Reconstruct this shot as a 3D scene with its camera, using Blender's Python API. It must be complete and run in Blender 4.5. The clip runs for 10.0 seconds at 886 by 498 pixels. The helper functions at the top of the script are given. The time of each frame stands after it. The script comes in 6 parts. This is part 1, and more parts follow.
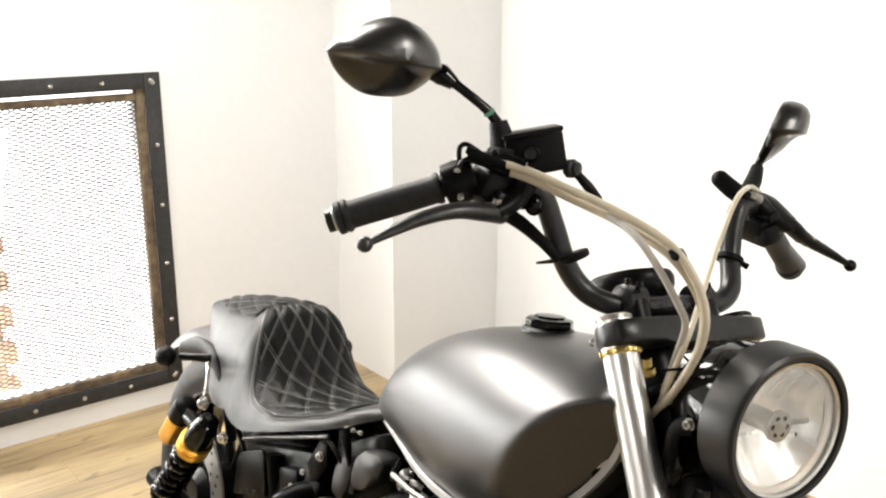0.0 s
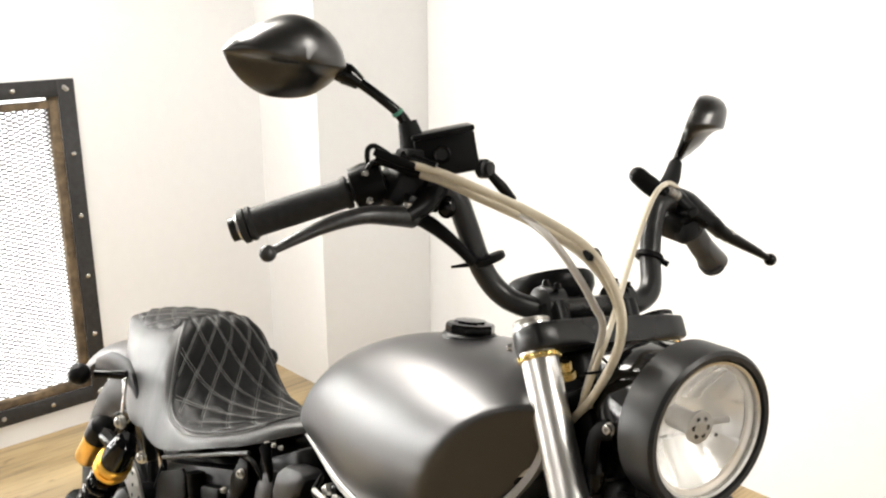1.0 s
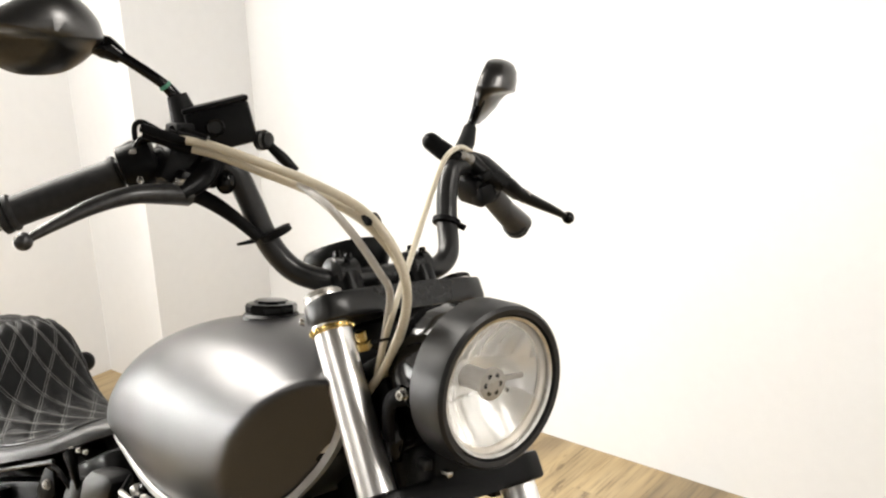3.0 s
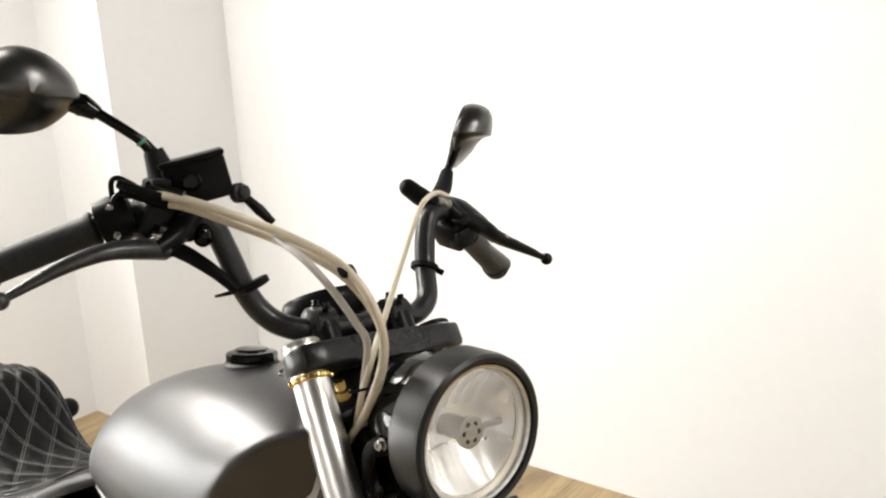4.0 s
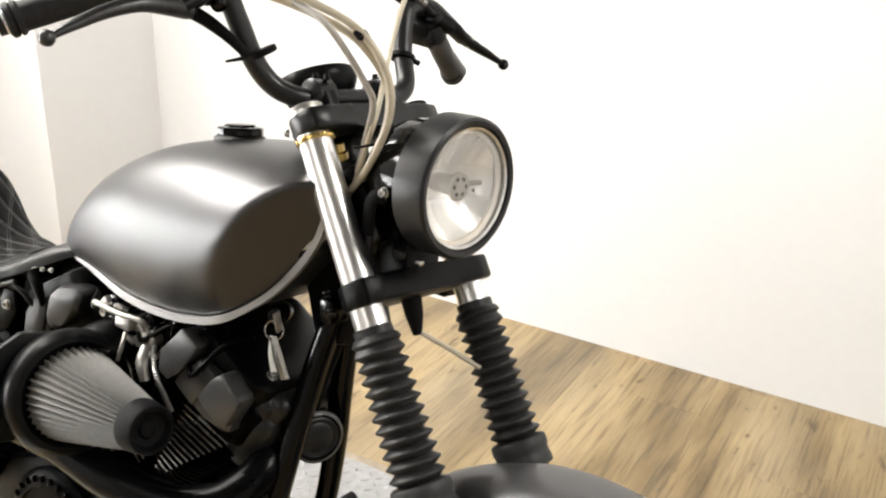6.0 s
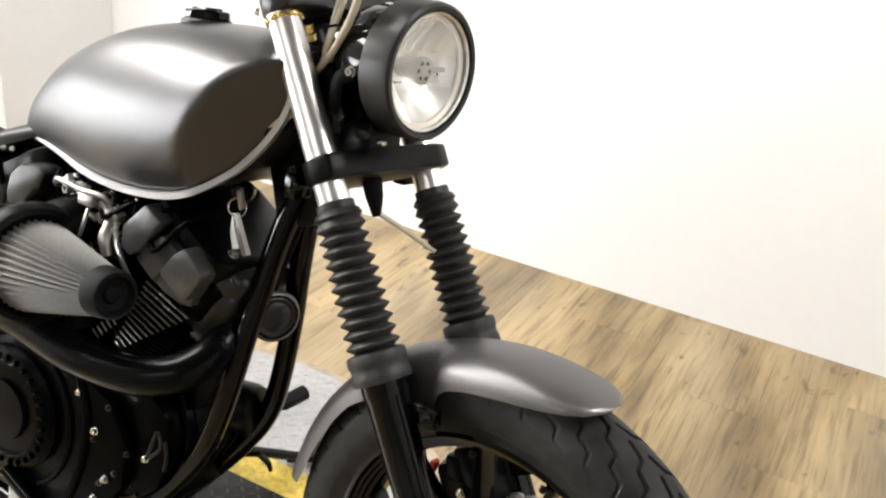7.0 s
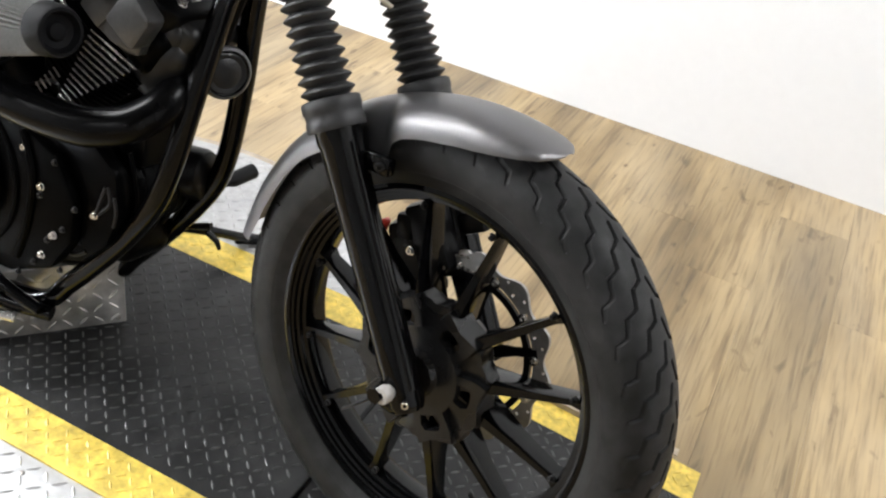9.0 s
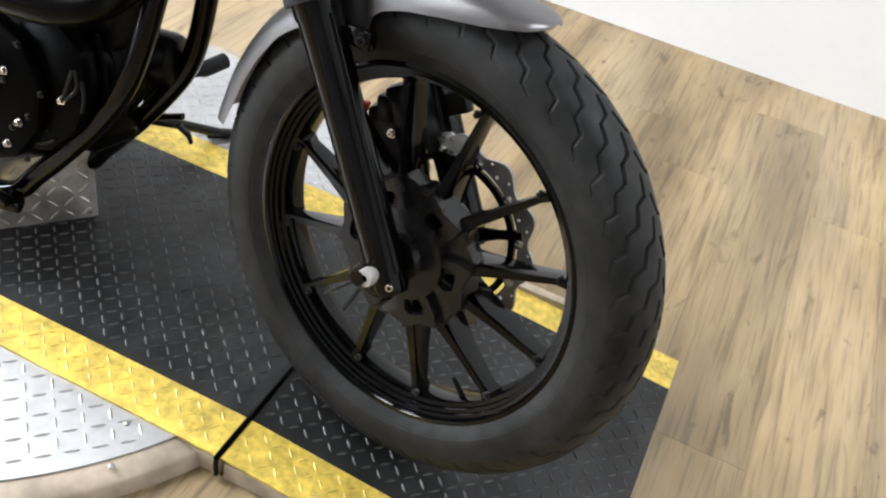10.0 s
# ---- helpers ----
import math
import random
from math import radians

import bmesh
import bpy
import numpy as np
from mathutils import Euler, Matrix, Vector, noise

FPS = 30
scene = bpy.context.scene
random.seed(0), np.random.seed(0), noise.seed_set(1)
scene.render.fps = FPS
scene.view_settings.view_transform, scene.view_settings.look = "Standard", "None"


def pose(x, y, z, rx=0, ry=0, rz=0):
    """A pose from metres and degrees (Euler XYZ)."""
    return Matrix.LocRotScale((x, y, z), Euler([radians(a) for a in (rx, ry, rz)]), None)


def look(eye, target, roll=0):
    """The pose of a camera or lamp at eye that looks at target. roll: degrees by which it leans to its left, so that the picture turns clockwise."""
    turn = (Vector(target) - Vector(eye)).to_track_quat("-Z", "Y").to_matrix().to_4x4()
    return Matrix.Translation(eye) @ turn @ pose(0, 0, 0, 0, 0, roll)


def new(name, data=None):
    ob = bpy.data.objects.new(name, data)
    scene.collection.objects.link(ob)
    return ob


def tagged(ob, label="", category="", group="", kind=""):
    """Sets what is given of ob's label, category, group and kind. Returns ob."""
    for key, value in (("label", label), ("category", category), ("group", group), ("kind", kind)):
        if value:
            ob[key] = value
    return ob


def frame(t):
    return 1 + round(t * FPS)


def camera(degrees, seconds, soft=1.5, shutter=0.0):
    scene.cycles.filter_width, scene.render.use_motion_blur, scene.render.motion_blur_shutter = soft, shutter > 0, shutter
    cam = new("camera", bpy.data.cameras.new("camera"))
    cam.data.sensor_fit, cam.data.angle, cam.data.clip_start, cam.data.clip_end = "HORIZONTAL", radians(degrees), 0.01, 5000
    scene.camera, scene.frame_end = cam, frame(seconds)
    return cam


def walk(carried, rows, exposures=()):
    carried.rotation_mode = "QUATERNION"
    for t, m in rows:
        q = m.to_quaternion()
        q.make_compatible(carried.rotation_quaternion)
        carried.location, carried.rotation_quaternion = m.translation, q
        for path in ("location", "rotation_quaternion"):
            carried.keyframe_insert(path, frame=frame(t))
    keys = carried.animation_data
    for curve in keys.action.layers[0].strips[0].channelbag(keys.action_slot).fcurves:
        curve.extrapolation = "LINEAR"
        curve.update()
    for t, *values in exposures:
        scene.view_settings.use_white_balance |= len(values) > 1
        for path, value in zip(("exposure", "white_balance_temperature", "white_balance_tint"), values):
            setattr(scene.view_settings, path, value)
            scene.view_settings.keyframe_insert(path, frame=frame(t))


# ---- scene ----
cam = camera(50.94, 10.0, 2.2)
PATH = [
    (0.0, 0.2220, -0.6630, 1.3883, 73.970, -0.210, 51.587),
    (0.5, 0.2186, -0.6388, 1.3901, 74.496, 0.033, 49.895),
    (1.0, 0.2132, -0.6133, 1.3808, 74.088, 0.374, 47.636),
    (1.5, 0.2128, -0.5844, 1.3567, 72.448, 0.161, 45.059),
    (2.0, 0.2265, -0.5673, 1.3475, 72.533, 0.672, 42.232),
    (2.5, 0.2399, -0.5514, 1.3437, 72.351, 1.175, 39.438),
    (3.0, 0.2588, -0.5487, 1.3528, 73.225, 1.868, 38.184),
    (4.5, 0.2823, -0.5396, 1.3796, 75.205, 2.928, 37.199),
    (5.0, 0.2984, -0.5556, 1.3596, 74.062, 2.483, 37.262),
    (5.1, 0.2989, -0.5609, 1.3588, 72.664, 1.945, 37.286),
    (5.2, 0.2970, -0.5782, 1.3536, 71.060, 1.230, 37.545),
    (5.5, 0.2774, -0.6519, 1.3274, 69.833, 0.783, 33.598),
    (5.9, 0.2588, -0.7420, 1.3111, 68.542, -1.310, 30.720),
    (6.0, 0.2561, -0.7592, 1.3010, 67.426, -1.984, 30.520),
    (6.2, 0.2589, -0.7829, 1.2927, 66.691, -3.286, 30.034),
    (7.3, 0.2878, -0.8481, 1.2333, 63.111, -5.719, 27.951),
    (7.5, 0.2840, -0.8588, 1.2317, 62.207, -5.941, 27.511),
    (8.0, 0.2951, -0.8784, 1.2110, 60.279, -6.583, 26.748),
    (8.5, 0.3073, -0.8862, 1.1806, 57.781, -7.557, 26.406),
    (9.0, 0.3082, -0.8861, 1.1517, 54.930, -8.743, 26.316),
    (9.5, 0.3083, -0.8929, 1.1199, 51.465, -9.694, 25.692),
    (10.0, 0.3030, -0.8965, 1.1020, 49.993, -9.509, 24.560),
]
# ---- end of path
walk(cam, [(t, pose(x, y, z, rx, ry, rz)) for t, x, y, z, rx, ry, rz in PATH], [(0.0, -0.08, 6950, 10), (3.0, -0.18, 6950, 10), (4.5, -0.26, 6900, 10), (5.5, -0.14, 6850, 10), (8.0, 0.05, 6550, 10), (10.0, 0.08, 6150, 10)])

# ---- world and light ----
FLOOR = -0.04            # the wooden floor; the turntable's top is z = 0
world = bpy.data.worlds.new("world")
world.use_nodes = True
scene.world = world
sky = world.node_tree.nodes.new("ShaderNodeTexSky")
sky.sky_type, sky.sun_disc = "NISHITA", False
sky.sun_elevation, sky.sun_rotation = radians(40), radians(90)
world.node_tree.links.new(sky.outputs[0], world.node_tree.nodes["Background"].inputs[0])
world.node_tree.nodes["Background"].inputs[1].default_value = 0.12


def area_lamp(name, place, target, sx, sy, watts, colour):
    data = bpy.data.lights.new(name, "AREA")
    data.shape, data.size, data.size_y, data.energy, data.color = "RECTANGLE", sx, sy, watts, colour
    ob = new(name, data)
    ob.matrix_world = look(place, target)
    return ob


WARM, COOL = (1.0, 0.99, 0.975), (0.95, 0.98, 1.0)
# Unseen lamps, added to light the walls and set highlights on the bike.
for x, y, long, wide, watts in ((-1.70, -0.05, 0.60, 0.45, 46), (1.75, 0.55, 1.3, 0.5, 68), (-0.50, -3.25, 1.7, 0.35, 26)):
    area_lamp("unseen_ceiling_lamp", (x, y, 2.74), (x, y, 0), long, wide, watts, WARM)
# Added light strip, out of view, for the tank and fender highlights.
area_lamp("added_highlight_lamp", (-2.36, -0.40, 2.06), (-0.6, -0.40, 0.9), 1.8, 0.44, 92, WARM)
area_lamp("window_daylight", (-2.96, -0.95, 0.69), (-2.0, -0.92, 0.09), 2.0, 0.74, 225, COOL)

# ---- materials ----


def material(name, colour, rough=0.5, metal=0.0, vary=0.12, grain=60.0, bump=0.0, bump_scale=200.0, coat=0.0, stain=0.0, stain_scale=4.0, rough_vary=0.08, spec=0.5, coat_rough=0.08):
    """A principled material with fine grain, broad stains and relief at real size."""
    m = bpy.data.materials.new(name)
    m.use_nodes = True
    nt = m.node_tree
    p = nt.nodes["Principled BSDF"]
    p.inputs["Metallic"].default_value = metal
    p.inputs["Coat Weight"].default_value = coat
    p.inputs["Specular IOR Level"].default_value = spec
    p.inputs["Coat Roughness"].default_value = coat_rough
    tex = nt.nodes.new("ShaderNodeTexCoord")
    n1 = nt.nodes.new("ShaderNodeTexNoise")
    n1.inputs["Scale"].default_value, n1.inputs["Detail"].default_value = grain, 4
    n2 = nt.nodes.new("ShaderNodeTexNoise")
    n2.inputs["Scale"].default_value, n2.inputs["Detail"].default_value = stain_scale, 5
    for n in (n1, n2):
        nt.links.new(tex.outputs["Object"], n.inputs["Vector"])
    ramp = nt.nodes.new("ShaderNodeMapRange")
    ramp.inputs["From Min"].default_value, ramp.inputs["From Max"].default_value = 0.3, 0.7
    ramp.inputs["To Min"].default_value, ramp.inputs["To Max"].default_value = 1 - vary, 1 + vary
    nt.links.new(n1.outputs["Fac"], ramp.inputs["Value"])
    ramp2 = nt.nodes.new("ShaderNodeMapRange")
    ramp2.inputs["From Min"].default_value, ramp2.inputs["From Max"].default_value = 0.35, 0.7
    ramp2.inputs["To Min"].default_value, ramp2.inputs["To Max"].default_value = 1 + stain * 0.3, 1 - stain
    nt.links.new(n2.outputs["Fac"], ramp2.inputs["Value"])
    mul = nt.nodes.new("ShaderNodeMath")
    mul.operation = "MULTIPLY"
    nt.links.new(ramp.outputs[0], mul.inputs[0])
    nt.links.new(ramp2.outputs[0], mul.inputs[1])
    mix = nt.nodes.new("ShaderNodeVectorMath")
    mix.operation = "SCALE"
    mix.inputs[0].default_value = colour
    nt.links.new(mul.outputs[0], mix.inputs["Scale"])
    nt.links.new(mix.outputs[0], p.inputs["Base Color"])
    rr = nt.nodes.new("ShaderNodeMapRange")
    rr.inputs["To Min"].default_value, rr.inputs["To Max"].default_value = max(0.02, rough - rough_vary), min(1, rough + rough_vary)
    nt.links.new(n2.outputs["Fac"], rr.inputs["Value"])
    nt.links.new(rr.outputs[0], p.inputs["Roughness"])
    if bump:
        n3 = nt.nodes.new("ShaderNodeTexNoise")
        n3.inputs["Scale"].default_value, n3.inputs["Detail"].default_value = bump_scale, 3
        nt.links.new(tex.outputs["Object"], n3.inputs["Vector"])
        b = nt.nodes.new("ShaderNodeBump")
        b.inputs["Strength"].default_value, b.inputs["Distance"].default_value = bump, 0.002
        nt.links.new(n3.outputs["Fac"], b.inputs["Height"])
        nt.links.new(b.outputs[0], p.inputs["Normal"])
    return m


SATIN_GREY = material("satin_grey_paint", (0.073, 0.072, 0.074), 0.40, 1.0, 0.04, 900, 0.02, 1500, 0.35, 0.05, 3, 0.03, coat_rough=0.33)
# The tank's grey, lightened to paint in the fenders' bright reflections.
FENDER_LIT_GREY = material("lightened_satin_grey_paint", (0.325, 0.32, 0.325), 0.42, 1.0, 0.04, 900, 0.02, 1500, 0.3, 0.05, 3, 0.03, coat_rough=0.33)
BLACK_GLOSS = material("gloss_black_enamel", (0.0015, 0.0015, 0.0017), 0.07, 0.0, 0.1, 80, 0.03, 300, 0.0, 0.2, spec=0.22)
BLACK_SATIN = material("satin_black_coating", (0.0025, 0.0025, 0.0028), 0.34, 0.0, 0.15, 120, 0.08, 500, 0.0, 0.2, spec=0.11)
BLACK_MATT = material("matt_black_plastic", (0.0035, 0.0035, 0.004), 0.55, 0.0, 0.15, 200, 0.15, 700, spec=0.08)
BAR_BLACK = material("satin_black_bar_coating", (0.012, 0.012, 0.0125), 0.30, 0.1, 0.12, 150, 0.05, 600, spec=0.36)
ENGINE_BLACK = material("engine_black_paint", (0.0012, 0.0012, 0.0013), 0.30, 0.0, 0.2, 90, 0.2, 400, 0.0, 0.35, spec=0.035)
HEAD_BLACK = material("semi_gloss_black_casting", (0.010, 0.010, 0.0104), 0.36, 0.0, 0.2, 90, 0.25, 300, 0.0, 0.3, spec=0.4)
CAST_GREY = material("dark_grey_cast_cover", (0.085, 0.085, 0.087), 0.36, 0.4, 0.1, 150, 0.15, 700, 0.0, 0.2)
EXHAUST_BLACK = material("satin_black_exhaust_coating", (0.003, 0.003, 0.0033), 0.24, 0.0, 0.15, 60, 0.05, 400, 0.0, 0.25, spec=0.11)
RIM_BLACK = material("gloss_black_rim_paint", (0.002, 0.002, 0.0022), 0.07, 0.0, 0.15, 90, 0.04, 500, 0.0, 0.25, spec=0.2)
HUB_BLACK = material("satin_black_hub_paint", (0.009, 0.009, 0.0094), 0.28, 0.0, 0.15, 90, 0.08, 500, 0.0, 0.25, spec=0.34)
DISC_STEEL = material("darkened_disc_steel", (0.27, 0.262, 0.25), 0.42, 0.5, 0.12, 120, 0.1, 500, 0.0, 0.25)
KEY_TAG = material("pale_key_tag", (0.70, 0.69, 0.66), 0.35, 0.2, 0.1, 200)
BRIGHT_ALLOY = material("bright_machined_alloy", (0.45, 0.435, 0.41), 0.36, 0.8, 0.25, 60, 0.2, 250, 0.0, 0.4, 12)
PALE_ALLOY = material("pale_blasted_alloy", (0.36, 0.345, 0.325), 0.5, 0.35, 0.15, 120, 0.1, 500, 0.0, 0.25)
PALE_RIM = material("pale_reflector_rim", (0.62, 0.58, 0.52), 0.4, 0.3, 0.03, 60)
ENGINE_GREY = material("engine_grey_cast_cover", (0.010, 0.010, 0.0104), 0.38, 0.05, 0.1, 150, 0.15, 700, 0.0, 0.2, spec=0.25)
CHROME = material("polished_fork_chrome", (0.95, 0.94, 0.93), 0.30, 1.0, 0.03, 60, 0.0, 1, 0.0, 0.08, 8, 0.02)
STEEL = material("bright_steel", (0.62, 0.61, 0.59), 0.26, 1.0, 0.12, 120, 0.05, 600, 0.0, 0.2)
DULL_STEEL = material("brushed_disc_steel", (0.33, 0.315, 0.29), 0.42, 0.7, 0.12, 120, 0.1, 500, 0.0, 0.25)
GOLD = material("gold_anodised_metal", (0.72, 0.40, 0.06), 0.3, 0.85, 0.06, 200, 0.03, 600)
BRASS = material("yellow_zinc_ring", (0.75, 0.56, 0.22), 0.25, 1.0, 0.1, 200)
RUBBER = material("black_rubber", (0.006, 0.006, 0.0064), 0.62, 0.0, 0.12, 150, 0.12, 500, 0.0, 0.15, spec=0.16)
GRIP_RUBBER = material("dark_grip_rubber", (0.015, 0.015, 0.0155), 0.55, 0.0, 0.2, 120, 0.15, 500, 0.0, 0.3, spec=0.25)
COLLAR_RUBBER = material("greyish_rubber", (0.028, 0.028, 0.029), 0.5, 0.0, 0.2, 120, 0.1, 500, 0.0, 0.3, spec=0.3)
TYRE_RUBBER = material("tyre_rubber", (0.018, 0.018, 0.0183), 0.52, 0.0, 0.35, 40, 0.15, 600, 0.0, 0.6, 9, spec=0.2)
GAITER_RUBBER = material("gaiter_rubber", (0.018, 0.018, 0.0185), 0.45, 0.0, 0.1, 150, 0.08, 500, spec=0.3)
VINYL = material("black_seat_vinyl", (0.006, 0.006, 0.0063), 0.34, 0.0, 0.12, 300, 0.3, 900, 0.0, 0.15, spec=0.45)
QUILT_VINYL = material("quilted_black_vinyl", (0.004, 0.004, 0.0042), 0.42, 0.0, 0.12, 300, 0.3, 900, 0.0, 0.15, spec=0.14)
LEVER_GREY = material("worn_grey_lever_coating", (0.05, 0.05, 0.051), 0.34, 0.6, 0.2, 120, 0.05, 500, 0.0, 0.3, 20)
BEZEL = material("satin_black_bezel", (0.008, 0.008, 0.0085), 0.38, 0.0, 0.1, 200, 0.05, 600, spec=0.4)
THREAD = material("grey_thread", (0.19, 0.19, 0.187), 0.75, 0.0, 0.2, 900)
HOSE = material("clear_beige_hose", (0.52, 0.462, 0.355), 0.28, 0.0, 0.08, 60, 0.0, 1, 0.2, 0.12, 14)
HOSE_GREY = material("clear_grey_hose", (0.46, 0.44, 0.41), 0.22, 0.0, 0.08, 60, 0.0, 1, 0.3, 0.12, 14)
TRIM_SILVER = material("brushed_tank_seam", (0.36, 0.352, 0.345), 0.42, 0.6, 0.06, 300, 0.0, 1, 0.0, 0.05)
LIGHT_ALLOY = material("bare_cast_alloy", (0.42, 0.40, 0.37), 0.42, 0.9, 0.2, 60, 0.2, 300, 0.0, 0.35)
FILTER_CLOTH = material("grey_filter_gauze", (0.125, 0.122, 0.113), 0.7, 0.0, 0.15, 250, 0.4, 900, 0.0, 0.2)
REFLECTOR = material("vacuum_coated_reflector", (0.95, 0.94, 0.92), 0.26, 0.72, 0.02, 60, 0.04, 90, 0.0, 0.05)
RED = material("red_plastic", (0.65, 0.03, 0.015), 0.4)
GREEN = material("green_tape", (0.04, 0.20, 0.13), 0.5)
WALL_PAINT = material("warm_white_wall_paint", (0.775, 0.782, 0.792), 0.55, 0.0, 0.01, 30, 0.03, 120, 0.0, 0.012, 1.2)
CEILING_PAINT = material("dark_grey_ceiling_paint", (0.12, 0.119, 0.117), 0.8, 0.0, 0.02, 30, 0.05, 150)
PLATE_BLACK = material("black_painted_tread_plate", (0.021, 0.021, 0.021), 0.46, 0.0, 0.35, 25, 0.25, 160, 0.0, 0.7, 7, spec=0.30)
# Paler than the plate: wear, plus highlights painted into the tread colour.
TREAD_WORN_GLINT = material("worn_glinting_black_tread", (0.060, 0.060, 0.059), 0.55, 0.0, 0.3, 40, 0.1, 200, 0.0, 0.5, 6)
PLATE_SILVER = material("bare_aluminium_tread_plate", (0.44, 0.44, 0.44), 0.42, 0.6, 0.1, 60, 0.08, 300, 0.0, 0.15, 6)
BLOCK_STEEL = material("dark_worn_tread_plate", (0.50, 0.49, 0.475), 0.42, 0.6, 0.25, 40, 0.15, 250, 0.0, 0.5, 9)
PLATE_YELLOW = material("worn_yellow_safety_paint", (0.68, 0.50, 0.085), 0.45, 0.0, 0.24, 90, 0.2, 160, 0.0, 0.32, 26)
PLYWOOD = material("plywood_edge", (0.42, 0.35, 0.265), 0.6, 0.0, 0.2, 30, 0.2, 120, 0.0, 0.3, 12)
WINDOW_STEEL = material("painted_black_window_steel", (0.035, 0.035, 0.037), 0.5, 0.3, 0.2, 60, 0.2, 200, 0.0, 0.3)
MESH_STEEL = material("galvanised_mesh_steel", (0.075, 0.073, 0.07), 0.5, 0.3, 0.2, 60, 0.1, 200, 0.0, 0.3)
RUSTY = material("rusty_brown_angle_iron", (0.14, 0.10, 0.06), 0.75, 0.1, 0.45, 30, 0.5, 150, 0.0, 0.5, 14)
MIRROR_GLASS = material("mirror_glass", (0.9, 0.9, 0.9), 0.03, 1.0, 0.0, 10, 0.0, 1, 0.0, 0.0, 4, 0.01)
ORANGE = material("orange_brick", (0.80, 0.45, 0.26), 0.7, 0.0, 0.25, 20, 0.3, 80)


def glass(name, colour=(1, 1, 1), rough=0.02):
    m = bpy.data.materials.new(name)
    m.use_nodes = True
    p = m.node_tree.nodes["Principled BSDF"]
    p.inputs["Base Color"].default_value = (*colour, 1)
    p.inputs["Transmission Weight"].default_value, p.inputs["Roughness"].default_value, p.inputs["IOR"].default_value = 1.0, rough, 1.45
    return m


def glow(name, colour, strength):
    m = bpy.data.materials.new(name)
    m.use_nodes = True
    p = m.node_tree.nodes["Principled BSDF"]
    p.inputs["Emission Color"].default_value = (*colour, 1)
    p.inputs["Emission Strength"].default_value = strength
    return m


LENS_GLASS = glass("headlight_glass")
DAYLIGHT = glow("bright_daylight", (0.95, 0.97, 1.0), 2.2)


def wood_material():
    """Weathered oak vinyl planks: streaks along the plank, knots, a tone of its own for each plank."""
    m = bpy.data.materials.new("weathered_oak_vinyl")
    m.use_nodes = True
    nt = m.node_tree
    N, L = nt.nodes.new, nt.links.new
    p = nt.nodes["Principled BSDF"]
    info, geo = N("ShaderNodeObjectInfo"), N("ShaderNodeNewGeometry")
    shift = N("ShaderNodeVectorMath")
    shift.operation = "MULTIPLY_ADD"
    shift.inputs[1].default_value, comb = (1, 1, 1), N("ShaderNodeCombineXYZ")
    mul = N("ShaderNodeMath")
    mul.operation, mul.inputs[1].default_value = "MULTIPLY", 37.0
    L(info.outputs["Random"], mul.inputs[0])
    for n in (0, 1, 2):
        L(mul.outputs[0], comb.inputs[n])
    L(geo.outputs["Position"], shift.inputs[0])
    L(comb.outputs[0], shift.inputs[2])

    def noise_at(scale, stretch, detail, distort=0.0, own=True):
        mp = N("ShaderNodeMapping")
        mp.inputs["Scale"].default_value = (1, stretch, 1)
        n = N("ShaderNodeTexNoise")
        n.inputs["Scale"].default_value, n.inputs["Detail"].default_value, n.inputs["Distortion"].default_value = scale, detail, distort
        L((shift.outputs[0] if own else geo.outputs["Position"]), mp.inputs[0])
        L(mp.outputs[0], n.inputs["Vector"])
        return n.outputs["Fac"]

    def ramp(value, stops):
        r = N("ShaderNodeValToRGB")
        while len(r.color_ramp.elements) < len(stops):
            r.color_ramp.elements.new(0.5)
        for e, (at, c) in zip(r.color_ramp.elements, stops):
            e.position, e.color = at, (*c, 1)
        L(value, r.inputs[0])
        return r.outputs[0]

    def mixed(a, b, fac, mode="MIX"):
        x = N("ShaderNodeMix")
        x.data_type, x.blend_type = "RGBA", mode
        for sock, v in ((x.inputs[6], a), (x.inputs[7], b), (x.inputs[0], fac)):
            if isinstance(v, (tuple, float)):
                sock.default_value = v
            else:
                L(v, sock)
        return x.outputs[2]

    broad = ramp(noise_at(6, 0.22, 8, 0.0, False), [(0.28, (0.145, 0.101, 0.050)), (0.40, (0.255, 0.184, 0.092)), (0.53, (0.352, 0.260, 0.136)), (0.64, (0.400, 0.302, 0.166)), (0.76, (0.288, 0.218, 0.120))])
    streak = ramp(noise_at(58, 0.05, 10, 0.0), [(0.35, (0.52, 0.49, 0.46)), (0.45, (0.92, 0.91, 0.90)), (0.8, (1.12, 1.10, 1.06))])
    fine = ramp(noise_at(150, 0.05, 6, 0.0), [(0.30, (0.62, 0.60, 0.58)), (0.48, (1, 1, 1)), (0.75, (1.08, 1.07, 1.05))])
    flecks = ramp(noise_at(24, 0.30, 9, 0.6), [(0.30, (0.45, 0.42, 0.38)), (0.37, (1, 1, 1))])
    grey = ramp(noise_at(4, 0.3, 3, 0.0, False), [(0.42, (0, 0, 0)), (0.65, (1, 1, 1))])
    c = mixed(broad, streak, 0.75, "MULTIPLY")
    c = mixed(c, fine, 0.8, "MULTIPLY")
    c = mixed(c, flecks, 0.85, "MULTIPLY")
    gm = N("ShaderNodeMath")
    gm.operation, gm.inputs[1].default_value = "MULTIPLY", 0.22
    L(grey, gm.inputs[0])
    c = mixed(c, (0.25, 0.23, 0.20, 1), gm.outputs[0])
    weather = ramp(noise_at(5.2, 0.26, 10, 0.3, False), [(0.36, (0.50, 0.46, 0.41)), (0.46, (0.90, 0.885, 0.87)), (0.52, (1.03, 1.03, 1.03))])
    c = mixed(c, weather, 0.42, "MULTIPLY")
    knots = N("ShaderNodeTexVoronoi")
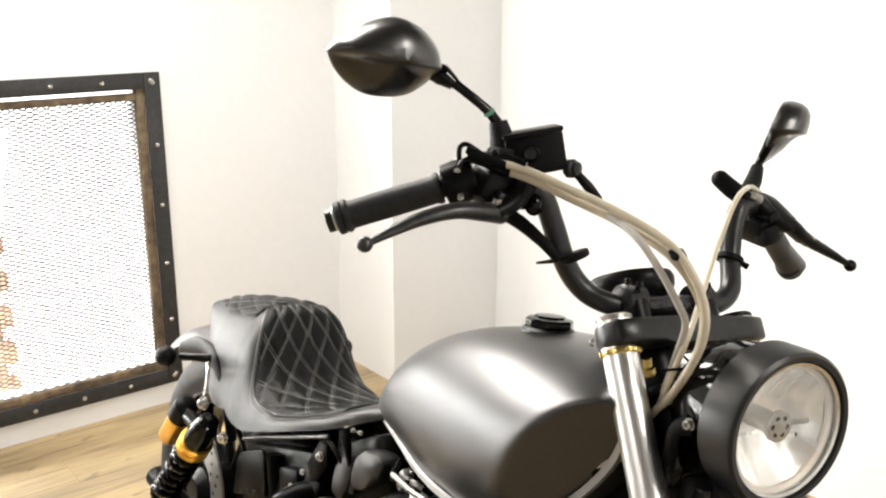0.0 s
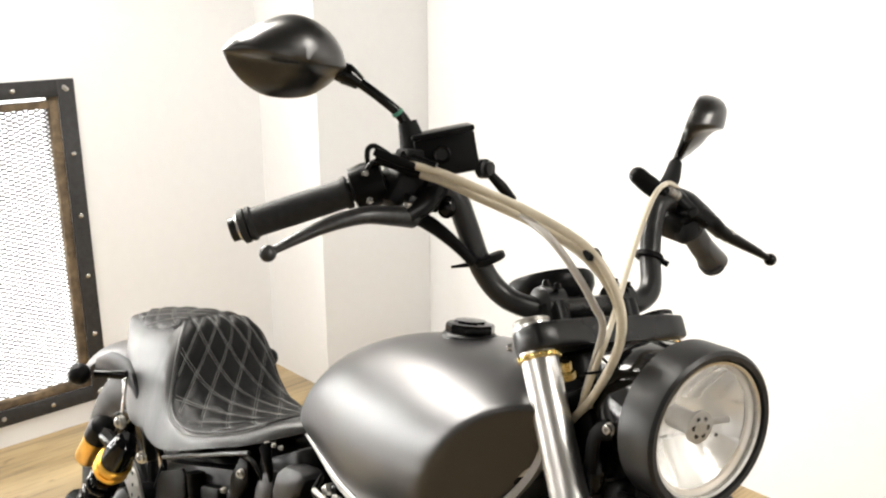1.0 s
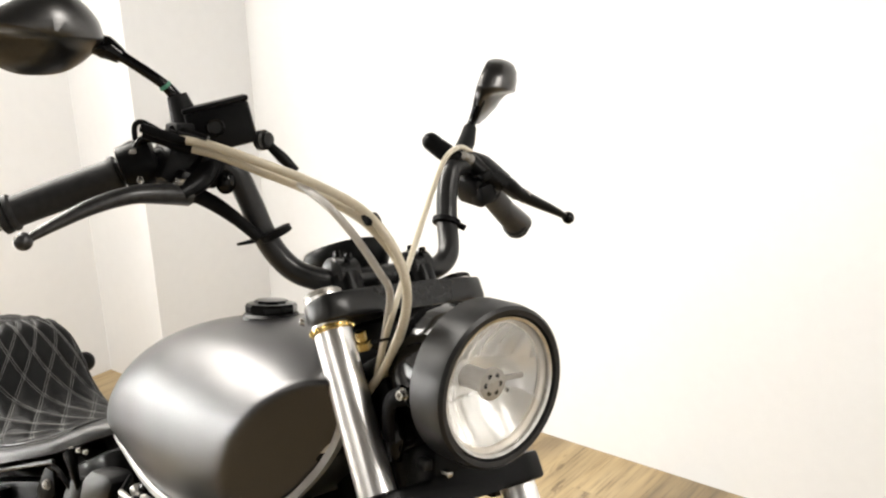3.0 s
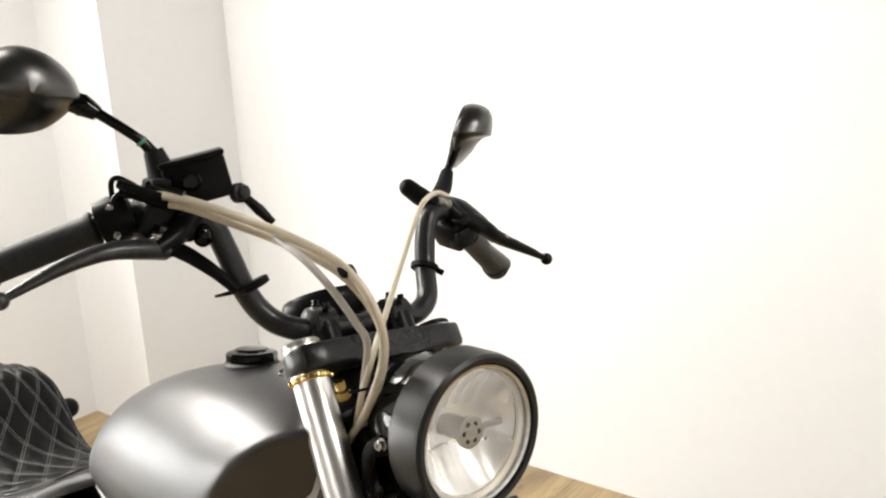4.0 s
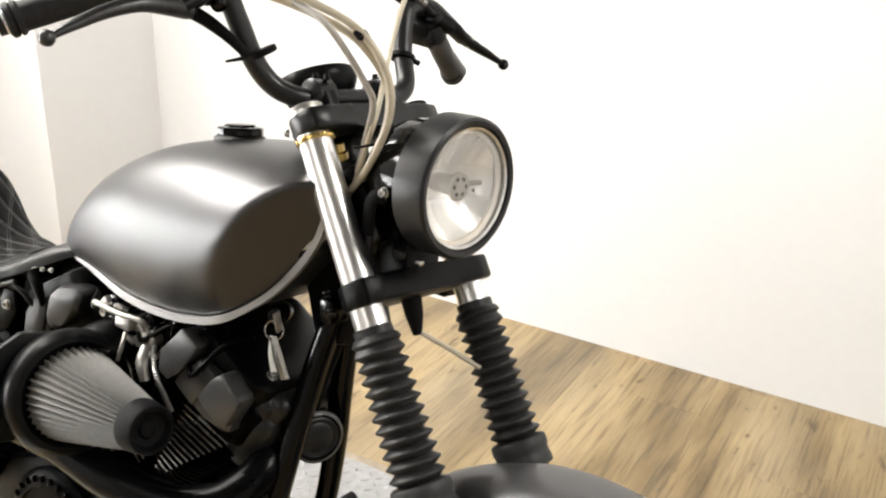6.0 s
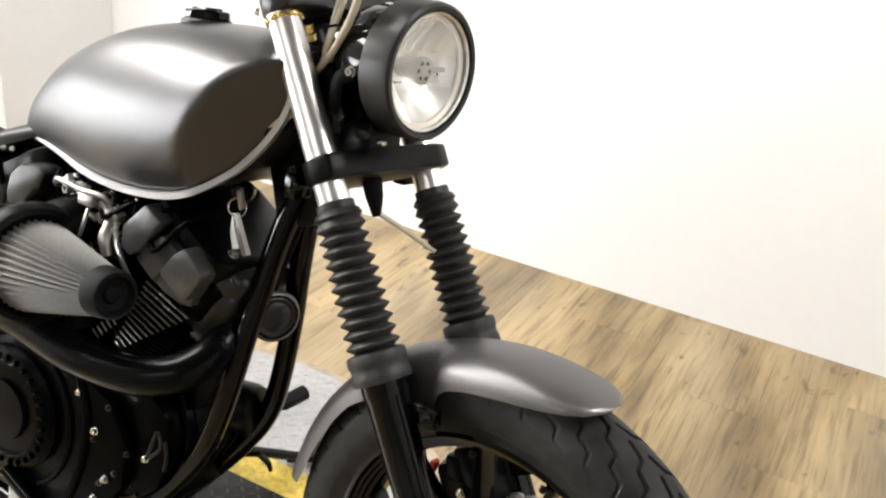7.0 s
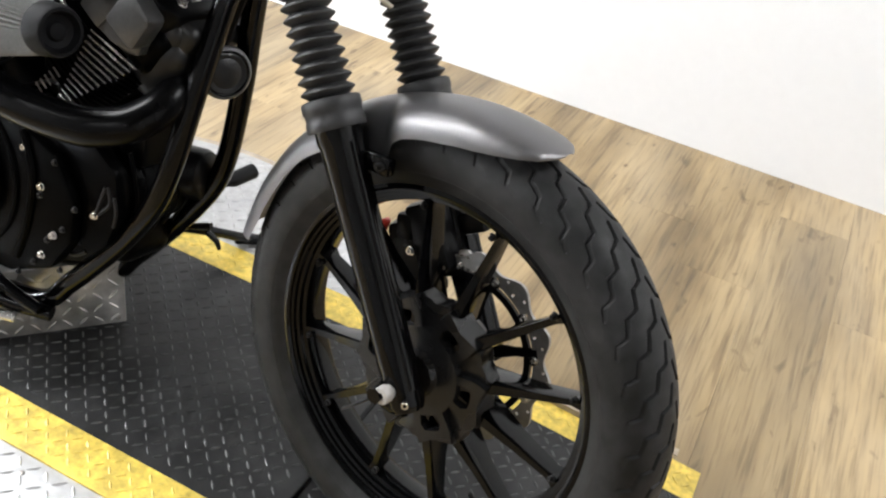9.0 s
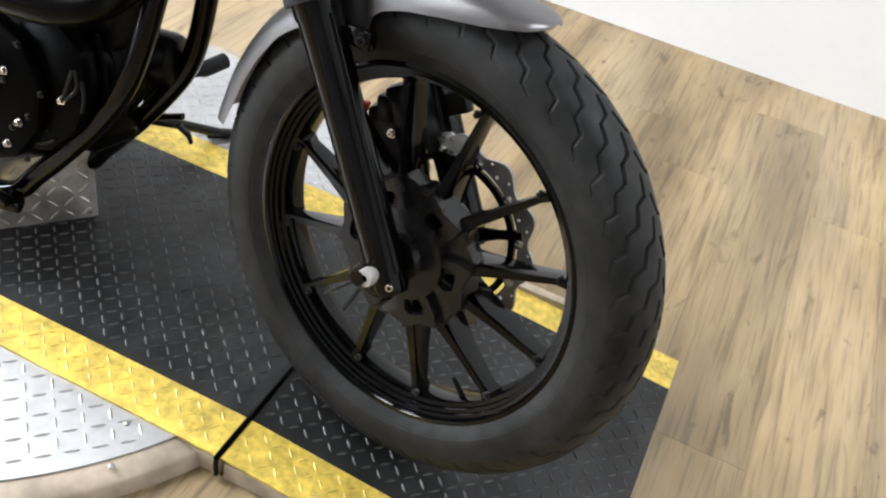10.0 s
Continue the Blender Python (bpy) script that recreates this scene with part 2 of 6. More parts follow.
    knots.inputs["Scale"].default_value = 8.0
    mp = N("ShaderNodeMapping")
    mp.inputs["Scale"].default_value = (1, 0.55, 1)
    L(shift.outputs[0], mp.inputs[0])
    L(mp.outputs[0], knots.inputs["Vector"])
    k = ramp(knots.outputs["Distance"], [(0.02, (0.28, 0.24, 0.2)), (0.07, (1, 1, 1))])
    c = mixed(c, k, 0.8, "MULTIPLY")
    tone = N("ShaderNodeMapRange")
    tone.inputs["To Min"].default_value, tone.inputs["To Max"].default_value = 0.88, 1.16
    L(info.outputs["Random"], tone.inputs["Value"])
    sc = N("ShaderNodeVectorMath")
    sc.operation = "SCALE"
    L(c, sc.inputs[0])
    L(tone.outputs[0], sc.inputs["Scale"])
    L(sc.outputs[0], p.inputs["Base Color"])
    p.inputs["Roughness"].default_value = 0.42
    b = N("ShaderNodeBump")
    b.inputs["Strength"].default_value, b.inputs["Distance"].default_value = 0.15, 0.002
    L(noise_at(60, 0.08, 4), b.inputs["Height"])
    L(b.outputs[0], p.inputs["Normal"])
    return m


WOOD = wood_material()

# ---- mesh tools ----


def part(name, bm, mat, parent=None, label="", m=None, sharp=38, smooth=True):
    """Links a bmesh as one mesh object under a thing or a part."""
    if m is not None:
        bm.transform(m)
    bmesh.ops.recalc_face_normals(bm, faces=bm.faces)
    data = bpy.data.meshes.new(name)
    bm.to_mesh(data)
    bm.free()
    if smooth:
        data.shade_smooth()
        data.set_sharp_from_angle(angle=radians(sharp))
    data.materials.append(mat)
    ob = new(name, data)
    if parent is not None:
        ob.parent = parent
    if label:
        ob["label"] = label
    return ob


def thing(name, label, category, group="", kind=""):
    return tagged(new(name), label, category, group, kind)


def box(size, at=(0, 0, 0), bevel=0.0, turn=None, bm=None, segments=2):
    own = bmesh.new()
    bmesh.ops.create_cube(own, size=1.0, matrix=Matrix.Diagonal((*size, 1)))
    if bevel:
        bmesh.ops.bevel(own, geom=own.edges[:], offset=bevel, segments=segments, affect="EDGES", profile=0.5)
    own.transform(Matrix.Translation(at) @ (turn.to_4x4() if turn else Matrix()))
    return add(bm, own)


def add(bm, own):
    if bm is None:
        return own
    data = bpy.data.meshes.new("joined")
    own.to_mesh(data)
    own.free()
    bm.from_mesh(data)
    bpy.data.meshes.remove(data)
    return bm


def axis_at(p, d, up=(0, 0, 1)):
    """A frame at p with its z along d."""
    z = Vector(d).normalized()
    u = Vector(up)
    if abs(z.dot(u)) > 0.98:
        u = Vector((1, 0, 0))
    x = u.cross(z).normalized()
    y = z.cross(x)
    m = Matrix((x, y, z)).transposed().to_4x4()
    m.translation = p
    return m


def loft(rings, bm=None, caps=True, closed=True):
    own = bmesh.new()
    vs = [[own.verts.new(p) for p in ring] for ring in rings]
    n = len(rings[0])
    for a, b in zip(vs, vs[1:]):
        for i in range(n if closed else n - 1):
            j = (i + 1) % n
            own.faces.new((a[i], a[j], b[j], b[i]))
    if caps and closed:
        own.faces.new(vs[0][::-1])
        own.faces.new(vs[-1])
    return add(bm, own)


def lathe(profile, m=None, n=48, bm=None, caps=True, ring=False):
    """Turns a profile of (radius, height) round z; ring: the profile closes on itself."""
    rings = [[(r * math.cos(2 * math.pi * i / n), r * math.sin(2 * math.pi * i / n), s) for i in range(n)] for r, s in profile]
    if ring:
        rings.append(rings[0])
    own = loft(rings, caps=caps and not ring)
    if ring:
        bmesh.ops.remove_doubles(own, verts=own.verts, dist=1e-6)
    if m is not None:
        own.transform(m)
    return add(bm, own)


def spline(points, steps=6):
    """A Catmull-Rom line through the points."""
    p = [Vector(q) for q in points]
    p = [2 * p[0] - p[1], *p, 2 * p[-1] - p[-2]]
    out = []
    for a, b, c, d in zip(p, p[1:], p[2:], p[3:]):
        for k in range(steps):
            t = k / steps
            out.append(0.5 * (2 * b + (c - a) * t + (2 * a - 5 * b + 4 * c - d) * t * t + (3 * b - a - 3 * c + d) * t ** 3))
    return out + [p[-2]]


def tube(points, radius, n=12, steps=6, bm=None, flat=1.0, up=(0, 0, 1)):
    """A tube through the points; radius may be one number or one a point; flat squashes it along up."""
    line = spline(points, steps) if steps else [Vector(q) for q in points]
    if isinstance(radius, (list, tuple)):
        radii = [float(q) for q in np.interp(np.linspace(0, 1, len(line)), np.linspace(0, 1, len(radius)), radius)]
    else:
        radii = [radius] * len(line)
    rings, side = [], None
    for i, q in enumerate(line):
        d = (line[min(i + 1, len(line) - 1)] - line[max(i - 1, 0)]).normalized()
        if side is None:
            side = d.cross(Vector(up))
            if side.length < 0.05:
                side = d.cross(Vector((1, 0, 0)))
        side = (side - d * side.dot(d)).normalized()
        v = d.cross(side)
        rings.append([q + radii[i] * (math.cos(a) * side + flat * math.sin(a) * v) for a in (2 * math.pi * k / n for k in range(n))])
    return loft(rings, bm)


def prism(outline, low, high, m=None, bevel=0.0, bm=None):
    """A flat outline (x, y) raised from low to high, with broken edges."""
    own = bmesh.new()
    a = [own.verts.new((x, y, low)) for x, y in outline]
    b = [own.verts.new((x, y, high)) for x, y in outline]
    own.faces.new(a[::-1])
    own.faces.new(b)
    for i in range(len(a)):
        j = (i + 1) % len(a)
        own.faces.new((a[i], a[j], b[j], b[i]))
    if bevel:
        bmesh.ops.bevel(own, geom=own.edges[:], offset=bevel, segments=2, affect="EDGES", profile=0.5)
    if m is not None:
        own.transform(m)
    return add(bm, own)


def ball(r, at, bm=None, scale=(1, 1, 1), n=20):
    own = bmesh.new()
    bmesh.ops.create_uvsphere(own, u_segments=n, v_segments=n // 2, radius=r, matrix=Matrix.Translation(at) @ Matrix.Diagonal((*scale, 1)))
    return add(bm, own)


def bolt(r, h, p, d, bm=None):
    """A socket or hex bolt head with a washer."""
    m = axis_at(p, d)
    bm = lathe([(r * 1.35, 0), (r * 1.35, h * 0.25), (r, h * 0.25), (r, h * 0.92), (r * 0.88, h), (r * 0.5, h), (r * 0.45, h * 0.5)], m, 12, bm)
    return bm


def interp(x, table):
    xs, ys = zip(*table)
    return float(np.interp(x, xs, ys))


def smooth_interp(x, table):
    """Values between table rows, eased by a cubic."""
    for (x0, y0), (x1, y1) in zip(table, table[1:]):
        if x <= x1:
            break
    t = min(1, max(0, (x - x0) / (x1 - x0)))
    i = table.index((x0, y0))
    m0 = (y1 - table[i - 1][1]) / (x1 - table[i - 1][0]) if i else (y1 - y0) / (x1 - x0)
    m1 = (table[i + 2][1] - y0) / (table[i + 2][0] - x0) if i + 2 < len(table) else (y1 - y0) / (x1 - x0)
    h = x1 - x0
    return (2 * t ** 3 - 3 * t * t + 1) * y0 + (t ** 3 - 2 * t * t + t) * h * m0 + (3 * t * t - 2 * t ** 3) * y1 + (t ** 3 - t * t) * h * m1


# ---- the room ----
WALL_X, WALL_Y, FAR_X, FAR_Y, CEIL = -2.73, 1.665, 3.0, -3.60, 2.8
# Grey of the unseen south wall, chosen for reflections in chrome and tank.
GREY_WALL = material("unseen_wall_grey", (0.30, 0.298, 0.295), 0.6, 0.0, 0.03, 30, 0.05, 120)


def wall(name, lo, hi, mat=WALL_PAINT, label="smooth warm white painted wall"):
    c = [(a + b) / 2 for a, b in zip(lo, hi)]
    s = [b - a for a, b in zip(lo, hi)]
    return tagged(part(name, box(s, c, 0.0), mat, smooth=False), label, "wall", kind="structure")


WIN_Y0, WIN_Y1, WIN_Z0, WIN_Z1 = -2.10, 0.455, 0.085, 1.055
WT = 0.15
b = box((WT, WALL_Y - WIN_Y1 + 0.15, CEIL - FLOOR), (WALL_X - WT / 2, (WALL_Y + 0.15 + WIN_Y1) / 2, (CEIL + FLOOR) / 2))
box((WT, WIN_Y0 - FAR_Y, CEIL - FLOOR), (WALL_X - WT / 2, (FAR_Y + WIN_Y0) / 2, (CEIL + FLOOR) / 2), bm=b)
box((WT, WIN_Y1 - WIN_Y0, WIN_Z0 - FLOOR), (WALL_X - WT / 2, (WIN_Y0 + WIN_Y1) / 2, (WIN_Z0 + FLOOR) / 2), bm=b)
box((WT, WIN_Y1 - WIN_Y0, CEIL - WIN_Z1), (WALL_X - WT / 2, (WIN_Y0 + WIN_Y1) / 2, (CEIL + WIN_Z1) / 2), bm=b)
tagged(part("wall_west", b, WALL_PAINT, smooth=False), "warm white painted wall with a low window opening", "wall", kind="structure")
wall("wall_north", (WALL_X, WALL_Y, FLOOR), (FAR_X, WALL_Y + 0.15, CEIL))
wall("wall_east", (FAR_X, FAR_Y, FLOOR), (FAR_X + 0.15, WALL_Y + 0.15, CEIL))
wall("wall_south", (WALL_X - 0.15, FAR_Y - 0.15, FLOOR), (FAR_X + 0.15, FAR_Y, CEIL), GREY_WALL, "plain grey wall out of view, toned for reflections")
wall("wall_pillar", (WALL_X - 0.03, 1.17, FLOOR), (-2.37, WALL_Y + 0.03, CEIL), label="square white painted pillar in the corner")
# Unseen ceiling, kept dark so the bike's upper faces reflect little light.
tagged(part("ceiling", box((FAR_X - WALL_X + 0.3, WALL_Y - FAR_Y + 0.3, 0.1), ((FAR_X + WALL_X) / 2, (WALL_Y + FAR_Y) / 2, CEIL + 0.05)), CEILING_PAINT, smooth=False), "plain dark grey ceiling out of view, toned for reflections", "ceiling", kind="structure")
floor = tagged(part("floor", box((FAR_X - WALL_X + 0.3, WALL_Y - FAR_Y + 0.3, 0.1), ((FAR_X + WALL_X) / 2, (WALL_Y + FAR_Y) / 2, FLOOR - 0.0585)), material("floor_underlay", (0.05, 0.04, 0.03), 0.8), smooth=False), "weathered oak vinyl plank floor", "floor", kind="structure")

# ---- turntable, lane and ramp ----
DISC_X, DISC_Y, DISC_R = -0.785, 0.095, 0.637
LANE_Y, LANE_W, STRIPE, HINGE, RAMP_END = 0.095, 0.31, 0.078, -0.158, 0.395


def tread_bumps(inside, x0, x1, y0, y1, pitch, height, base=0.0):
    """Raised lozenges of a tread plate, slanting one way and the other in turn, as one mesh."""
    bm = bmesh.new()
    ln, wd = pitch * 0.47, pitch * 0.105
    for i in range(int((x1 - x0) / pitch) + 1):
        for j in range(int((y1 - y0) / pitch) + 1):
            x, y = x0 + i * pitch, y0 + j * pitch
            if not inside(x, y):
                continue
            turn = radians(45 if (i + j) % 2 else -45)
            c, s = math.cos(turn), math.sin(turn)
            pts = [(-ln, 0, 0), (-ln * 0.4, wd, 0), (ln * 0.4, wd, 0), (ln, 0, 0), (ln * 0.4, -wd, 0), (-ln * 0.4, -wd, 0), (-ln * 0.55, 0, height), (ln * 0.55, 0, height)]
            v = [bm.verts.new((x + c * a - s * b_, y + s * a + c * b_, base + h)) for a, b_, h in pts]
            for f in ((0, 6, 1), (1, 6, 7, 2), (2, 7, 3), (3, 7, 4), (4, 7, 6, 5), (5, 6, 0)):
                bm.faces.new([v[k] for k in f])
    return bm


def lane_inside(x, y, margin=0.008):
    return abs(y - LANE_Y) < LANE_W - STRIPE - margin


turntable = thing("turntable", "round motorcycle turntable of aluminium tread plate with a plywood rim", "turntable")
n = 96
rim_pts = [(DISC_X + DISC_R * math.cos(2 * math.pi * k / n), DISC_Y + DISC_R * math.sin(2 * math.pi * k / n)) for k in range(n)]
part("plywood_rim", lathe([(DISC_R - 0.01, -0.004), (DISC_R + 0.002, -0.004), (DISC_R + 0.030, -0.010), (DISC_R + 0.034, -0.016), (DISC_R + 0.036, FLOOR)], Matrix.Translation((DISC_X, DISC_Y, 0)), 128), PLYWOOD, turntable, "pale plywood rim with scuffs", sharp=50)
part("tread_plate", prism([(DISC_X + (x - DISC_X) * 0.998, DISC_Y + (y - DISC_Y) * 0.998) for x, y in rim_pts], -0.0035, 0.0, bevel=0.0), PLATE_SILVER, turntable, "bare aluminium tread plate", sharp=30)
treads = tread_bumps(lambda x, y: (x - DISC_X) ** 2 + (y - DISC_Y) ** 2 < (DISC_R - 0.02) ** 2 and abs(y - LANE_Y) > LANE_W + 0.012, DISC_X - DISC_R, DISC_X + DISC_R, DISC_Y - DISC_R, DISC_Y + DISC_R, 0.026, 0.0022)
tagged(part("treads", treads, PLATE_SILVER, turntable, sharp=20), kind="stuff")
for k in range(10):
    a = radians(18 + 36 * k)
    x, y = DISC_X + (DISC_R - 0.03) * math.cos(a), DISC_Y + (DISC_R - 0.03) * math.sin(a)
    if abs(y - LANE_Y) > LANE_W + 0.02:
        part("plate_screw", lathe([(0.005, 0), (0.005, 0.0012), (0.0035, 0.002)], Matrix.Translation((x, y, 0)), 12), STEEL, turntable)
for x, y in ((-0.30, -0.232), (-0.52, -0.245), (-0.27, -0.30)):
    part("plate_screw", lathe([(0.005, 0), (0.005, 0.0012), (0.0035, 0.002)], Matrix.Translation((x, y, 0)), 12), DULL_STEEL, turntable)

lane = thing("tread_plate_lane", "black tread plate lane with worn yellow edge stripes across the turntable", "ramp")
LANE_X0 = -1.42
part("lane_plate", box((HINGE - 0.005 - LANE_X0, 2 * (LANE_W - STRIPE), 0.004), ((HINGE - 0.005 + LANE_X0) / 2, LANE_Y, 0.003)), PLATE_BLACK, lane, "black painted tread plate", smooth=False)
for side in (-1, 1):
    part("yellow_stripe", box((HINGE - 0.005 - LANE_X0, STRIPE, 0.0042), ((HINGE - 0.005 + LANE_X0) / 2, LANE_Y + side * (LANE_W - STRIPE / 2), 0.0031)), PLATE_YELLOW, lane, "worn yellow painted edge stripe", smooth=False)
tagged(part("treads", tread_bumps(lane_inside, -0.95, HINGE - 0.02, LANE_Y - LANE_W, LANE_Y + LANE_W, 0.0205, 0.0020, 0.005), TREAD_WORN_GLINT, lane, sharp=20), kind="stuff")
for side in (-1, 1):
    tagged(part("stripe_treads", tread_bumps(lambda x, y: LANE_W - STRIPE + 0.012 < side * (y - LANE_Y) < LANE_W - 0.012, -0.95, HINGE - 0.02, LANE_Y - LANE_W, LANE_Y + LANE_W, 0.0205, 0.0013, 0.0052), PLATE_YELLOW, lane, sharp=20), kind="stuff")
part("wooden_edge", box((-0.155 + 0.36, 0.018, -FLOOR - 0.004), ((-0.155 - 0.36) / 2, LANE_Y - LANE_W + 0.009, (FLOOR - 0.004) / 2), 0.001), PLYWOOD, lane, "pale wooden edge board")
part("wooden_edge", box((-0.155 + 0.36, 0.018, -FLOOR - 0.004), ((-0.155 - 0.36) / 2, LANE_Y + LANE_W - 0.009, (FLOOR - 0.004) / 2), 0.001), PLYWOOD, lane, "pale wooden edge board")

ramp = thing("entry_ramp", "hinged black tread plate ramp with worn yellow stripes", "ramp")
RAMP_LEN = math.hypot(RAMP_END - HINGE, FLOOR + 0.005)
RAMP_M = Matrix.Translation((HINGE, LANE_Y, 0.005)) @ Matrix.Rotation(math.atan2(0.003 - FLOOR, RAMP_END - HINGE), 4, "Y")
part("ramp_plate", box((RAMP_LEN - 0.01, 2 * (LANE_W - STRIPE), 0.004), (RAMP_LEN / 2, 0, -0.002)), PLATE_BLACK, ramp, "black painted tread plate", RAMP_M, smooth=False)
for side in (-1, 1):
    part("yellow_stripe", box((RAMP_LEN - 0.01, STRIPE, 0.0042), (RAMP_LEN / 2, side * (LANE_W - STRIPE / 2), -0.0019)), PLATE_YELLOW, ramp, "worn yellow painted edge stripe", RAMP_M, smooth=False)
    part("side_board", prism([(0.01, -0.041), (0.01, -0.006), (RAMP_LEN * 0.9, -0.006), (RAMP_LEN * 0.9, -0.008)], -0.009, 0.009, Matrix.Translation((0, side * (LANE_W - 0.009), 0)) @ Matrix.Rotation(radians(90), 4, "X")), PLYWOOD, ramp, "pale wooden side board", Matrix.Translation((HINGE, LANE_Y, 0.0)))
tagged(part("treads", tread_bumps(lambda x, y: abs(y) < LANE_W - STRIPE - 0.008, 0.02, RAMP_LEN - 0.02, -LANE_W, LANE_W, 0.0205, 0.0020), TREAD_WORN_GLINT, ramp, "", RAMP_M, sharp=20), kind="stuff")
for side in (-1, 1):
    tagged(part("stripe_treads", tread_bumps(lambda x, y: LANE_W - STRIPE + 0.012 < side * y < LANE_W - 0.012, 0.02, RAMP_LEN - 0.02, -LANE_W, LANE_W, 0.0205, 0.0013, 0.0002), PLATE_YELLOW, ramp, "", RAMP_M, sharp=20), kind="stuff")
hinge = tube([(HINGE, LANE_Y - LANE_W - 0.004, 0.004), (HINGE, LANE_Y + LANE_W + 0.004, 0.004)], 0.005, 10, 0)
tube([(HINGE, LANE_Y - LANE_W - 0.003, 0.004), (HINGE, LANE_Y - LANE_W - 0.005, -0.012), (HINGE + 0.001, LANE_Y - LANE_W - 0.005, -0.03)], 0.004, 8, 3, hinge)
part("hinge_rod", hinge, BLACK_GLOSS, ramp, "black steel hinge rod")

crate = thing("tread_plate_block", "square dark steel tread plate block standing under the engine", "block")
BLOCK_M = Matrix.Translation((-0.627, 0.10, 0.006)) @ Matrix.Rotation(math.atan2(-0.122, -0.103), 4, "Z")
part("block_body", box((0.26, 0.26, 0.14), (0.13, -0.13, 0.07), 0.003), BLOCK_STEEL, crate, "", BLOCK_M)
side_treads = tread_bumps(lambda x, y: True, 0.02, 0.24, 0.015, 0.125, 0.026, -0.002)
tagged(part("treads", side_treads, BLOCK_STEEL, crate, "", BLOCK_M @ Matrix.Rotation(radians(90), 4, "X"), sharp=20), kind="stuff")
part("rivet", bolt(0.004, 0.004, (0.014, 0, 0.014), (0, 1, 0)), DULL_STEEL, crate, "", BLOCK_M)

# ---- the motorcycle ----
bike = thing("motorcycle", "dark satin grey bobber motorcycle with black engine and quilted seat", "motorcycle")
# frame of the steered front end, and frame of the leaning body
FRONT = Matrix(((0.97686, 0.20716, -0.05328, 0.01769), (-0.19641, 0.96735, 0.16017, -0.05318), (0.08472, -0.14599, 0.98565, -0.00724), (0, 0, 0, 1)))
BODY = pose(-0.010, -0.022, 0.0, -10.5, 0, -3)


def f_part(name, bm, mat, parent=None, label="", **k):
    return part(name, bm, mat, parent or bike, label, FRONT, **k)


def b_part(name, bm, mat, parent=None, label="", **k):
    return part(name, bm, mat, parent or bike, label, BODY, **k)


# -- front wheel --
WC = Vector((0.004, 0, 0.341))
TYRE_R, TYRE_W = 0.331, 0.051
WHEEL_M = Matrix.Translation(WC) @ Matrix.Rotation(radians(-90), 4, "X")     # lathe z -> +y


def tyre(centre, big_r, half_w, bead_r, groove=True, na=1800):
    """A tyre about the y axis with zigzag grooves cut into the tread."""
    r0, ra = (big_r + bead_r) / 2 - 0.006, (big_r - bead_r) / 2 + 0.006
    phis = np.radians(np.concatenate([np.linspace(-118, -84, 5, endpoint=False), np.linspace(-84, 84, 128), np.linspace(84, 118, 6)[1:]]))
    prof = [(bead_r - 0.004, -half_w * 0.72)] + [(r0 + ra * np.sign(math.cos(p)) * abs(math.cos(p)) ** 0.85, half_w * math.sin(p)) for p in phis] + [(bead_r - 0.004, half_w * 0.72)]
    prof = np.array(prof)
    arc = np.r_[0, np.cumsum(np.hypot(*np.diff(prof, axis=0).T))]
    arc -= arc[-1] / 2
    th = np.linspace(0, 2 * np.pi, na, endpoint=False)
    s = th * big_r
    depth = np.zeros((na, len(prof)))
    if groove:
        count = 42
        pitch = 2 * np.pi * big_r / count
        line = [(0.104, 0.004), (0.082, 0.010), (0.076, 0.024), (0.054, 0.030), (0.048, 0.044), (0.026, 0.050), (0.020, 0.063), (0.004, 0.068)]
        S, A = np.meshgrid(s, arc, indexing="ij")
        for side in (1, -1):
            base = np.mod(S + (pitch / 2 if side < 0 else 0), pitch)
            Y = side * A
            best = np.full(S.shape, 9.0)
            for k in (-1, 0, 1, 2, 3):
                X = base + k * pitch
                for (x0, y0), (x1, y1) in zip(line, line[1:]):
                    dx, dy = x1 - x0, y1 - y0
                    t = np.clip(((X - x0) * dx + (Y - y0) * dy) / (dx * dx + dy * dy), 0, 1)
                    best = np.minimum(best, np.hypot(X - x0 - t * dx, Y - y0 - t * dy))
            depth = np.maximum(depth, np.clip((0.0025 - best) / 0.0007, 0, 1) * 0.0050)
    co = []
    for i in range(na):
        c, sn = math.cos(th[i]), math.sin(th[i])
        for j, (r, y) in enumerate(prof):
            rr = r - depth[i, j]
            co.append((centre[0] + rr * c, centre[1] + y, centre[2] + rr * sn))
    m = len(prof)
    faces = [(i * m + j, i * m + j + 1, ((i + 1) % na) * m + j + 1, ((i + 1) % na) * m + j) for i in range(na) for j in range(m - 1)]
    data = bpy.data.meshes.new("tyre")
    data.from_pydata(co, [], faces)
    bm = bmesh.new()
    bm.from_mesh(data)
    bpy.data.meshes.remove(data)
    return bm


def ring_section(r_in, r_out, w):
    """A cast rim: two lips, stepped flanks and a well between them."""
    d = r_out - r_in
    half = [(r_out, w), (r_out - 0.21 * d, w * 1.02), (r_out - 0.30 * d, w * 0.95), (r_out - 0.34 * d, w * 0.86), (r_out - 0.48 * d, w * 0.82), (r_out - 0.52 * d, w * 0.72), (r_out - 0.68 * d, w * 0.68), (r_out - 0.72 * d, w * 0.55), (r_out - 0.92 * d, w * 0.50), (r_in, w * 0.40)]
    return [(r, -y) for r, y in half] + half[::-1] + [(r_out - 0.003, w * 0.7), (r_in + 0.014, w * 0.5), (r_in + 0.014, -w * 0.5), (r_out - 0.003, -w * 0.7)]


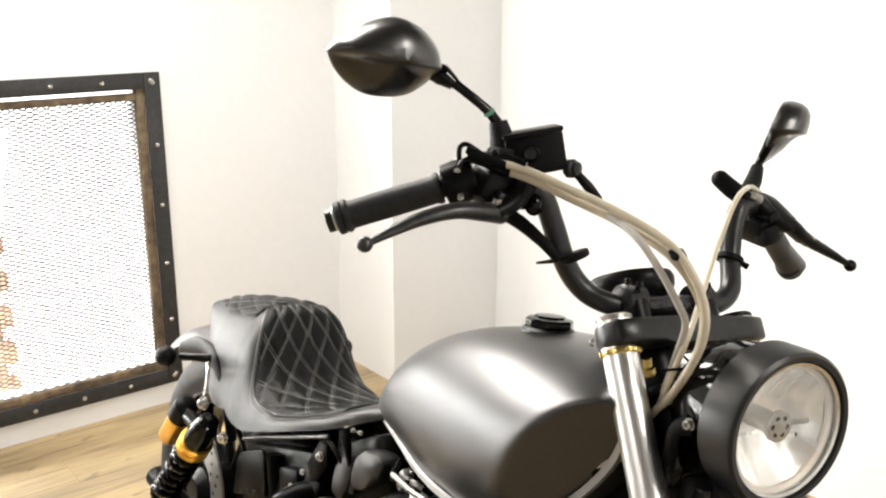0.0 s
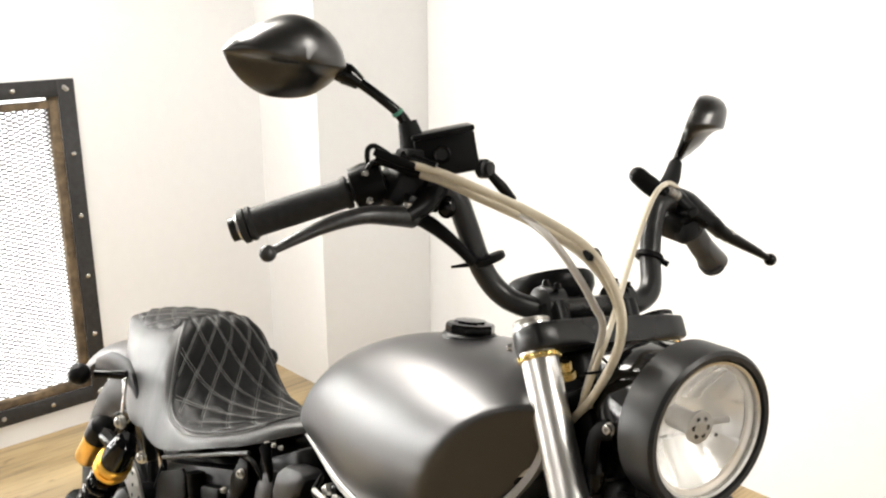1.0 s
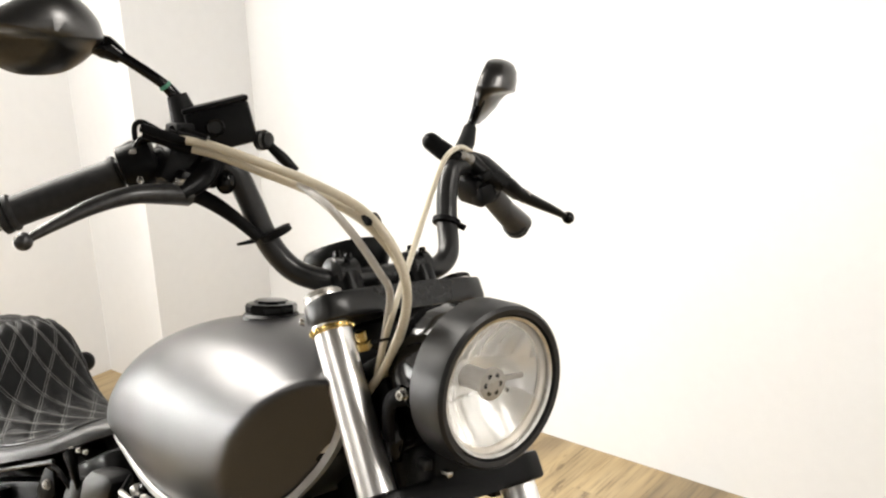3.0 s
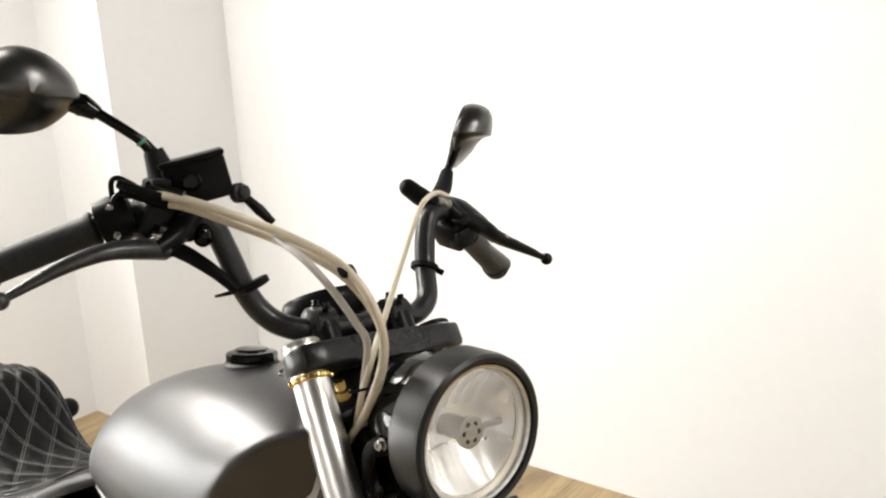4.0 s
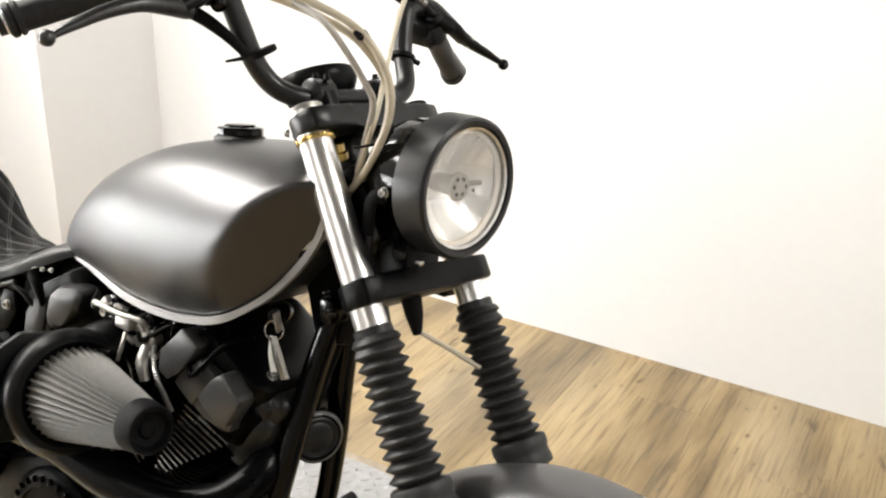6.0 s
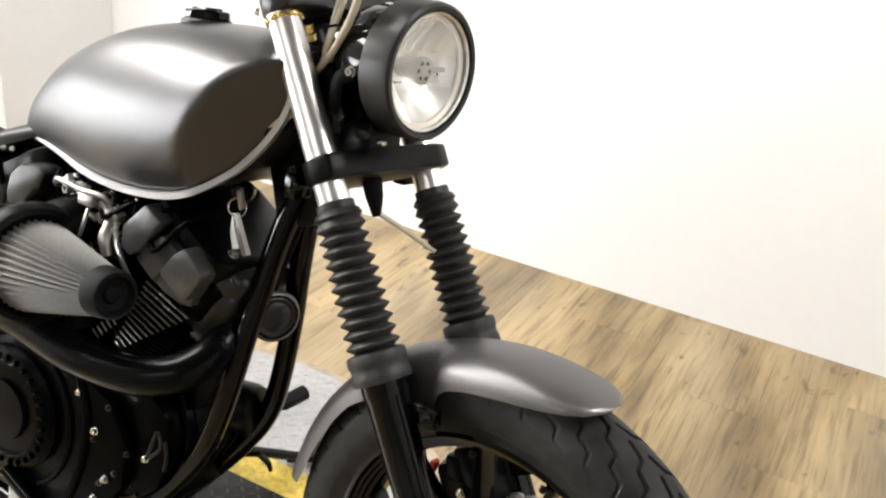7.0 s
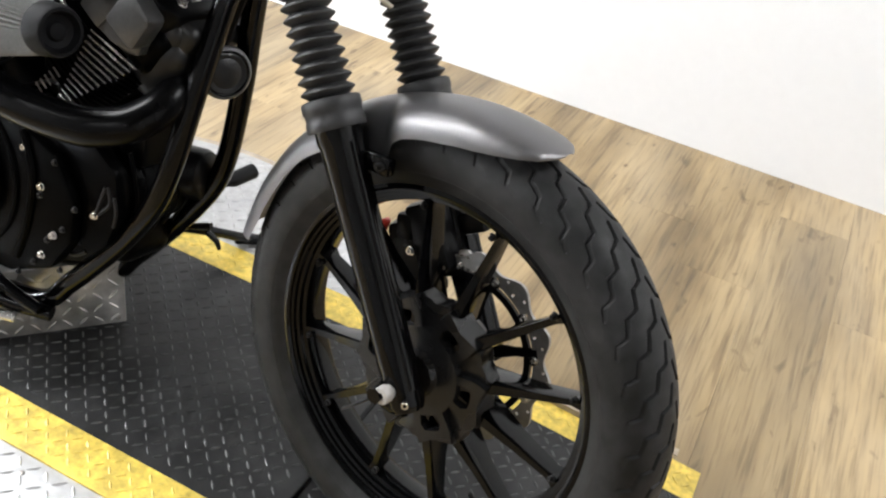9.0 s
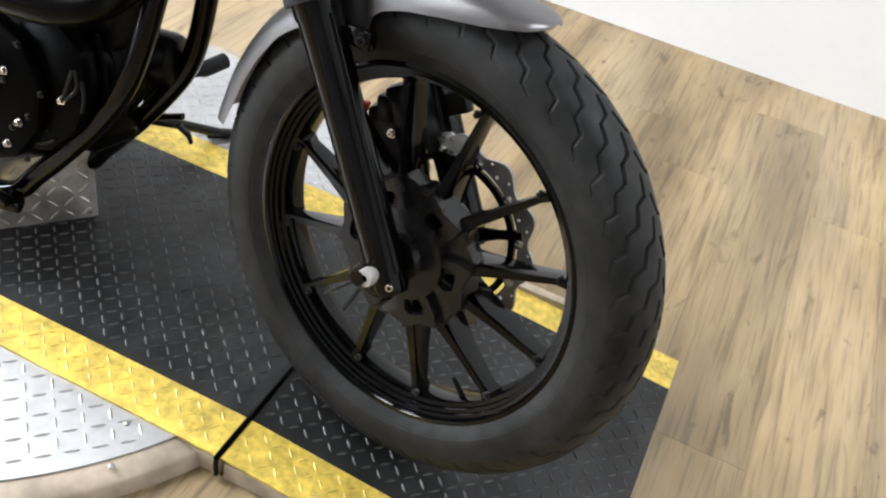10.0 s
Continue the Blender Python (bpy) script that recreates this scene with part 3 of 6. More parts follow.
front_wheel = f_part("front_wheel", lathe(ring_section(0.220, 0.246, 0.040), WHEEL_M, 128, ring=True), RIM_BLACK, None, "gloss black cast wheel rim")
f_part("tyre", tyre(WC, TYRE_R, TYRE_W, 0.244), TYRE_RUBBER, front_wheel, "black tyre with zigzag tread grooves", sharp=32)
for r in (0.2620, 0.2950):
    f_part("sidewall_rib", lathe([(r, -TYRE_W * (0.93 if r < 0.28 else 0.90)), (r + 0.0012, -TYRE_W * (0.955 if r < 0.28 else 0.925)), (r + 0.0024, -TYRE_W * (0.93 if r < 0.28 else 0.90))], WHEEL_M, 128, caps=False), TYRE_RUBBER, front_wheel)
SPOKE_PHASE = 73.0
for k in range(12):
    a = radians(SPOKE_PHASE - 30 * k + (-1 if k % 2 else 1))
    a_in = radians(SPOKE_PHASE - 30 * k + (7 if k % 2 else -7))
    o, i_ = Vector((math.cos(a), 0, math.sin(a))), Vector((math.cos(a_in), 0, math.sin(a_in)))
    t = Vector((-math.sin(a), 0, math.cos(a)))
    Y = Vector((0, 1, 0))
    rings = []
    for f_, w, d0, d1 in ((0.0, 0.012, -0.042, 0.030), (0.25, 0.0098, -0.037, 0.018), (0.6, 0.0068, -0.026, 0.010), (0.92, 0.0054, -0.018, 0.010), (1.0, 0.0078, -0.021, 0.016)):
        p = WC + (i_ * 0.046).lerp(o * 0.222, f_)
        rings.append([p + t * w * 0.75 + Y * d0, p + t * w + Y * (d0 * 0.8), p + t * w * 0.6 + Y * d1, p - t * w * 0.6 + Y * d1, p - t * w + Y * (d0 * 0.8), p - t * w * 0.75 + Y * d0])
    f_part("spoke", loft(rings), RIM_BLACK, front_wheel, sharp=25)
    f_part("spoke_stud", bolt(0.0038, 0.007, WC + o * 0.2165 + Y * -0.020 + t * 0.006, Y * -1 - o * 0.6), ENGINE_GREY, front_wheel)
hub = lathe([(0.020, -0.060), (0.030, -0.058), (0.034, -0.050), (0.062, -0.046), (0.066, -0.036), (0.052, -0.020), (0.046, 0.020), (0.052, 0.034), (0.060, 0.040), (0.058, 0.048), (0.030, 0.055), (0.020, 0.060)], WHEEL_M, 48)
f_part("hub", hub, HUB_BLACK, front_wheel, "satin black cast wheel hub")
for k in range(6):
    a = radians(SPOKE_PHASE - 15 - 60 * k)
    o, t = Vector((math.cos(a), 0, math.sin(a))), Vector((-math.sin(a), 0, math.cos(a)))
    m = Matrix((o, t, Vector((0, 1, 0)))).transposed().to_4x4()
    m.translation = WC
    rim_out = [(0.045, -0.022), (0.064, -0.027), (0.084, -0.031), (0.102, -0.029), (0.096, 0.0), (0.102, 0.029), (0.084, 0.031), (0.064, 0.027), (0.045, 0.022), (0.045, 0.0)]
    rim_in = [(0.056, -0.007), (0.063, -0.012), (0.074, -0.015), (0.083, -0.010), (0.084, 0.0), (0.083, 0.010), (0.074, 0.015), (0.063, 0.012), (0.056, 0.007), (0.054, 0.0)]
    web = bmesh.new()
    loops = [[web.verts.new((x, y, z)) for x, y in line] for line, z in ((rim_out, -0.006), (rim_out, -0.040), ([(x * 0.98 + 0.0014, y * 0.94) for x, y in rim_out], -0.0455), ([(x * 1.02 - 0.0014, y * 1.12) for x, y in rim_in], -0.0455), (rim_in, -0.0425), (rim_in, -0.022))]
    for p0, p1 in zip(loops, loops[1:]):
        for q in range(10):
            web.faces.new((p0[q], p0[(q + 1) % 10], p1[(q + 1) % 10], p1[q]))
    web.faces.new(loops[-1])
    web.faces.new(loops[0])
    web.transform(m)
    f_part("spoke_web", web, HUB_BLACK, front_wheel, "cast web with an oval pocket", sharp=30)
for k in range(6):
    a = radians(SPOKE_PHASE - 45 - 60 * k)
    o, t = Vector((math.cos(a), 0, math.sin(a))), Vector((-math.sin(a), 0, math.cos(a)))
    m = Matrix((o, t, Vector((0, 1, 0)))).transposed().to_4x4()
    m.translation = WC
    f_part("spoke_fork", prism([(0.045, -0.022), (0.075, -0.0225), (0.100, -0.0245), (0.107, -0.0215), (0.098, -0.010), (0.094, 0.0), (0.098, 0.010), (0.107, 0.0215), (0.100, 0.0245), (0.075, 0.0225), (0.045, 0.022)], -0.038, -0.012, m, 0.004), HUB_BLACK, front_wheel, "cast fork where two spokes join", sharp=30)
f_part("axle", lathe([(0.010, -0.135), (0.010, -0.095), (0.022, -0.092), (0.024, -0.085), (0.024, -0.066), (0.018, -0.060), (0.018, 0.10), (0.012, 0.12)], WHEEL_M, 24), BLACK_GLOSS, front_wheel, "black wheel axle with spacer")
for k in range(3):
    f_part("spacer_ring", lathe([(0.0225, -0.0905 + 0.0095 * k), (0.0265 + 0.002 * k, -0.0885 + 0.0095 * k), (0.0275 + 0.002 * k, -0.0855 + 0.0095 * k), (0.0265 + 0.002 * k, -0.0825 + 0.0095 * k), (0.0225, -0.0815 + 0.0095 * k)], WHEEL_M, 36), BLACK_GLOSS, front_wheel, "glossy black ring on the axle spacer")
f_part("axle_seal", lathe([(0.030, -0.072), (0.031, -0.064), (0.026, -0.058)], WHEEL_M, 32), BLACK_GLOSS, front_wheel)
va = radians(-60)
f_part("tyre_valve", tube([WC + Vector((math.cos(va), 0, math.sin(va))) * 0.222, WC + Vector((math.cos(va), -0.04, math.sin(va))) * 0.19], [0.004, 0.004, 0.003], 10, 2), RUBBER, front_wheel)

# wave brake disc on the far side of the wheel
n = 192
bm = bmesh.new()
lay = []
for y in (0.0575, 0.0625):
    rows = []
    for band in range(6):
        row = []
        for k in range(n):
            a = 2 * math.pi * k / n
            edge = 0.134 + 0.007 * math.cos(12 * a)
            r = (0.112, 0.1165, 0.1215, 0.1260, 0.1300, edge)[band] if band < 5 else edge
            row.append(bm.verts.new((min(r, edge - 0.001 * (5 - band)) * math.cos(a), y, min(r, edge - 0.001 * (5 - band)) * math.sin(a))))
        rows.append(row)
    lay.append(rows)
pierced = {(band, k) for k in range(n) for band, at in ((1, 0), (3, 4)) if k % 8 == at}
for k in range(n):
    j = (k + 1) % n
    for band in range(5):
        if (band, k) in pierced:
            loop = [(band, k), (band, j), (band + 1, j), (band + 1, k)]
            for (b0, k0), (b1, k1) in zip(loop, loop[1:] + loop[:1]):
                bm.faces.new((lay[0][b0][k0], lay[0][b1][k1], lay[1][b1][k1], lay[1][b0][k0]))
        else:
            for q in lay:
                bm.faces.new((q[band][k], q[band][j], q[band + 1][j], q[band + 1][k]))
    for e in (0, 5):
        bm.faces.new((lay[0][e][k], lay[0][e][j], lay[1][e][j], lay[1][e][k]))
bm.transform(Matrix.Translation(WC))
f_part("brake_disc", bm, DISC_STEEL, front_wheel, "drilled wavy steel brake disc", sharp=30)
for k in range(6):
    a = radians(20 + 60 * k)
    o = Vector((math.cos(a), 0, math.sin(a)))
    f_part("disc_carrier_arm", tube([WC + o * 0.05 + Vector((0, 0.05, 0)), WC + o * 0.085 + Vector((0, 0.058, 0)), WC + o * 0.119 + Vector((0, 0.060, 0))], [0.012, 0.007, 0.008], 8, 3, flat=0.5, up=(0, 1, 0)), BLACK_SATIN, front_wheel)

f_part("disc_carrier", lathe([(0.098, 0.057), (0.107, 0.057), (0.107, 0.063), (0.098, 0.063)], WHEEL_M, 64, ring=True), BLACK_SATIN, front_wheel, "black brake disc carrier ring")
for k in range(12):
    a = radians(15 + 30 * k)
    f_part("disc_rivet", bolt(0.0055, 0.004, WC + Vector((math.cos(a) * 0.113, 0.0575, math.sin(a) * 0.113)), (0, -1, 0)), STEEL, front_wheel)

# -- fork --
FA, FP = Vector((-0.48481, 0, 0.87462)), Vector((0.87462, 0, 0.48481))
F0 = Vector((0, 0, 0.332)) + FP * 0.020
FY = 0.092


def fork_point(s, v=0.0, y=0.0):
    return F0 + FA * s + FP * v + Vector((0, y, 0))


def fork_frame(s=0.0, y=0.0):
    """x to the left of the bike, y ahead, z up the fork."""
    m = Matrix((Vector((0, 1, 0)), FP * -1, FA)).transposed().to_4x4()
    m.translation = fork_point(s, 0, y)
    return m


for side in (-1, 1):
    m = fork_frame(0, side * FY)
    fork = f_part("fork_leg", lathe([(0.0205, 0.33), (0.0205, 0.823), (0.0195, 0.824), (0.012, 0.824)], m, 40), CHROME, None, "polished chrome fork tube")
    f_part("fork_slider", lathe([(0.014, -0.030), (0.020, -0.028), (0.0235, -0.018), (0.0245, 0.06), (0.025, 0.20), (0.027, 0.31), (0.029, 0.315), (0.029, 0.345), (0.022, 0.346)], m, 40), RIM_BLACK, fork, "gloss black lower fork leg")
    f_part("slider_rib", tube([fork_point(0.33, 0.021, side * (FY + 0.006)), fork_point(0.18, 0.020, side * (FY + 0.006)), fork_point(0.0, 0.019, side * (FY + 0.006))], 0.007, 10, 3), BLACK_GLOSS, fork)
    prof = [(0.022, 0.330), (0.034, 0.331), (0.0345, 0.336), (0.033, 0.340), (0.0335, 0.352), (0.0345, 0.354), (0.0345, 0.364), (0.033, 0.367)]
    ribs = 11
    for k in range(ribs):
        s0 = 0.369 + k * 0.0146
        rr = 0.0335 - 0.0030 * k / ribs
        prof += [(rr - 0.009, s0), (rr - 0.0005, s0 + 0.0060), (rr, s0 + 0.0073), (rr - 0.0005, s0 + 0.0086)]
    prof += [(0.026, 0.531), (0.030, 0.535), (0.027, 0.541), (0.0235, 0.543), (0.0235, 0.552), (0.021, 0.553)]
    f_part("gaiter", lathe(prof, m, 48), GAITER_RUBBER, fork, "ribbed black rubber fork gaiter", sharp=50)
    f_part("gaiter_collar", lathe([(0.0356, 0.330), (0.0368, 0.332), (0.0364, 0.341), (0.0350, 0.344), (0.0352, 0.351), (0.0366, 0.354), (0.0366, 0.363), (0.0352, 0.366), (0.030, 0.366), (0.030, 0.334)], m, 48, ring=True), COLLAR_RUBBER, fork, "greyish rubber collar with a clip")
    f_part("fork_ring", lathe([(0.0207, 0.783), (0.0222, 0.784), (0.0222, 0.789), (0.0207, 0.790)], m, 40), BRASS, fork, "yellow zinc ring under the yoke")
    for k in range(10):
        a = 2 * math.pi * (k + 0.3) / 10
        part("ring_lug", box((0.0075, 0.0040, 0.0066), (0, 0, 0), 0.0012), BRASS, fork, "", FRONT @ m @ Matrix.Translation((0.0222 * math.cos(a), 0.0222 * math.sin(a), 0.7865)) @ Matrix.Rotation(a + math.pi / 2, 4, "Z"))
    f_part("fork_cap", lathe([(0.021, 0.8225), (0.021, 0.827), (0.0185, 0.829), (0.010, 0.829), (0.009, 0.827)], m, 24), DULL_STEEL if side < 0 else BLACK_SATIN, fork)
    lug = tube([fork_point(-0.02, 0.0, side * FY), fork_point(-0.012, -0.02, side * (FY + 0.004)), WC + Vector((-0.002, side * (FY + 0.004), 0))], [0.018, 0.017, 0.016], 16, 3)
    f_part("axle_lug", lug, BLACK_GLOSS, fork)
AXLE_M = WHEEL_M @ Matrix.Translation((0.009, -0.0035, 0))
axle_head = lathe([(0.0105, -0.133), (0.0115, -0.131), (0.0115, -0.121), (0.0095, -0.119), (0.0095, -0.100)], AXLE_M, 24, caps=False)
lathe([(0.0105, -0.133), (0.0050, -0.1332), (0.0046, -0.1300), (0.0046, -0.1240), (0.0010, -0.1238)], AXLE_M, 24, axle_head, caps=False)
f_part("axle_bolt", axle_head, PALE_ALLOY, front_wheel, "pale axle bolt head with a socket")
f_part("pinch_bolt", bolt(0.0052, 0.010, (0.0345, -0.106, 0.335), (0.5, -1, 0.1)), STEEL, front_wheel)
f_part("pinch_lever", tube([(-0.012, -0.118, 0.322), (-0.03, -0.126, 0.305), (-0.045, -0.128, 0.292)], [0.0025, 0.002, 0.002], 8, 3), ENGINE_GREY, front_wheel)

# yokes
low_out = [(-0.128, -0.030), (-0.10, -0.036), (-0.05, -0.034), (0.05, -0.034), (0.10, -0.036), (0.128, -0.030), (0.134, 0.0), (0.126, 0.022), (0.09, 0.034), (0.05, 0.030), (0.03, 0.058), (-0.03, 0.058), (-0.05, 0.030), (-0.09, 0.034), (-0.126, 0.022), (-0.134, 0.0)]
lower = f_part("lower_yoke", prism([(x * 0.88, y * 0.94) for x, y in low_out], 0.577, 0.609, fork_frame(), 0.005), BLACK_SATIN, None, "satin black lower fork yoke")
upper = f_part("upper_yoke", prism([(x * 0.86, y * 0.93) for x, y in low_out], 0.791, 0.820, fork_frame(), 0.006), BAR_BLACK, None, "satin black upper fork yoke")
f_part("steering_stem", lathe([(0.024, 0.58), (0.024, 0.80), (0.020, 0.832), (0.014, 0.837)], fork_frame() @ Matrix.Translation((0, 0.045, 0)), 24), BLACK_SATIN, upper)
for y in (-FY, FY):
    for q in (0.583, 0.604):
        f_part("clamp_bolt", bolt(0.005, 0.008, fork_point(q, -0.030, y * 1.25), (-0.5, math.copysign(1, y), 0)), BLACK_GLOSS, lower)
    f_part("clamp_bolt", bolt(0.004, 0.005, fork_point(0.805, -0.024, y * 1.17), (-0.6, math.copysign(1, y), 0)), STEEL if y < 0 else BLACK_GLOSS, upper)
    f_part("yoke_lug", box((0.022, 0.03, 0.03), fork_point(0.588, -0.045, y * 1.1), 0.004), BLACK_GLOSS, lower)

# front fender
FEND = [(-79, 0.318, 0.056), (-72, 0.311, 0.058), (-60, 0.309, 0.061), (-46, 0.311, 0.064), (-38, 0.306, 0.066), (-30, 0.282, 0.067), (-25, 0.270, 0.067), (-20.5, 0.265, 0.067), (-18.2, 0.272, 0.067), (-17.2, 0.286, 0.067), (-15.8, 0.300, 0.067), (-13.5, 0.306, 0.067), (-9, 0.309, 0.067), (-2, 0.312, 0.066), (5, 0.318, 0.064), (10, 0.325, 0.060), (14, 0.333, 0.053), (17, 0.340, 0.040), (18.6, 0.345, 0.022), (19.2, 0.349, 0.008)]
fd = [(a, r, w) for a, r, w in FEND]
rings = []
for a in np.concatenate([np.linspace(-79, -42, 22, endpoint=False), np.linspace(-42, 19.2, 110)]):
    rs, w = np.interp(a, [q[0] for q in fd], [q[1] for q in fd]), np.interp(a, [q[0] for q in fd], [q[2] for q in fd])
    crown = 0.352
    d = Vector((math.sin(radians(a)), 0, math.cos(radians(a))))
    ring = []
    for k in range(25):
        u = -math.pi / 2 + math.pi * k / 24
        ring.append(WC + d * (rs + (crown - rs) * math.cos(u) ** 0.8 if abs(math.cos(u)) > 1e-6 else rs) + Vector((0, w * math.sin(u), 0)))
    rings.append(ring)
bm = loft(rings, closed=False)
bmesh.ops.solidify(bm, geom=bm.faces[:], thickness=0.0025)
fender = f_part("front_fender", bm, FENDER_LIT_GREY, None, "satin grey front fender, paint lightened for its bright reflections", sharp=50)
for side in (-1, 1):
    f_part("fender_bracket", box((0.04, 0.016, 0.022), (-0.082, side * 0.080, 0.605), 0.004), BLACK_GLOSS, fender)
    f_part("fender_bolt", bolt(0.006, 0.006, (-0.074, side * 0.088, 0.606), (0.6, side, 0)), ENGINE_GREY, fender)

# caliper behind the far fork leg
cal = box((0.055, 0.05, 0.10), (-0.075, 0.062, 0.475), 0.010, Matrix.Rotation(radians(-29), 3, "Y"))
box((0.07, 0.018, 0.03), (-0.045, 0.083, 0.50), 0.004, Matrix.Rotation(radians(-29), 3, "Y"), cal)
box((0.062, 0.045, 0.115), (-0.098, 0.064, 0.432), 0.014, Matrix.Rotation(radians(-29), 3, "Y"), cal)
box((0.030, 0.050, 0.040), (-0.112, 0.060, 0.478), 0.008, Matrix.Rotation(radians(-10), 3, "Y"), cal)
caliper = f_part("brake_caliper", cal, BLACK_SATIN, None, "black front brake caliper")
f_part("caliper_bracket", prism([(-0.012, -0.020), (0.014, -0.017), (0.016, 0.012), (0.002, 0.020), (-0.012, 0.014)], -0.003, 0.003, Matrix.Translation((-0.022, 0.064, 0.455)) @ Matrix.Rotation(radians(90), 4, "X"), 0.001), PALE_ALLOY, caliper, "pale bare caliper bracket")
for q in ((-0.027, 0.462), (-0.014, 0.452), (-0.026, 0.446)):
    f_part("bracket_hole", lathe([(0.004, 0), (0.004, 0.0006)], Matrix.Translation((q[0], 0.0605, q[1])) @ Matrix.Rotation(radians(90), 4, "X"), 10), BLACK_MATT, caliper)
f_part("caliper_bolt", bolt(0.005, 0.006, (-0.092, 0.034, 0.452), (0, -1, 0)), STEEL, caliper)
f_part("caliper_bolt", bolt(0.005, 0.006, (-0.112, 0.034, 0.415), (0, -1, 0)), DULL_STEEL, caliper)
f_part("brake_hose", tube([(-0.10, 0.06, 0.52), (-0.118, 0.056, 0.55), (-0.128, 0.052, 0.575)], 0.0055, 10), BLACK_SATIN, caliper)
f_part("red_tag", box((0.008, 0.014, 0.026), (-0.148, 0.040, 0.464), 0.002, Matrix.Rotation(radians(15), 3, "Y")), RED, caliper, "small red plastic tag")
f_part("sensor_cable", tube([(-0.262, 0.0, 0.80), (-0.235, 0.035, 0.775), (-0.205, 0.075, 0.745), (-0.20, 0.10, 0.74)], 0.0035, 8), HOSE, lower, "thin grey cable")
f_part("cable_plug", tube([(-0.275, -0.004, 0.845), (-0.268, -0.002, 0.82), (-0.262, 0.0, 0.795)], [0.014, 0.012, 0.006], 10, 3), BLACK_MATT, lower)

# -- headlight --
HLC, HLD = Vector((-0.200, 0.0, 0.990)), Vector((1, 0, -0.03)).normalized()
HM = axis_at(HLC, HLD)
headlight = f_part("headlight", lathe([(0.002, -0.126), (0.030, -0.125), (0.052, -0.118), (0.066, -0.098), (0.073, -0.075), (0.0745, -0.040), (0.072, -0.038)], HM, 64, caps=False), BLACK_GLOSS, None, "gloss black headlight bucket")
f_part("bezel", lathe([(0.072, -0.042), (0.080, -0.042), (0.0842, -0.039), (0.0850, -0.006), (0.0835, 0.003), (0.0800, 0.006), (0.0745, 0.005), (0.0735, -0.004), (0.072, -0.035)], HM, 96, ring=True), BEZEL, headlight, "satin black headlight rim")
f_part("chrome_ring", lathe([(0.0735, -0.004), (0.0722, 0.002), (0.0690, 0.001), (0.0690, -0.006)], HM, 96, ring=True), STEEL, headlight)
refl, n = [], 144


def bowl(x, y):
    """Depth of the reflector: a bowl cut into upright facets, in three bands with a step between them."""
    r = math.hypot(x, y)
    band = 0 if abs(y) < 0.020 else (1 if y > 0 else 2)
    wide = (0.026, 0.0150, 0.030)[band]
    q = ((x + (0.003, 0.006, 0.0)[band]) / wide) % 1.0 - 0.5
    return -0.050 + 0.0095 * (r / 0.064) ** 2 * 4.0 - (0.0016, 0.0030, 0.0009)[band] * (0.25 - q * q) * 4 * min(1.0, r / 0.02) + (0.0, 0.0022, 0.0014)[band]


for r in [0.0640] + [0.0625 - 0.0017 * k for k in range(36)]:
    refl.append([(r * math.cos(2 * math.pi * k / n), r * math.sin(2 * math.pi * k / n), min(-0.0095, bowl(r * math.cos(2 * math.pi * k / n), r * math.sin(2 * math.pi * k / n)))) for k in range(n)])
part("reflector", loft(refl, caps=False), REFLECTOR, headlight, "bright reflector with upright facets", FRONT @ HM, sharp=22)
part("reflector_rim", lathe([(0.0722, -0.003), (0.070, -0.0055), (0.0642, -0.0085), (0.0638, -0.012), (0.0722, -0.012)], HM, 72, ring=True), PALE_RIM, headlight, "pale rim round the reflector", FRONT)
part("bulb_shield", lathe([(0.012, -0.050), (0.012, -0.020), (0.017, -0.016), (0.017, -0.012), (0.004, -0.0105)], HM, 24), DULL_STEEL, headlight, "pierced grey bulb shield", FRONT)
dots = bmesh.new()
for k in range(6):
    lathe([(0.003, 0), (0.003, 0.0012)], HM @ Matrix.Translation((0.0095 * math.cos(k * math.pi / 3), 0.0095 * math.sin(k * math.pi / 3), -0.0122)), 8, dots)
part("shield_holes", dots, BLACK_MATT, headlight, "", FRONT)
part("shield_arm", box((0.036, 0.006, 0.004), (0.034, 0, -0.022), 0.001), DULL_STEEL, headlight, "", FRONT @ HM)
lens = part("lens", lathe([(0.0715, -0.002), (0.060, 0.0035), (0.04, 0.0075), (0.02, 0.0095), (0.002, 0.010), (0.002, 0.0075), (0.02, 0.0070), (0.04, 0.005), (0.060, 0.001), (0.0715, -0.0045)], HM, 64, ring=True), LENS_GLASS, headlight, "clear domed headlight glass", FRONT)
lens.visible_shadow = False
for y in (-0.082, 0.082):
    f_part("headlight_bracket", tube([fork_point(0.66, 0.02, y * 0.9), fork_point(0.69, 0.05, y), HLC + Vector((-0.062, y * 0.9, -0.01))], [0.010, 0.009, 0.012], 10, 4, flat=0.5, up=(0, 1, 0)), BLACK_MATT, headlight)
    f_part("headlight_bolt", bolt(0.005, 0.008, HLC + Vector((-0.058, y * 0.93, -0.008)), (0.2, math.copysign(1, y), 0)), STEEL, headlight)
# clutter between fork and headlight
junk = box((0.06, 0.09, 0.05), (-0.30, 0.0, 0.93), 0.008, Matrix.Rotation(radians(-29), 3, "Y"))
box((0.05, 0.06, 0.07), (-0.275, -0.01, 0.885), 0.006, None, junk)
box((0.09, 0.13, 0.10), (-0.335, 0.0, 0.945), 0.012, Matrix.Rotation(radians(-29), 3, "Y"), junk)
f_part("wiring_box", junk, BLACK_SATIN, headlight, "black wiring box behind the headlight")
f_part("connector", box((0.016, 0.012, 0.012), (-0.250, -0.055, 0.908), 0.003), ENGINE_GREY, headlight)
f_part("connector", box((0.012, 0.008, 0.007), (-0.232, -0.04, 0.900), 0.002), STEEL, headlight)
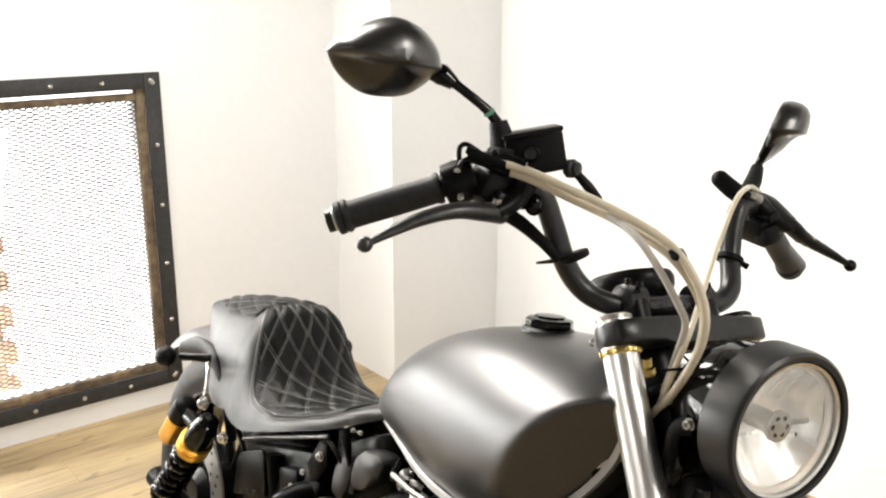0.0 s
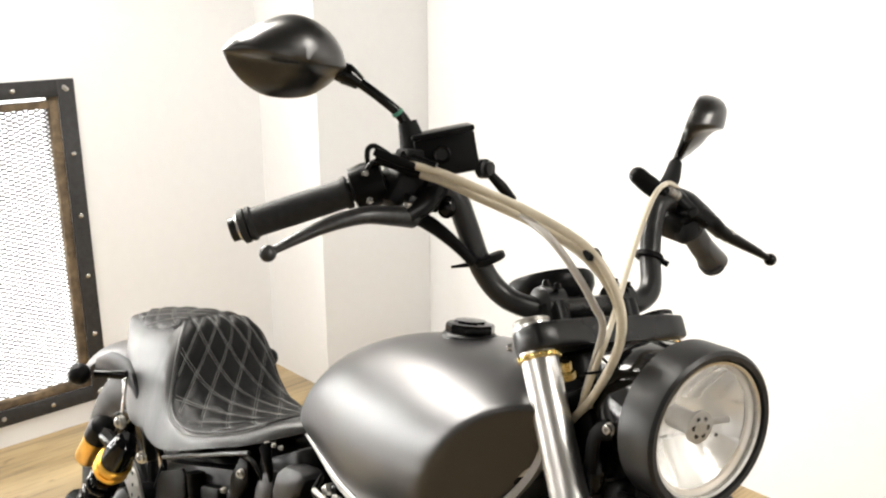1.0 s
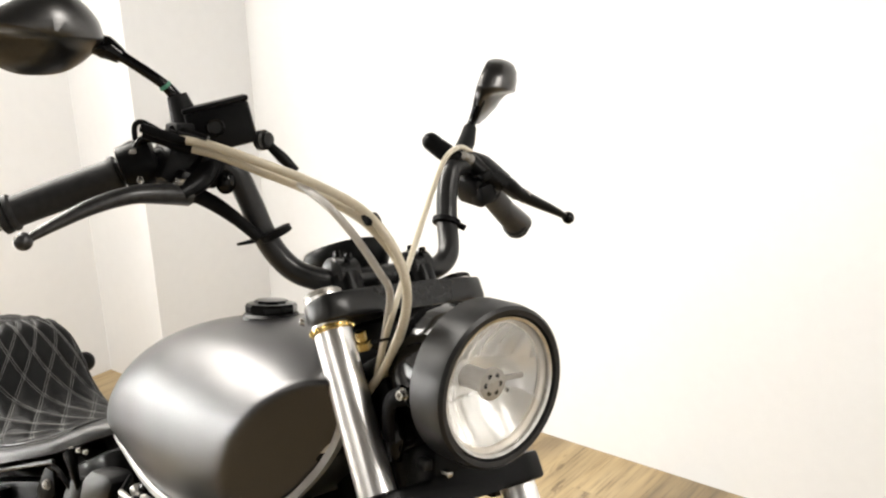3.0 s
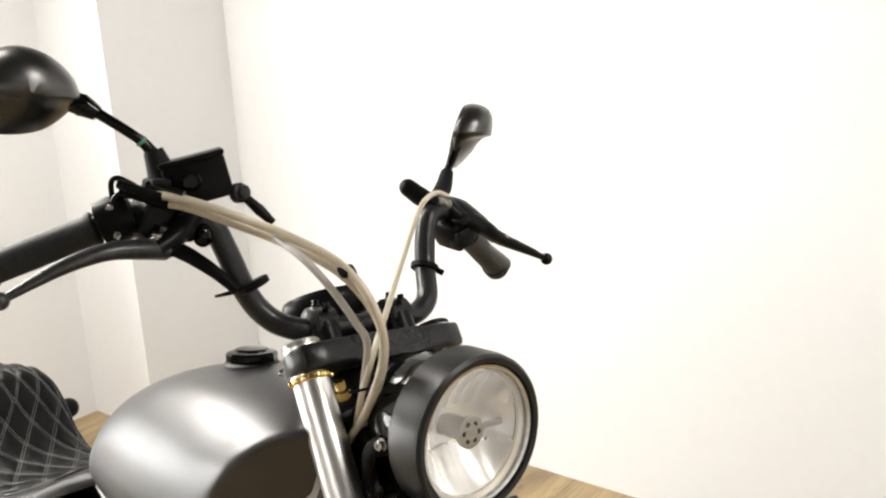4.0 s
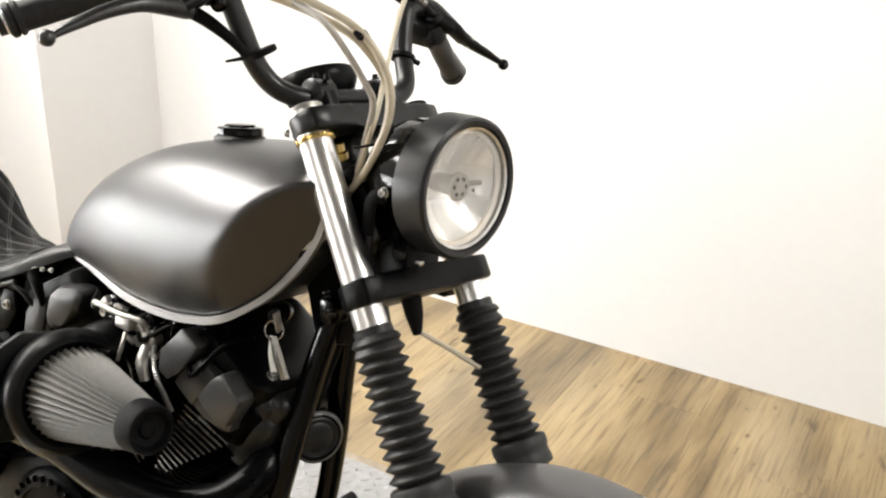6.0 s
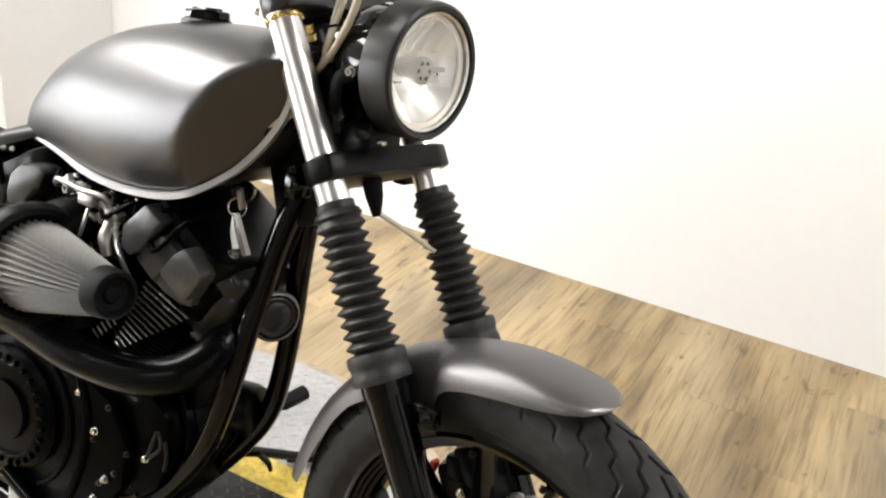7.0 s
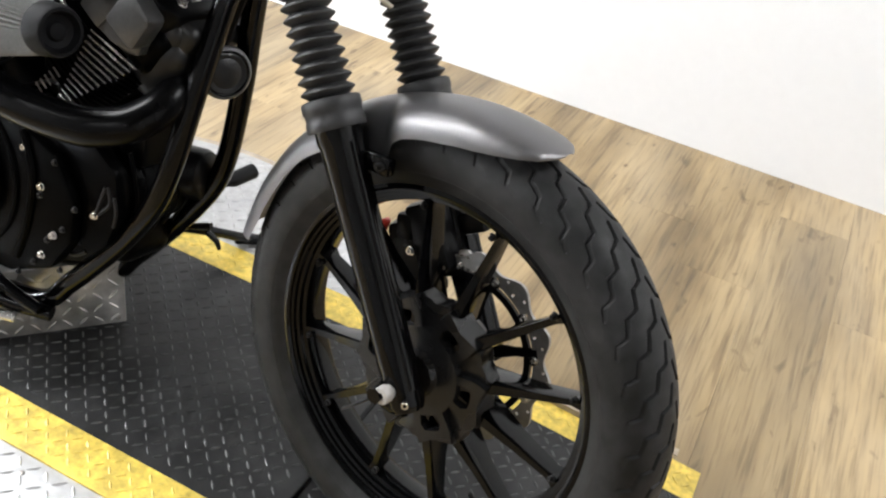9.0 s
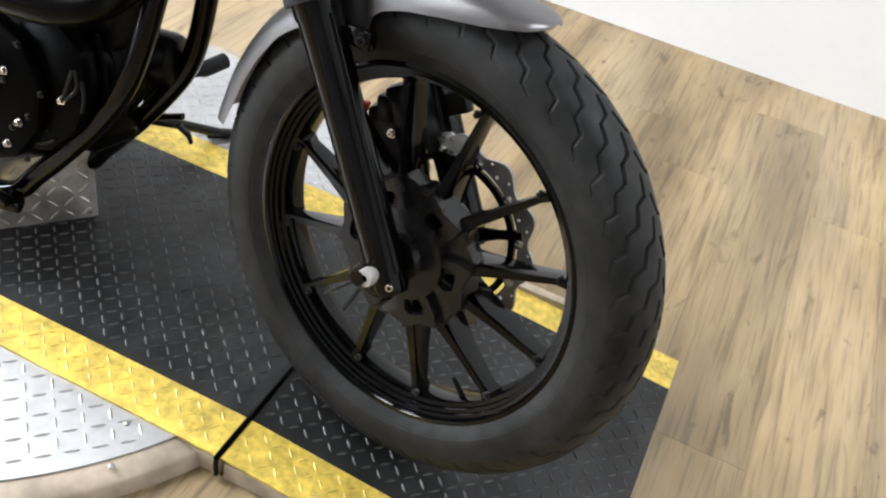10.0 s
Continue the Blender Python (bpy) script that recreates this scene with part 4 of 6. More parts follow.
f_part("brass_fitting", lathe([(0.005, 0), (0.009, 0.002), (0.009, 0.010), (0.006, 0.012), (0.006, 0.022)], axis_at((-0.352, -0.058, 1.005), (0, -0.3, 1)), 6), BRASS, headlight)
f_part("hanging_boot", tube([(-0.30, -0.06, 0.965), (-0.285, -0.066, 0.935), (-0.285, -0.068, 0.905)], [0.006, 0.013, 0.010], 12, 4), BLACK_GLOSS, headlight)

# -- handlebar and controls --
R_BAR = [(-0.405, 0.0, 1.074), (-0.408, 0.045, 1.073), (-0.418, 0.076, 1.075), (-0.434, 0.100, 1.087), (-0.446, 0.121, 1.115), (-0.455, 0.140, 1.162), (-0.461, 0.157, 1.194), (-0.475, 0.190, 1.210), (-0.500, 0.240, 1.200), (-0.532, 0.305, 1.171), (-0.566, 0.374, 1.139)]
L_BAR = [(-0.405, 0.0, 1.074), (-0.408, 0.060, 1.073), (-0.412, 0.092, 1.076), (-0.418, 0.114, 1.092), (-0.440, 0.129, 1.128), (-0.450, 0.137, 1.165), (-0.456, 0.150, 1.192), (-0.464, 0.180, 1.196), (-0.475, 0.215, 1.178), (-0.500, 0.275, 1.142), (-0.535, 0.361, 1.104)]
bar_pts = [(x, -y, z) for x, y, z in R_BAR[::-1]] + L_BAR[1:]
handlebar = f_part("handlebar", tube(bar_pts, 0.0132, 18, 6), BAR_BLACK, None, "satin black raised handlebar")
for side in (-1, 1):
    def at(x, y, z):
        return Vector((x, side * y, z))
    g0, g1 = (at(-0.510, 0.260, 1.191), at(-0.561, 0.364, 1.144)) if side < 0 else (at(-0.486, 0.240, 1.160), at(-0.543, 0.356, 1.099))
    grip_m = axis_at(g0, g1 - g0)
    glen = (g1 - g0).length
    grip = f_part("grip", lathe([(0.0165, 0.0), (0.0185, 0.002), (0.0185, 0.006), (0.0165, 0.009), (0.0168, glen * 0.5), (0.0165, glen - 0.016), (0.0195, glen - 0.013), (0.0195, glen - 0.009), (0.017, glen - 0.008), (0.0195, glen - 0.006), (0.0195, glen), (0.016, glen + 0.002)], grip_m, 32), GRIP_RUBBER, handlebar, "black rubber grip")
    f_part("bar_end", lathe([(0.0150, glen + 0.001), (0.0150, glen + 0.003), (0.011, glen + 0.006), (0.004, glen + 0.007)], grip_m, 24), CHROME, handlebar, "polished bar end cap")
    f_part("strap", lathe([(0.0162, -0.004), (0.0178, -0.003), (0.0178, 0.003), (0.0162, 0.004)], axis_at(at(-0.4315, 0.1205, 1.127) if side < 0 else at(-0.4395, 0.1275, 1.127), at(-0.01, 0.016, 0.036)), 20), BLACK_MATT, handlebar)
    f_part("strap_end", tube([at(-0.440, 0.128, 1.122), at(-0.452, 0.140, 1.117), at(-0.464, 0.150, 1.113)] if side < 0 else [at(-0.432, 0.134, 1.126), at(-0.420, 0.142, 1.120)], [0.003, 0.0026, 0.0015] if side < 0 else 0.004, 8, 2), BLACK_MATT, handlebar)
    # switch housing and perch
    if side < 0:
        sw = box((0.050, 0.052, 0.060), at(-0.484, 0.204, 1.202), 0.009, Matrix.Rotation(radians(-25), 3, "X"))
        box((0.036, 0.030, 0.030), at(-0.462, 0.212, 1.178), 0.007, Matrix.Rotation(radians(-25), 3, "X"), sw)
    else:
        sw = box((0.046, 0.040, 0.044), at(-0.470, 0.203, 1.170), 0.006, Matrix.Rotation(radians(35), 3, "X") @ Matrix.Rotation(radians(12), 3, "Y"))
        box((0.026, 0.024, 0.026), at(-0.452, 0.200, 1.160), 0.004, Matrix.Rotation(radians(20), 3, "X"), sw)
        box((0.020, 0.018, 0.012), at(-0.446, 0.194, 1.184), 0.003, Matrix.Rotation(radians(30), 3, "X"), sw)
    f_part("switch_housing", sw, BLACK_SATIN, handlebar, "black switch housing")
    f_part("perch", tube([at(-0.470, 0.178, 1.208), at(-0.452, 0.200, 1.186), at(-0.446, 0.226, 1.172)], [0.017, 0.015, 0.013], 12, 4, flat=0.8), BLACK_SATIN, handlebar)
    path = [at(-0.450, 0.214, 1.170), at(-0.446, 0.240, 1.172), at(-0.444, 0.275, 1.172), at(-0.446, 0.312, 1.162), at(-0.449, 0.345, 1.147), at(-0.450, 0.372, 1.133)] if side < 0 else [at(-0.450, 0.214, 1.184), at(-0.441, 0.236, 1.170), at(-0.440, 0.256, 1.158), at(-0.438, 0.287, 1.146), at(-0.434, 0.318, 1.134), at(-0.431, 0.342, 1.124)]
    lever = f_part("lever", tube(path, [0.0145, 0.0135, 0.0115, 0.0098, 0.0076, 0.0050], 14, 5, flat=0.8), LEVER_GREY if side < 0 else BLACK_SATIN, handlebar, "black lever with a ball end")
    if side > 0:
        f_part("lever_root", box((0.020, 0.044, 0.017), (path[1] + path[2]) / 2 + Vector((0, -0.006, 0.002)), 0.004, Matrix.Rotation(radians(-28), 3, "X")), BLACK_SATIN, handlebar, "angular black lever root")
        f_part("lever_joint", lathe([(0.0082, -0.003), (0.0098, -0.002), (0.0098, 0.002), (0.0082, 0.003)], axis_at(path[2] + (path[3] - path[2]) * 0.3, path[3] - path[2]), 16), LIGHT_ALLOY, handlebar, "pale joint in the lever")
    f_part("lever_ball", ball(0.0088, path[-1] + (path[-1] - path[-2]) * 0.1), BLACK_GLOSS if side > 0 else LEVER_GREY, handlebar)
    f_part("lever_pivot", bolt(0.006, 0.006, at(-0.447, 0.222, 1.182), (0.2, 0, 1)), STEEL, handlebar)
# throttle loop and cables on the right side
f_part("cable_loop", tube([(-0.488, -0.250, 1.212), (-0.495, -0.250, 1.236), (-0.490, -0.246, 1.243), (-0.486, -0.236, 1.239), (-0.480, -0.222, 1.230)], 0.0030, 10), BLACK_SATIN, handlebar)
f_part("cable_loop", tube([(-0.484, -0.254, 1.192), (-0.488, -0.252, 1.214), (-0.482, -0.244, 1.226), (-0.466, -0.222, 1.222)], 0.0042, 10), BLACK_GLOSS, handlebar)
f_part("brake_switch", box((0.03, 0.022, 0.016), (-0.464, -0.214, 1.235), 0.004), BLACK_MATT, handlebar)
f_part("adjuster", tube([(-0.46, -0.226, 1.236), (-0.445, -0.212, 1.232), (-0.43, -0.20, 1.227)], [0.005, 0.005, 0.004], 10, 2), BLACK_GLOSS, handlebar)
f_part("kill_wire", tube([(-0.478, -0.200, 1.172), (-0.462, -0.180, 1.160), (-0.448, -0.158, 1.142), (-0.437, -0.138, 1.122)], [0.009, 0.0085, 0.007, 0.006], 10), BLACK_MATT, handlebar, "black wiring loom on the bar")
f_part("mirror_nut", ball(0.011, (-0.455, -0.168, 1.182), scale=(1, 1, 1.2)), BLACK_GLOSS, handlebar)

# brake fluid reservoir
RM = Matrix.Translation((-0.4765, -0.1625, 1.240)) @ Matrix.Rotation(radians(15), 4, "X") @ Matrix.Rotation(radians(-4), 4, "Y") @ Matrix.Rotation(radians(-24), 4, "Z")
pot = box((0.048, 0.068, 0.046), (0, 0, 0), 0.004)
pot.transform(RM)
reservoir = f_part("brake_reservoir", pot, BLACK_SATIN, None, "black brake fluid reservoir", sharp=30)
lid = box((0.050, 0.070, 0.006), (0, 0, 0.0245), 0.002)
lid.transform(RM)
f_part("reservoir_lid", lid, BLACK_SATIN, reservoir, "satin black reservoir lid")
sight = lathe([(0.010, 0.0), (0.010, 0.002), (0.0085, 0.0035), (0.007, 0.003), (0.0065, 0.001)], RM @ axis_at((0.025, -0.006, 0.002), (1, 0, 0)), 24)
f_part("sight_glass", sight, BLACK_GLOSS, reservoir, "round sight glass")
banjo = lathe([(0.009, 0), (0.011, 0.002), (0.011, 0.010), (0.008, 0.012), (0.008, 0.016), (0.004, 0.017)], axis_at((-0.450, -0.132, 1.226), (0.9, 0.3, 0.1)), 12)
f_part("banjo_bolt", banjo, ENGINE_GREY, reservoir)
f_part("cable_end", tube([(-0.440, -0.125, 1.222), (-0.432, -0.112, 1.208), (-0.424, -0.100, 1.194)], [0.005, 0.0065, 0.0045], 10, 3), BLACK_SATIN, reservoir)

# hoses
hoses = [[(-0.455, -0.226, 1.228), (-0.43, -0.20, 1.222), (-0.40, -0.166, 1.208), (-0.33, -0.138, 1.188), (-0.280, -0.107, 1.160), (-0.255, -0.086, 1.115), (-0.259, -0.075, 1.068), (-0.291, -0.072, 1.008), (-0.330, -0.066, 0.967), (-0.352, -0.060, 0.935)],
         [(-0.458, -0.220, 1.220), (-0.435, -0.19, 1.212), (-0.405, -0.158, 1.197), (-0.338, -0.130, 1.177), (-0.288, -0.102, 1.150), (-0.266, -0.077, 1.108), (-0.270, -0.066, 1.064), (-0.300, -0.062, 1.004), (-0.336, -0.056, 0.964), (-0.358, -0.05, 0.935)],
         [(-0.352, -0.140, 1.186), (-0.307, -0.135, 1.167), (-0.296, -0.110, 1.136), (-0.285, -0.090, 1.103), (-0.286, -0.075, 1.080), (-0.306, -0.064, 1.039), (-0.322, -0.060, 0.995), (-0.342, -0.052, 0.955)],
         [(-0.462, 0.186, 1.214), (-0.445, 0.150, 1.220), (-0.415, 0.100, 1.204), (-0.380, 0.046, 1.150), (-0.335, -0.010, 1.106), (-0.296, -0.058, 1.070), (-0.300, -0.072, 1.02), (-0.326, -0.062, 0.975)]]
for k, line in enumerate(hoses):
    f_part("control_hose", tube(line, (0.0047, 0.0047, 0.0040, 0.0034)[k], 12, 7), HOSE_GREY if k == 2 else HOSE, handlebar, "greyish clear hose" if k == 2 else "beige clear control hose")
for line in hoses[:2]:
    p, q = Vector(line[0]), Vector(line[1])
    f_part("hose_sleeve", tube([q.lerp(p, 0.6), p, p + (p - q) * 0.9 + Vector((0, 0, 0.004))], [0.0050, 0.0054, 0.0050], 10, 5), BLACK_MATT, handlebar, "black sleeve over the hose end")
f_part("hose_clip", box((0.014, 0.018, 0.008), (-0.279, -0.104, 1.156), 0.003, Matrix.Rotation(radians(40), 3, "Y")), BLACK_MATT, handlebar)
f_part("hose_tie", tube([(-0.300, -0.088, 1.028), (-0.288, -0.078, 1.032), (-0.285, -0.062, 1.034), (-0.296, -0.052, 1.036), (-0.33, -0.04, 1.04)], 0.0016, 8), BLACK_MATT, handlebar)

# risers, gauge
for y in (-0.052, 0.052):
    f_part("bar_clamp", lathe([(0.0175, -0.015), (0.021, -0.013), (0.021, 0.013), (0.0175, 0.015)], axis_at((-0.406, y, 1.078), (0, 1, 0)), 24), BAR_BLACK, handlebar)
    riser = tube([(-0.385, y, 1.046), (-0.388, y, 1.058), (-0.400, y, 1.078)], [0.018, 0.017, 0.018], 16, 3)
    f_part("riser", riser, BLACK_SATIN, handlebar, "black handlebar riser")
    for dx in (-0.010, 0.012):
        f_part("riser_bolt", bolt(0.0042, 0.007, (-0.404 + dx, y, 1.098), (-0.3, 0, 1)), BLACK_GLOSS, handlebar)
gauge = f_part("speedometer", lathe([(0.030, -0.034), (0.044, -0.026), (0.052, -0.010), (0.053, 0.0), (0.050, 0.006), (0.046, 0.005)], axis_at((-0.462, -0.008, 1.092), (-0.45, 0, 1)), 48), BLACK_SATIN, None, "round black speedometer pod")
f_part("gauge_glass", lathe([(0.046, 0.004), (0.03, 0.0055), (0.002, 0.006)], axis_at((-0.462, -0.008, 1.092), (-0.45, 0, 1)), 40), BLACK_GLOSS, gauge)


# mirrors
SHELL_TOP = [(0.0, 0.010), (0.06, 0.026), (0.20, 0.042), (0.36, 0.0495), (0.52, 0.0490), (0.70, 0.037), (0.84, 0.022), (0.95, 0.008), (1.0, -0.003)]
SHELL_LOW = [(0.0, 0.008), (0.06, -0.006), (0.16, -0.021), (0.26, -0.031), (0.42, -0.038), (0.62, -0.040), (0.79, -0.032), (0.91, -0.020), (0.97, -0.010), (1.0, -0.004)]


def mirror(neck, tip_dir, up_dir, name_label, length=0.135, height=1.0, deep=1.0, lean=0.0):
    """A teardrop mirror housing; its shell bulges to the front."""
    ex, ez = Vector(tip_dir).normalized(), Vector(up_dir)
    ez = (ez - ex * ez.dot(ex)).normalized()
    ey = ez.cross(ex)
    if ey.x < 0:
        ey = -ey
    out = []
    for k in range(64):
        t = 2 * math.pi * k / 64
        u = 0.5 - 0.5 * math.cos(t)
        out.append((u, height * smooth_interp(u, SHELL_TOP if math.sin(t) >= 0 else SHELL_LOW)))
    rings = []
    for q, base in ((0.94, -0.006), (1.0, 0.0), (1.0, 0.004), (0.97, 0.012), (0.90, 0.022), (0.78, 0.031), (0.60, 0.038), (0.36, 0.042), (0.1, 0.044)):
        ring, depth = [], base * deep
        for u, h in out:
            uu = 0.42 + (u - 0.42) * q
            hh = h * q
            crease = 0.0 if hh > 0.003 else -0.015 * min(1.0, (0.003 - hh) / 0.010) * min(1.0, depth / 0.03) * (q < 0.99)
            ring.append(Vector(neck) + ex * (uu * length) + ez * (hh + lean * max(depth, 0.0)) + ey * (depth + crease))
        rings.append(ring)
    shell = f_part("mirror", loft(rings), SATIN_BLACK_MIRROR, None, name_label, sharp=60)
    glass_ring = [Vector(neck) + ex * ((0.42 + (u - 0.42) * 0.92) * length) + ez * h * 0.92 + ey * -0.0068 for u, h in out]
    g = bmesh.new()
    g.faces.new([g.verts.new(p) for p in glass_ring])
    f_part("mirror_glass", g, MIRROR_GLASS, shell, "mirror glass")
    return shell


SATIN_BLACK_MIRROR = material("satin_grey_mirror_shell", (0.068, 0.067, 0.067), 0.32, 1.0, 0.05, 600, 0.02, 900, 0.45, coat_rough=0.24)
right_mirror = mirror((-0.533, -0.2675, 1.318), (-0.06, -1, 0.12), (0.05, 0.1, 1), "satin dark grey teardrop mirror shell")
f_part("mirror_boot", tube([(-0.486, -0.192, 1.224), (-0.490, -0.196, 1.245), (-0.494, -0.204, 1.272)], [0.021, 0.016, 0.0105], 16, 4), RUBBER, right_mirror, "black rubber mirror boot")
f_part("mirror_stem", tube([(-0.494, -0.203, 1.268), (-0.498, -0.218, 1.284), (-0.512, -0.250, 1.307), (-0.524, -0.270, 1.321)], [0.007, 0.0058, 0.0058, 0.008], 12, 4), BLACK_GLOSS, right_mirror)
f_part("green_mark", lathe([(0.0066, -0.002), (0.0072, 0), (0.0066, 0.002)], axis_at((-0.497, -0.215, 1.281), (-0.1, -0.6, 0.7)), 12), GREEN, right_mirror, "ring of green tape")
f_part("mirror_joint", tube([(-0.515, -0.254, 1.309), (-0.523, -0.267, 1.318), (-0.530, -0.280, 1.322)], [0.008, 0.0125, 0.010], 14, 3), BLACK_GLOSS, right_mirror)
left_mirror = mirror((-0.4876, 0.2210, 1.290), (-0.66, 0.75, 0.0), (0.19, 0.18, 0.96), "satin dark grey teardrop mirror shell", 0.124, 1.04, 0.92, 0.35)
f_part("mirror_boot", tube([(-0.486, 0.190, 1.212), (-0.496, 0.208, 1.226), (-0.508, 0.224, 1.244)], [0.012, 0.0115, 0.009], 14, 3), RUBBER, left_mirror)
f_part("mirror_stem", tube([(-0.506, 0.222, 1.242), (-0.514, 0.234, 1.254), (-0.500, 0.236, 1.285)], [0.0065, 0.006, 0.008], 12, 3), BLACK_GLOSS, left_mirror)
# clutch perch on the left
f_part("clutch_perch", tube([(-0.484, 0.136, 1.226), (-0.472, 0.146, 1.215), (-0.456, 0.160, 1.202)], [0.0118, 0.0125, 0.012], 14, 3), BLACK_SATIN, handlebar)
f_part("choke_knob", ball(0.0118, (-0.484, 0.136, 1.226)), BLACK_SATIN, handlebar)
f_part("clutch_bracket", tube([(-0.472, 0.186, 1.208), (-0.456, 0.206, 1.197), (-0.440, 0.232, 1.176)], [0.016, 0.021, 0.016], 12, 4, flat=0.4, up=(0.7, 0.2, 0.7)), BLACK_SATIN, handlebar, "black clutch lever bracket")
f_part("cable_adjuster", lathe([(0.0075, 0), (0.0075, 0.006), (0.0055, 0.008), (0.0055, 0.018)], axis_at((-0.452, 0.176, 1.204), (0.2, -0.8, 0.3)), 12), DULL_STEEL, handlebar, "steel cable adjuster")
# throttle housing and metal bits on the right
f_part("throttle_housing", lathe([(0.017, -0.020), (0.024, -0.018), (0.026, 0.0), (0.024, 0.016), (0.017, 0.018)], axis_at((-0.500, -0.244, 1.199), (-0.42, -0.83, -0.38)), 20), BLACK_SATIN, handlebar, "black throttle housing")
for p_ in ((-0.490, -0.262, 1.196), (-0.482, -0.250, 1.184), (-0.484, -0.256, 1.212)):
    f_part("housing_screw", bolt(0.0034, 0.005, p_, (0.8, -0.3, 0.3)), STEEL, handlebar)
f_part("lever_clamp", box((0.022, 0.030, 0.036), (-0.462, -0.186, 1.196), 0.005, Matrix.Rotation(radians(-25), 3, "X")), BLACK_SATIN, handlebar)
f_part("lever_blade", tube([(-0.456, -0.196, 1.180), (-0.449, -0.222, 1.174), (-0.446, -0.250, 1.174)], [0.013, 0.0145, 0.010], 12, 4, flat=0.55), LEVER_GREY, handlebar, "worn grey lever root")

# -- fuel tank --
T_TOP = [(-0.955, 0.712), (-0.92, 0.758), (-0.86, 0.830), (-0.80, 0.882), (-0.72, 0.923), (-0.64, 0.947), (-0.56, 0.961), (-0.48, 0.966), (-0.42, 0.964), (-0.392, 0.958), (-0.374, 0.946)]
T_LOW = [(-0.955, 0.702), (-0.90, 0.720), (-0.84, 0.728), (-0.78, 0.728), (-0.72, 0.724), (-0.64, 0.724), (-0.56, 0.734), (-0.49, 0.755), (-0.445, 0.789), (-0.413, 0.829), (-0.390, 0.868), (-0.379, 0.896), (-0.374, 0.916)]
T_WID = [(-0.955, 0.008), (-0.93, 0.036), (-0.88, 0.070), (-0.80, 0.103), (-0.70, 0.132), (-0.60, 0.149), (-0.53, 0.158), (-0.46, 0.163), (-0.42, 0.163), (-0.374, 0.158)]
rings, seam = [], {-1: [], 1: []}
NT = 81
for x in np.linspace(-0.955, -0.374, 120):
    x = float(x)
    top, low, w = smooth_interp(x, T_TOP), smooth_interp(x, T_LOW), smooth_interp(x, T_WID)
    mid = low + 0.40 * (top - low)
    ring = []
    for k in range(NT):
        ang = (k / (NT - 1) * 2 - 1) * radians(128)      # right seam over the top to the left seam
        c, s_ = math.cos(ang), math.sin(ang)
        y = w * abs(s_) ** 0.86
        z = mid + (top - mid) * c ** 0.80 if c >= 0 else mid - (mid - low) * (c / math.cos(radians(128)))
        past = x + 0.436 + 0.42 * (0.929 - z)   # the front is cut off by a slanting facet
        limit = 0.156 - 0.90 * past
        y = -0.0042 * math.log(math.exp(-y / 0.0042) + math.exp(-limit / 0.0042))
        ring.append((x, math.copysign(max(y, 0.0), s_), z))
    rings.append(ring)
    for side, p in ((-1, ring[0]), (1, ring[-1])):
        seam[side].append(Vector(p))
bm = loft(rings, caps=False)
bm.verts.ensure_lookup_table()
bm.faces.new([v for v in bm.verts[:NT]])
bm.faces.new([v for v in bm.verts[-NT:]])
tank = b_part("fuel_tank", bm, SATIN_GREY, None, "satin dark grey teardrop fuel tank", sharp=70)
for side in (-1, 1):
    flange = []
    for p, q in zip(seam[side], seam[side][1:] + [seam[side][-1] * 2 - seam[side][-2]]):
        t = (q - p).normalized()
        down = Vector((t.z, 0, -t.x))
        o = Vector((0, side * 1.0, 0))
        w = interp(p.x, [(-0.95, 0.35), (-0.86, 0.45), (-0.70, 0.95), (-0.60, 1.0)])
        flange.append([p + o * 0.002 - down * 0.001, p + o * 0.006 * w + down * 0.001, p + o * 0.0055 * w + down * 0.0095 * w, p + down * 0.0095 * w - o * 0.003])
    b_part("tank_seam", loft(flange), TRIM_SILVER, tank, "pale metal seam under the tank", sharp=30)
CAP = axis_at((-0.606, -0.006, 0.952), (-0.10, 0, 1))
b_part("cap_ring", lathe([(0.036, -0.006), (0.036, 0.003), (0.033, 0.006), (0.028, 0.006)], CAP, 40), ENGINE_GREY, tank, "dark cap ring")
b_part("filler_cap", lathe([(0.028, 0.003), (0.031, 0.006), (0.0325, 0.008), (0.0325, 0.015), (0.0305, 0.018), (0.022, 0.0195), (0.020, 0.022), (0.006, 0.023)], CAP, 10), BLACK_GLOSS, tank, "black filler cap", sharp=20)

# -- seat --
S_TOP = [(-1.60, 0.72), (-1.50, 0.752), (-1.40, 0.774), (-1.32, 0.786), (-1.285, 0.780), (-1.262, 0.752), (-1.240, 0.708), (-1.205, 0.672), (-1.15, 0.660), (-1.08, 0.666), (-1.00, 0.694), (-0.92, 0.735), (-0.85, 0.752)]
S_LOW = [(-1.60, 0.70), (-1.49, 0.655), (-1.40, 0.575), (-1.33, 0.552), (-1.26, 0.562), (-1.16, 0.596), (-1.06, 0.638), (-0.98, 0.670), (-0.90, 0.712), (-0.85, 0.738)]
S_WID = [(-1.60, 0.050), (-1.51, 0.088), (-1.42, 0.120), (-1.33, 0.130), (-1.24, 0.133), (-1.16, 0.135), (-1.06, 0.130), (-0.98, 0.108), (-0.92, 0.085), (-0.85, 0.050)]
S_FLAT = [(-1.60, 0.75), (-1.36, 0.55), (-1.28, 0.48), (-1.22, 0.62), (-1.08, 0.80), (-0.85, 0.80)]


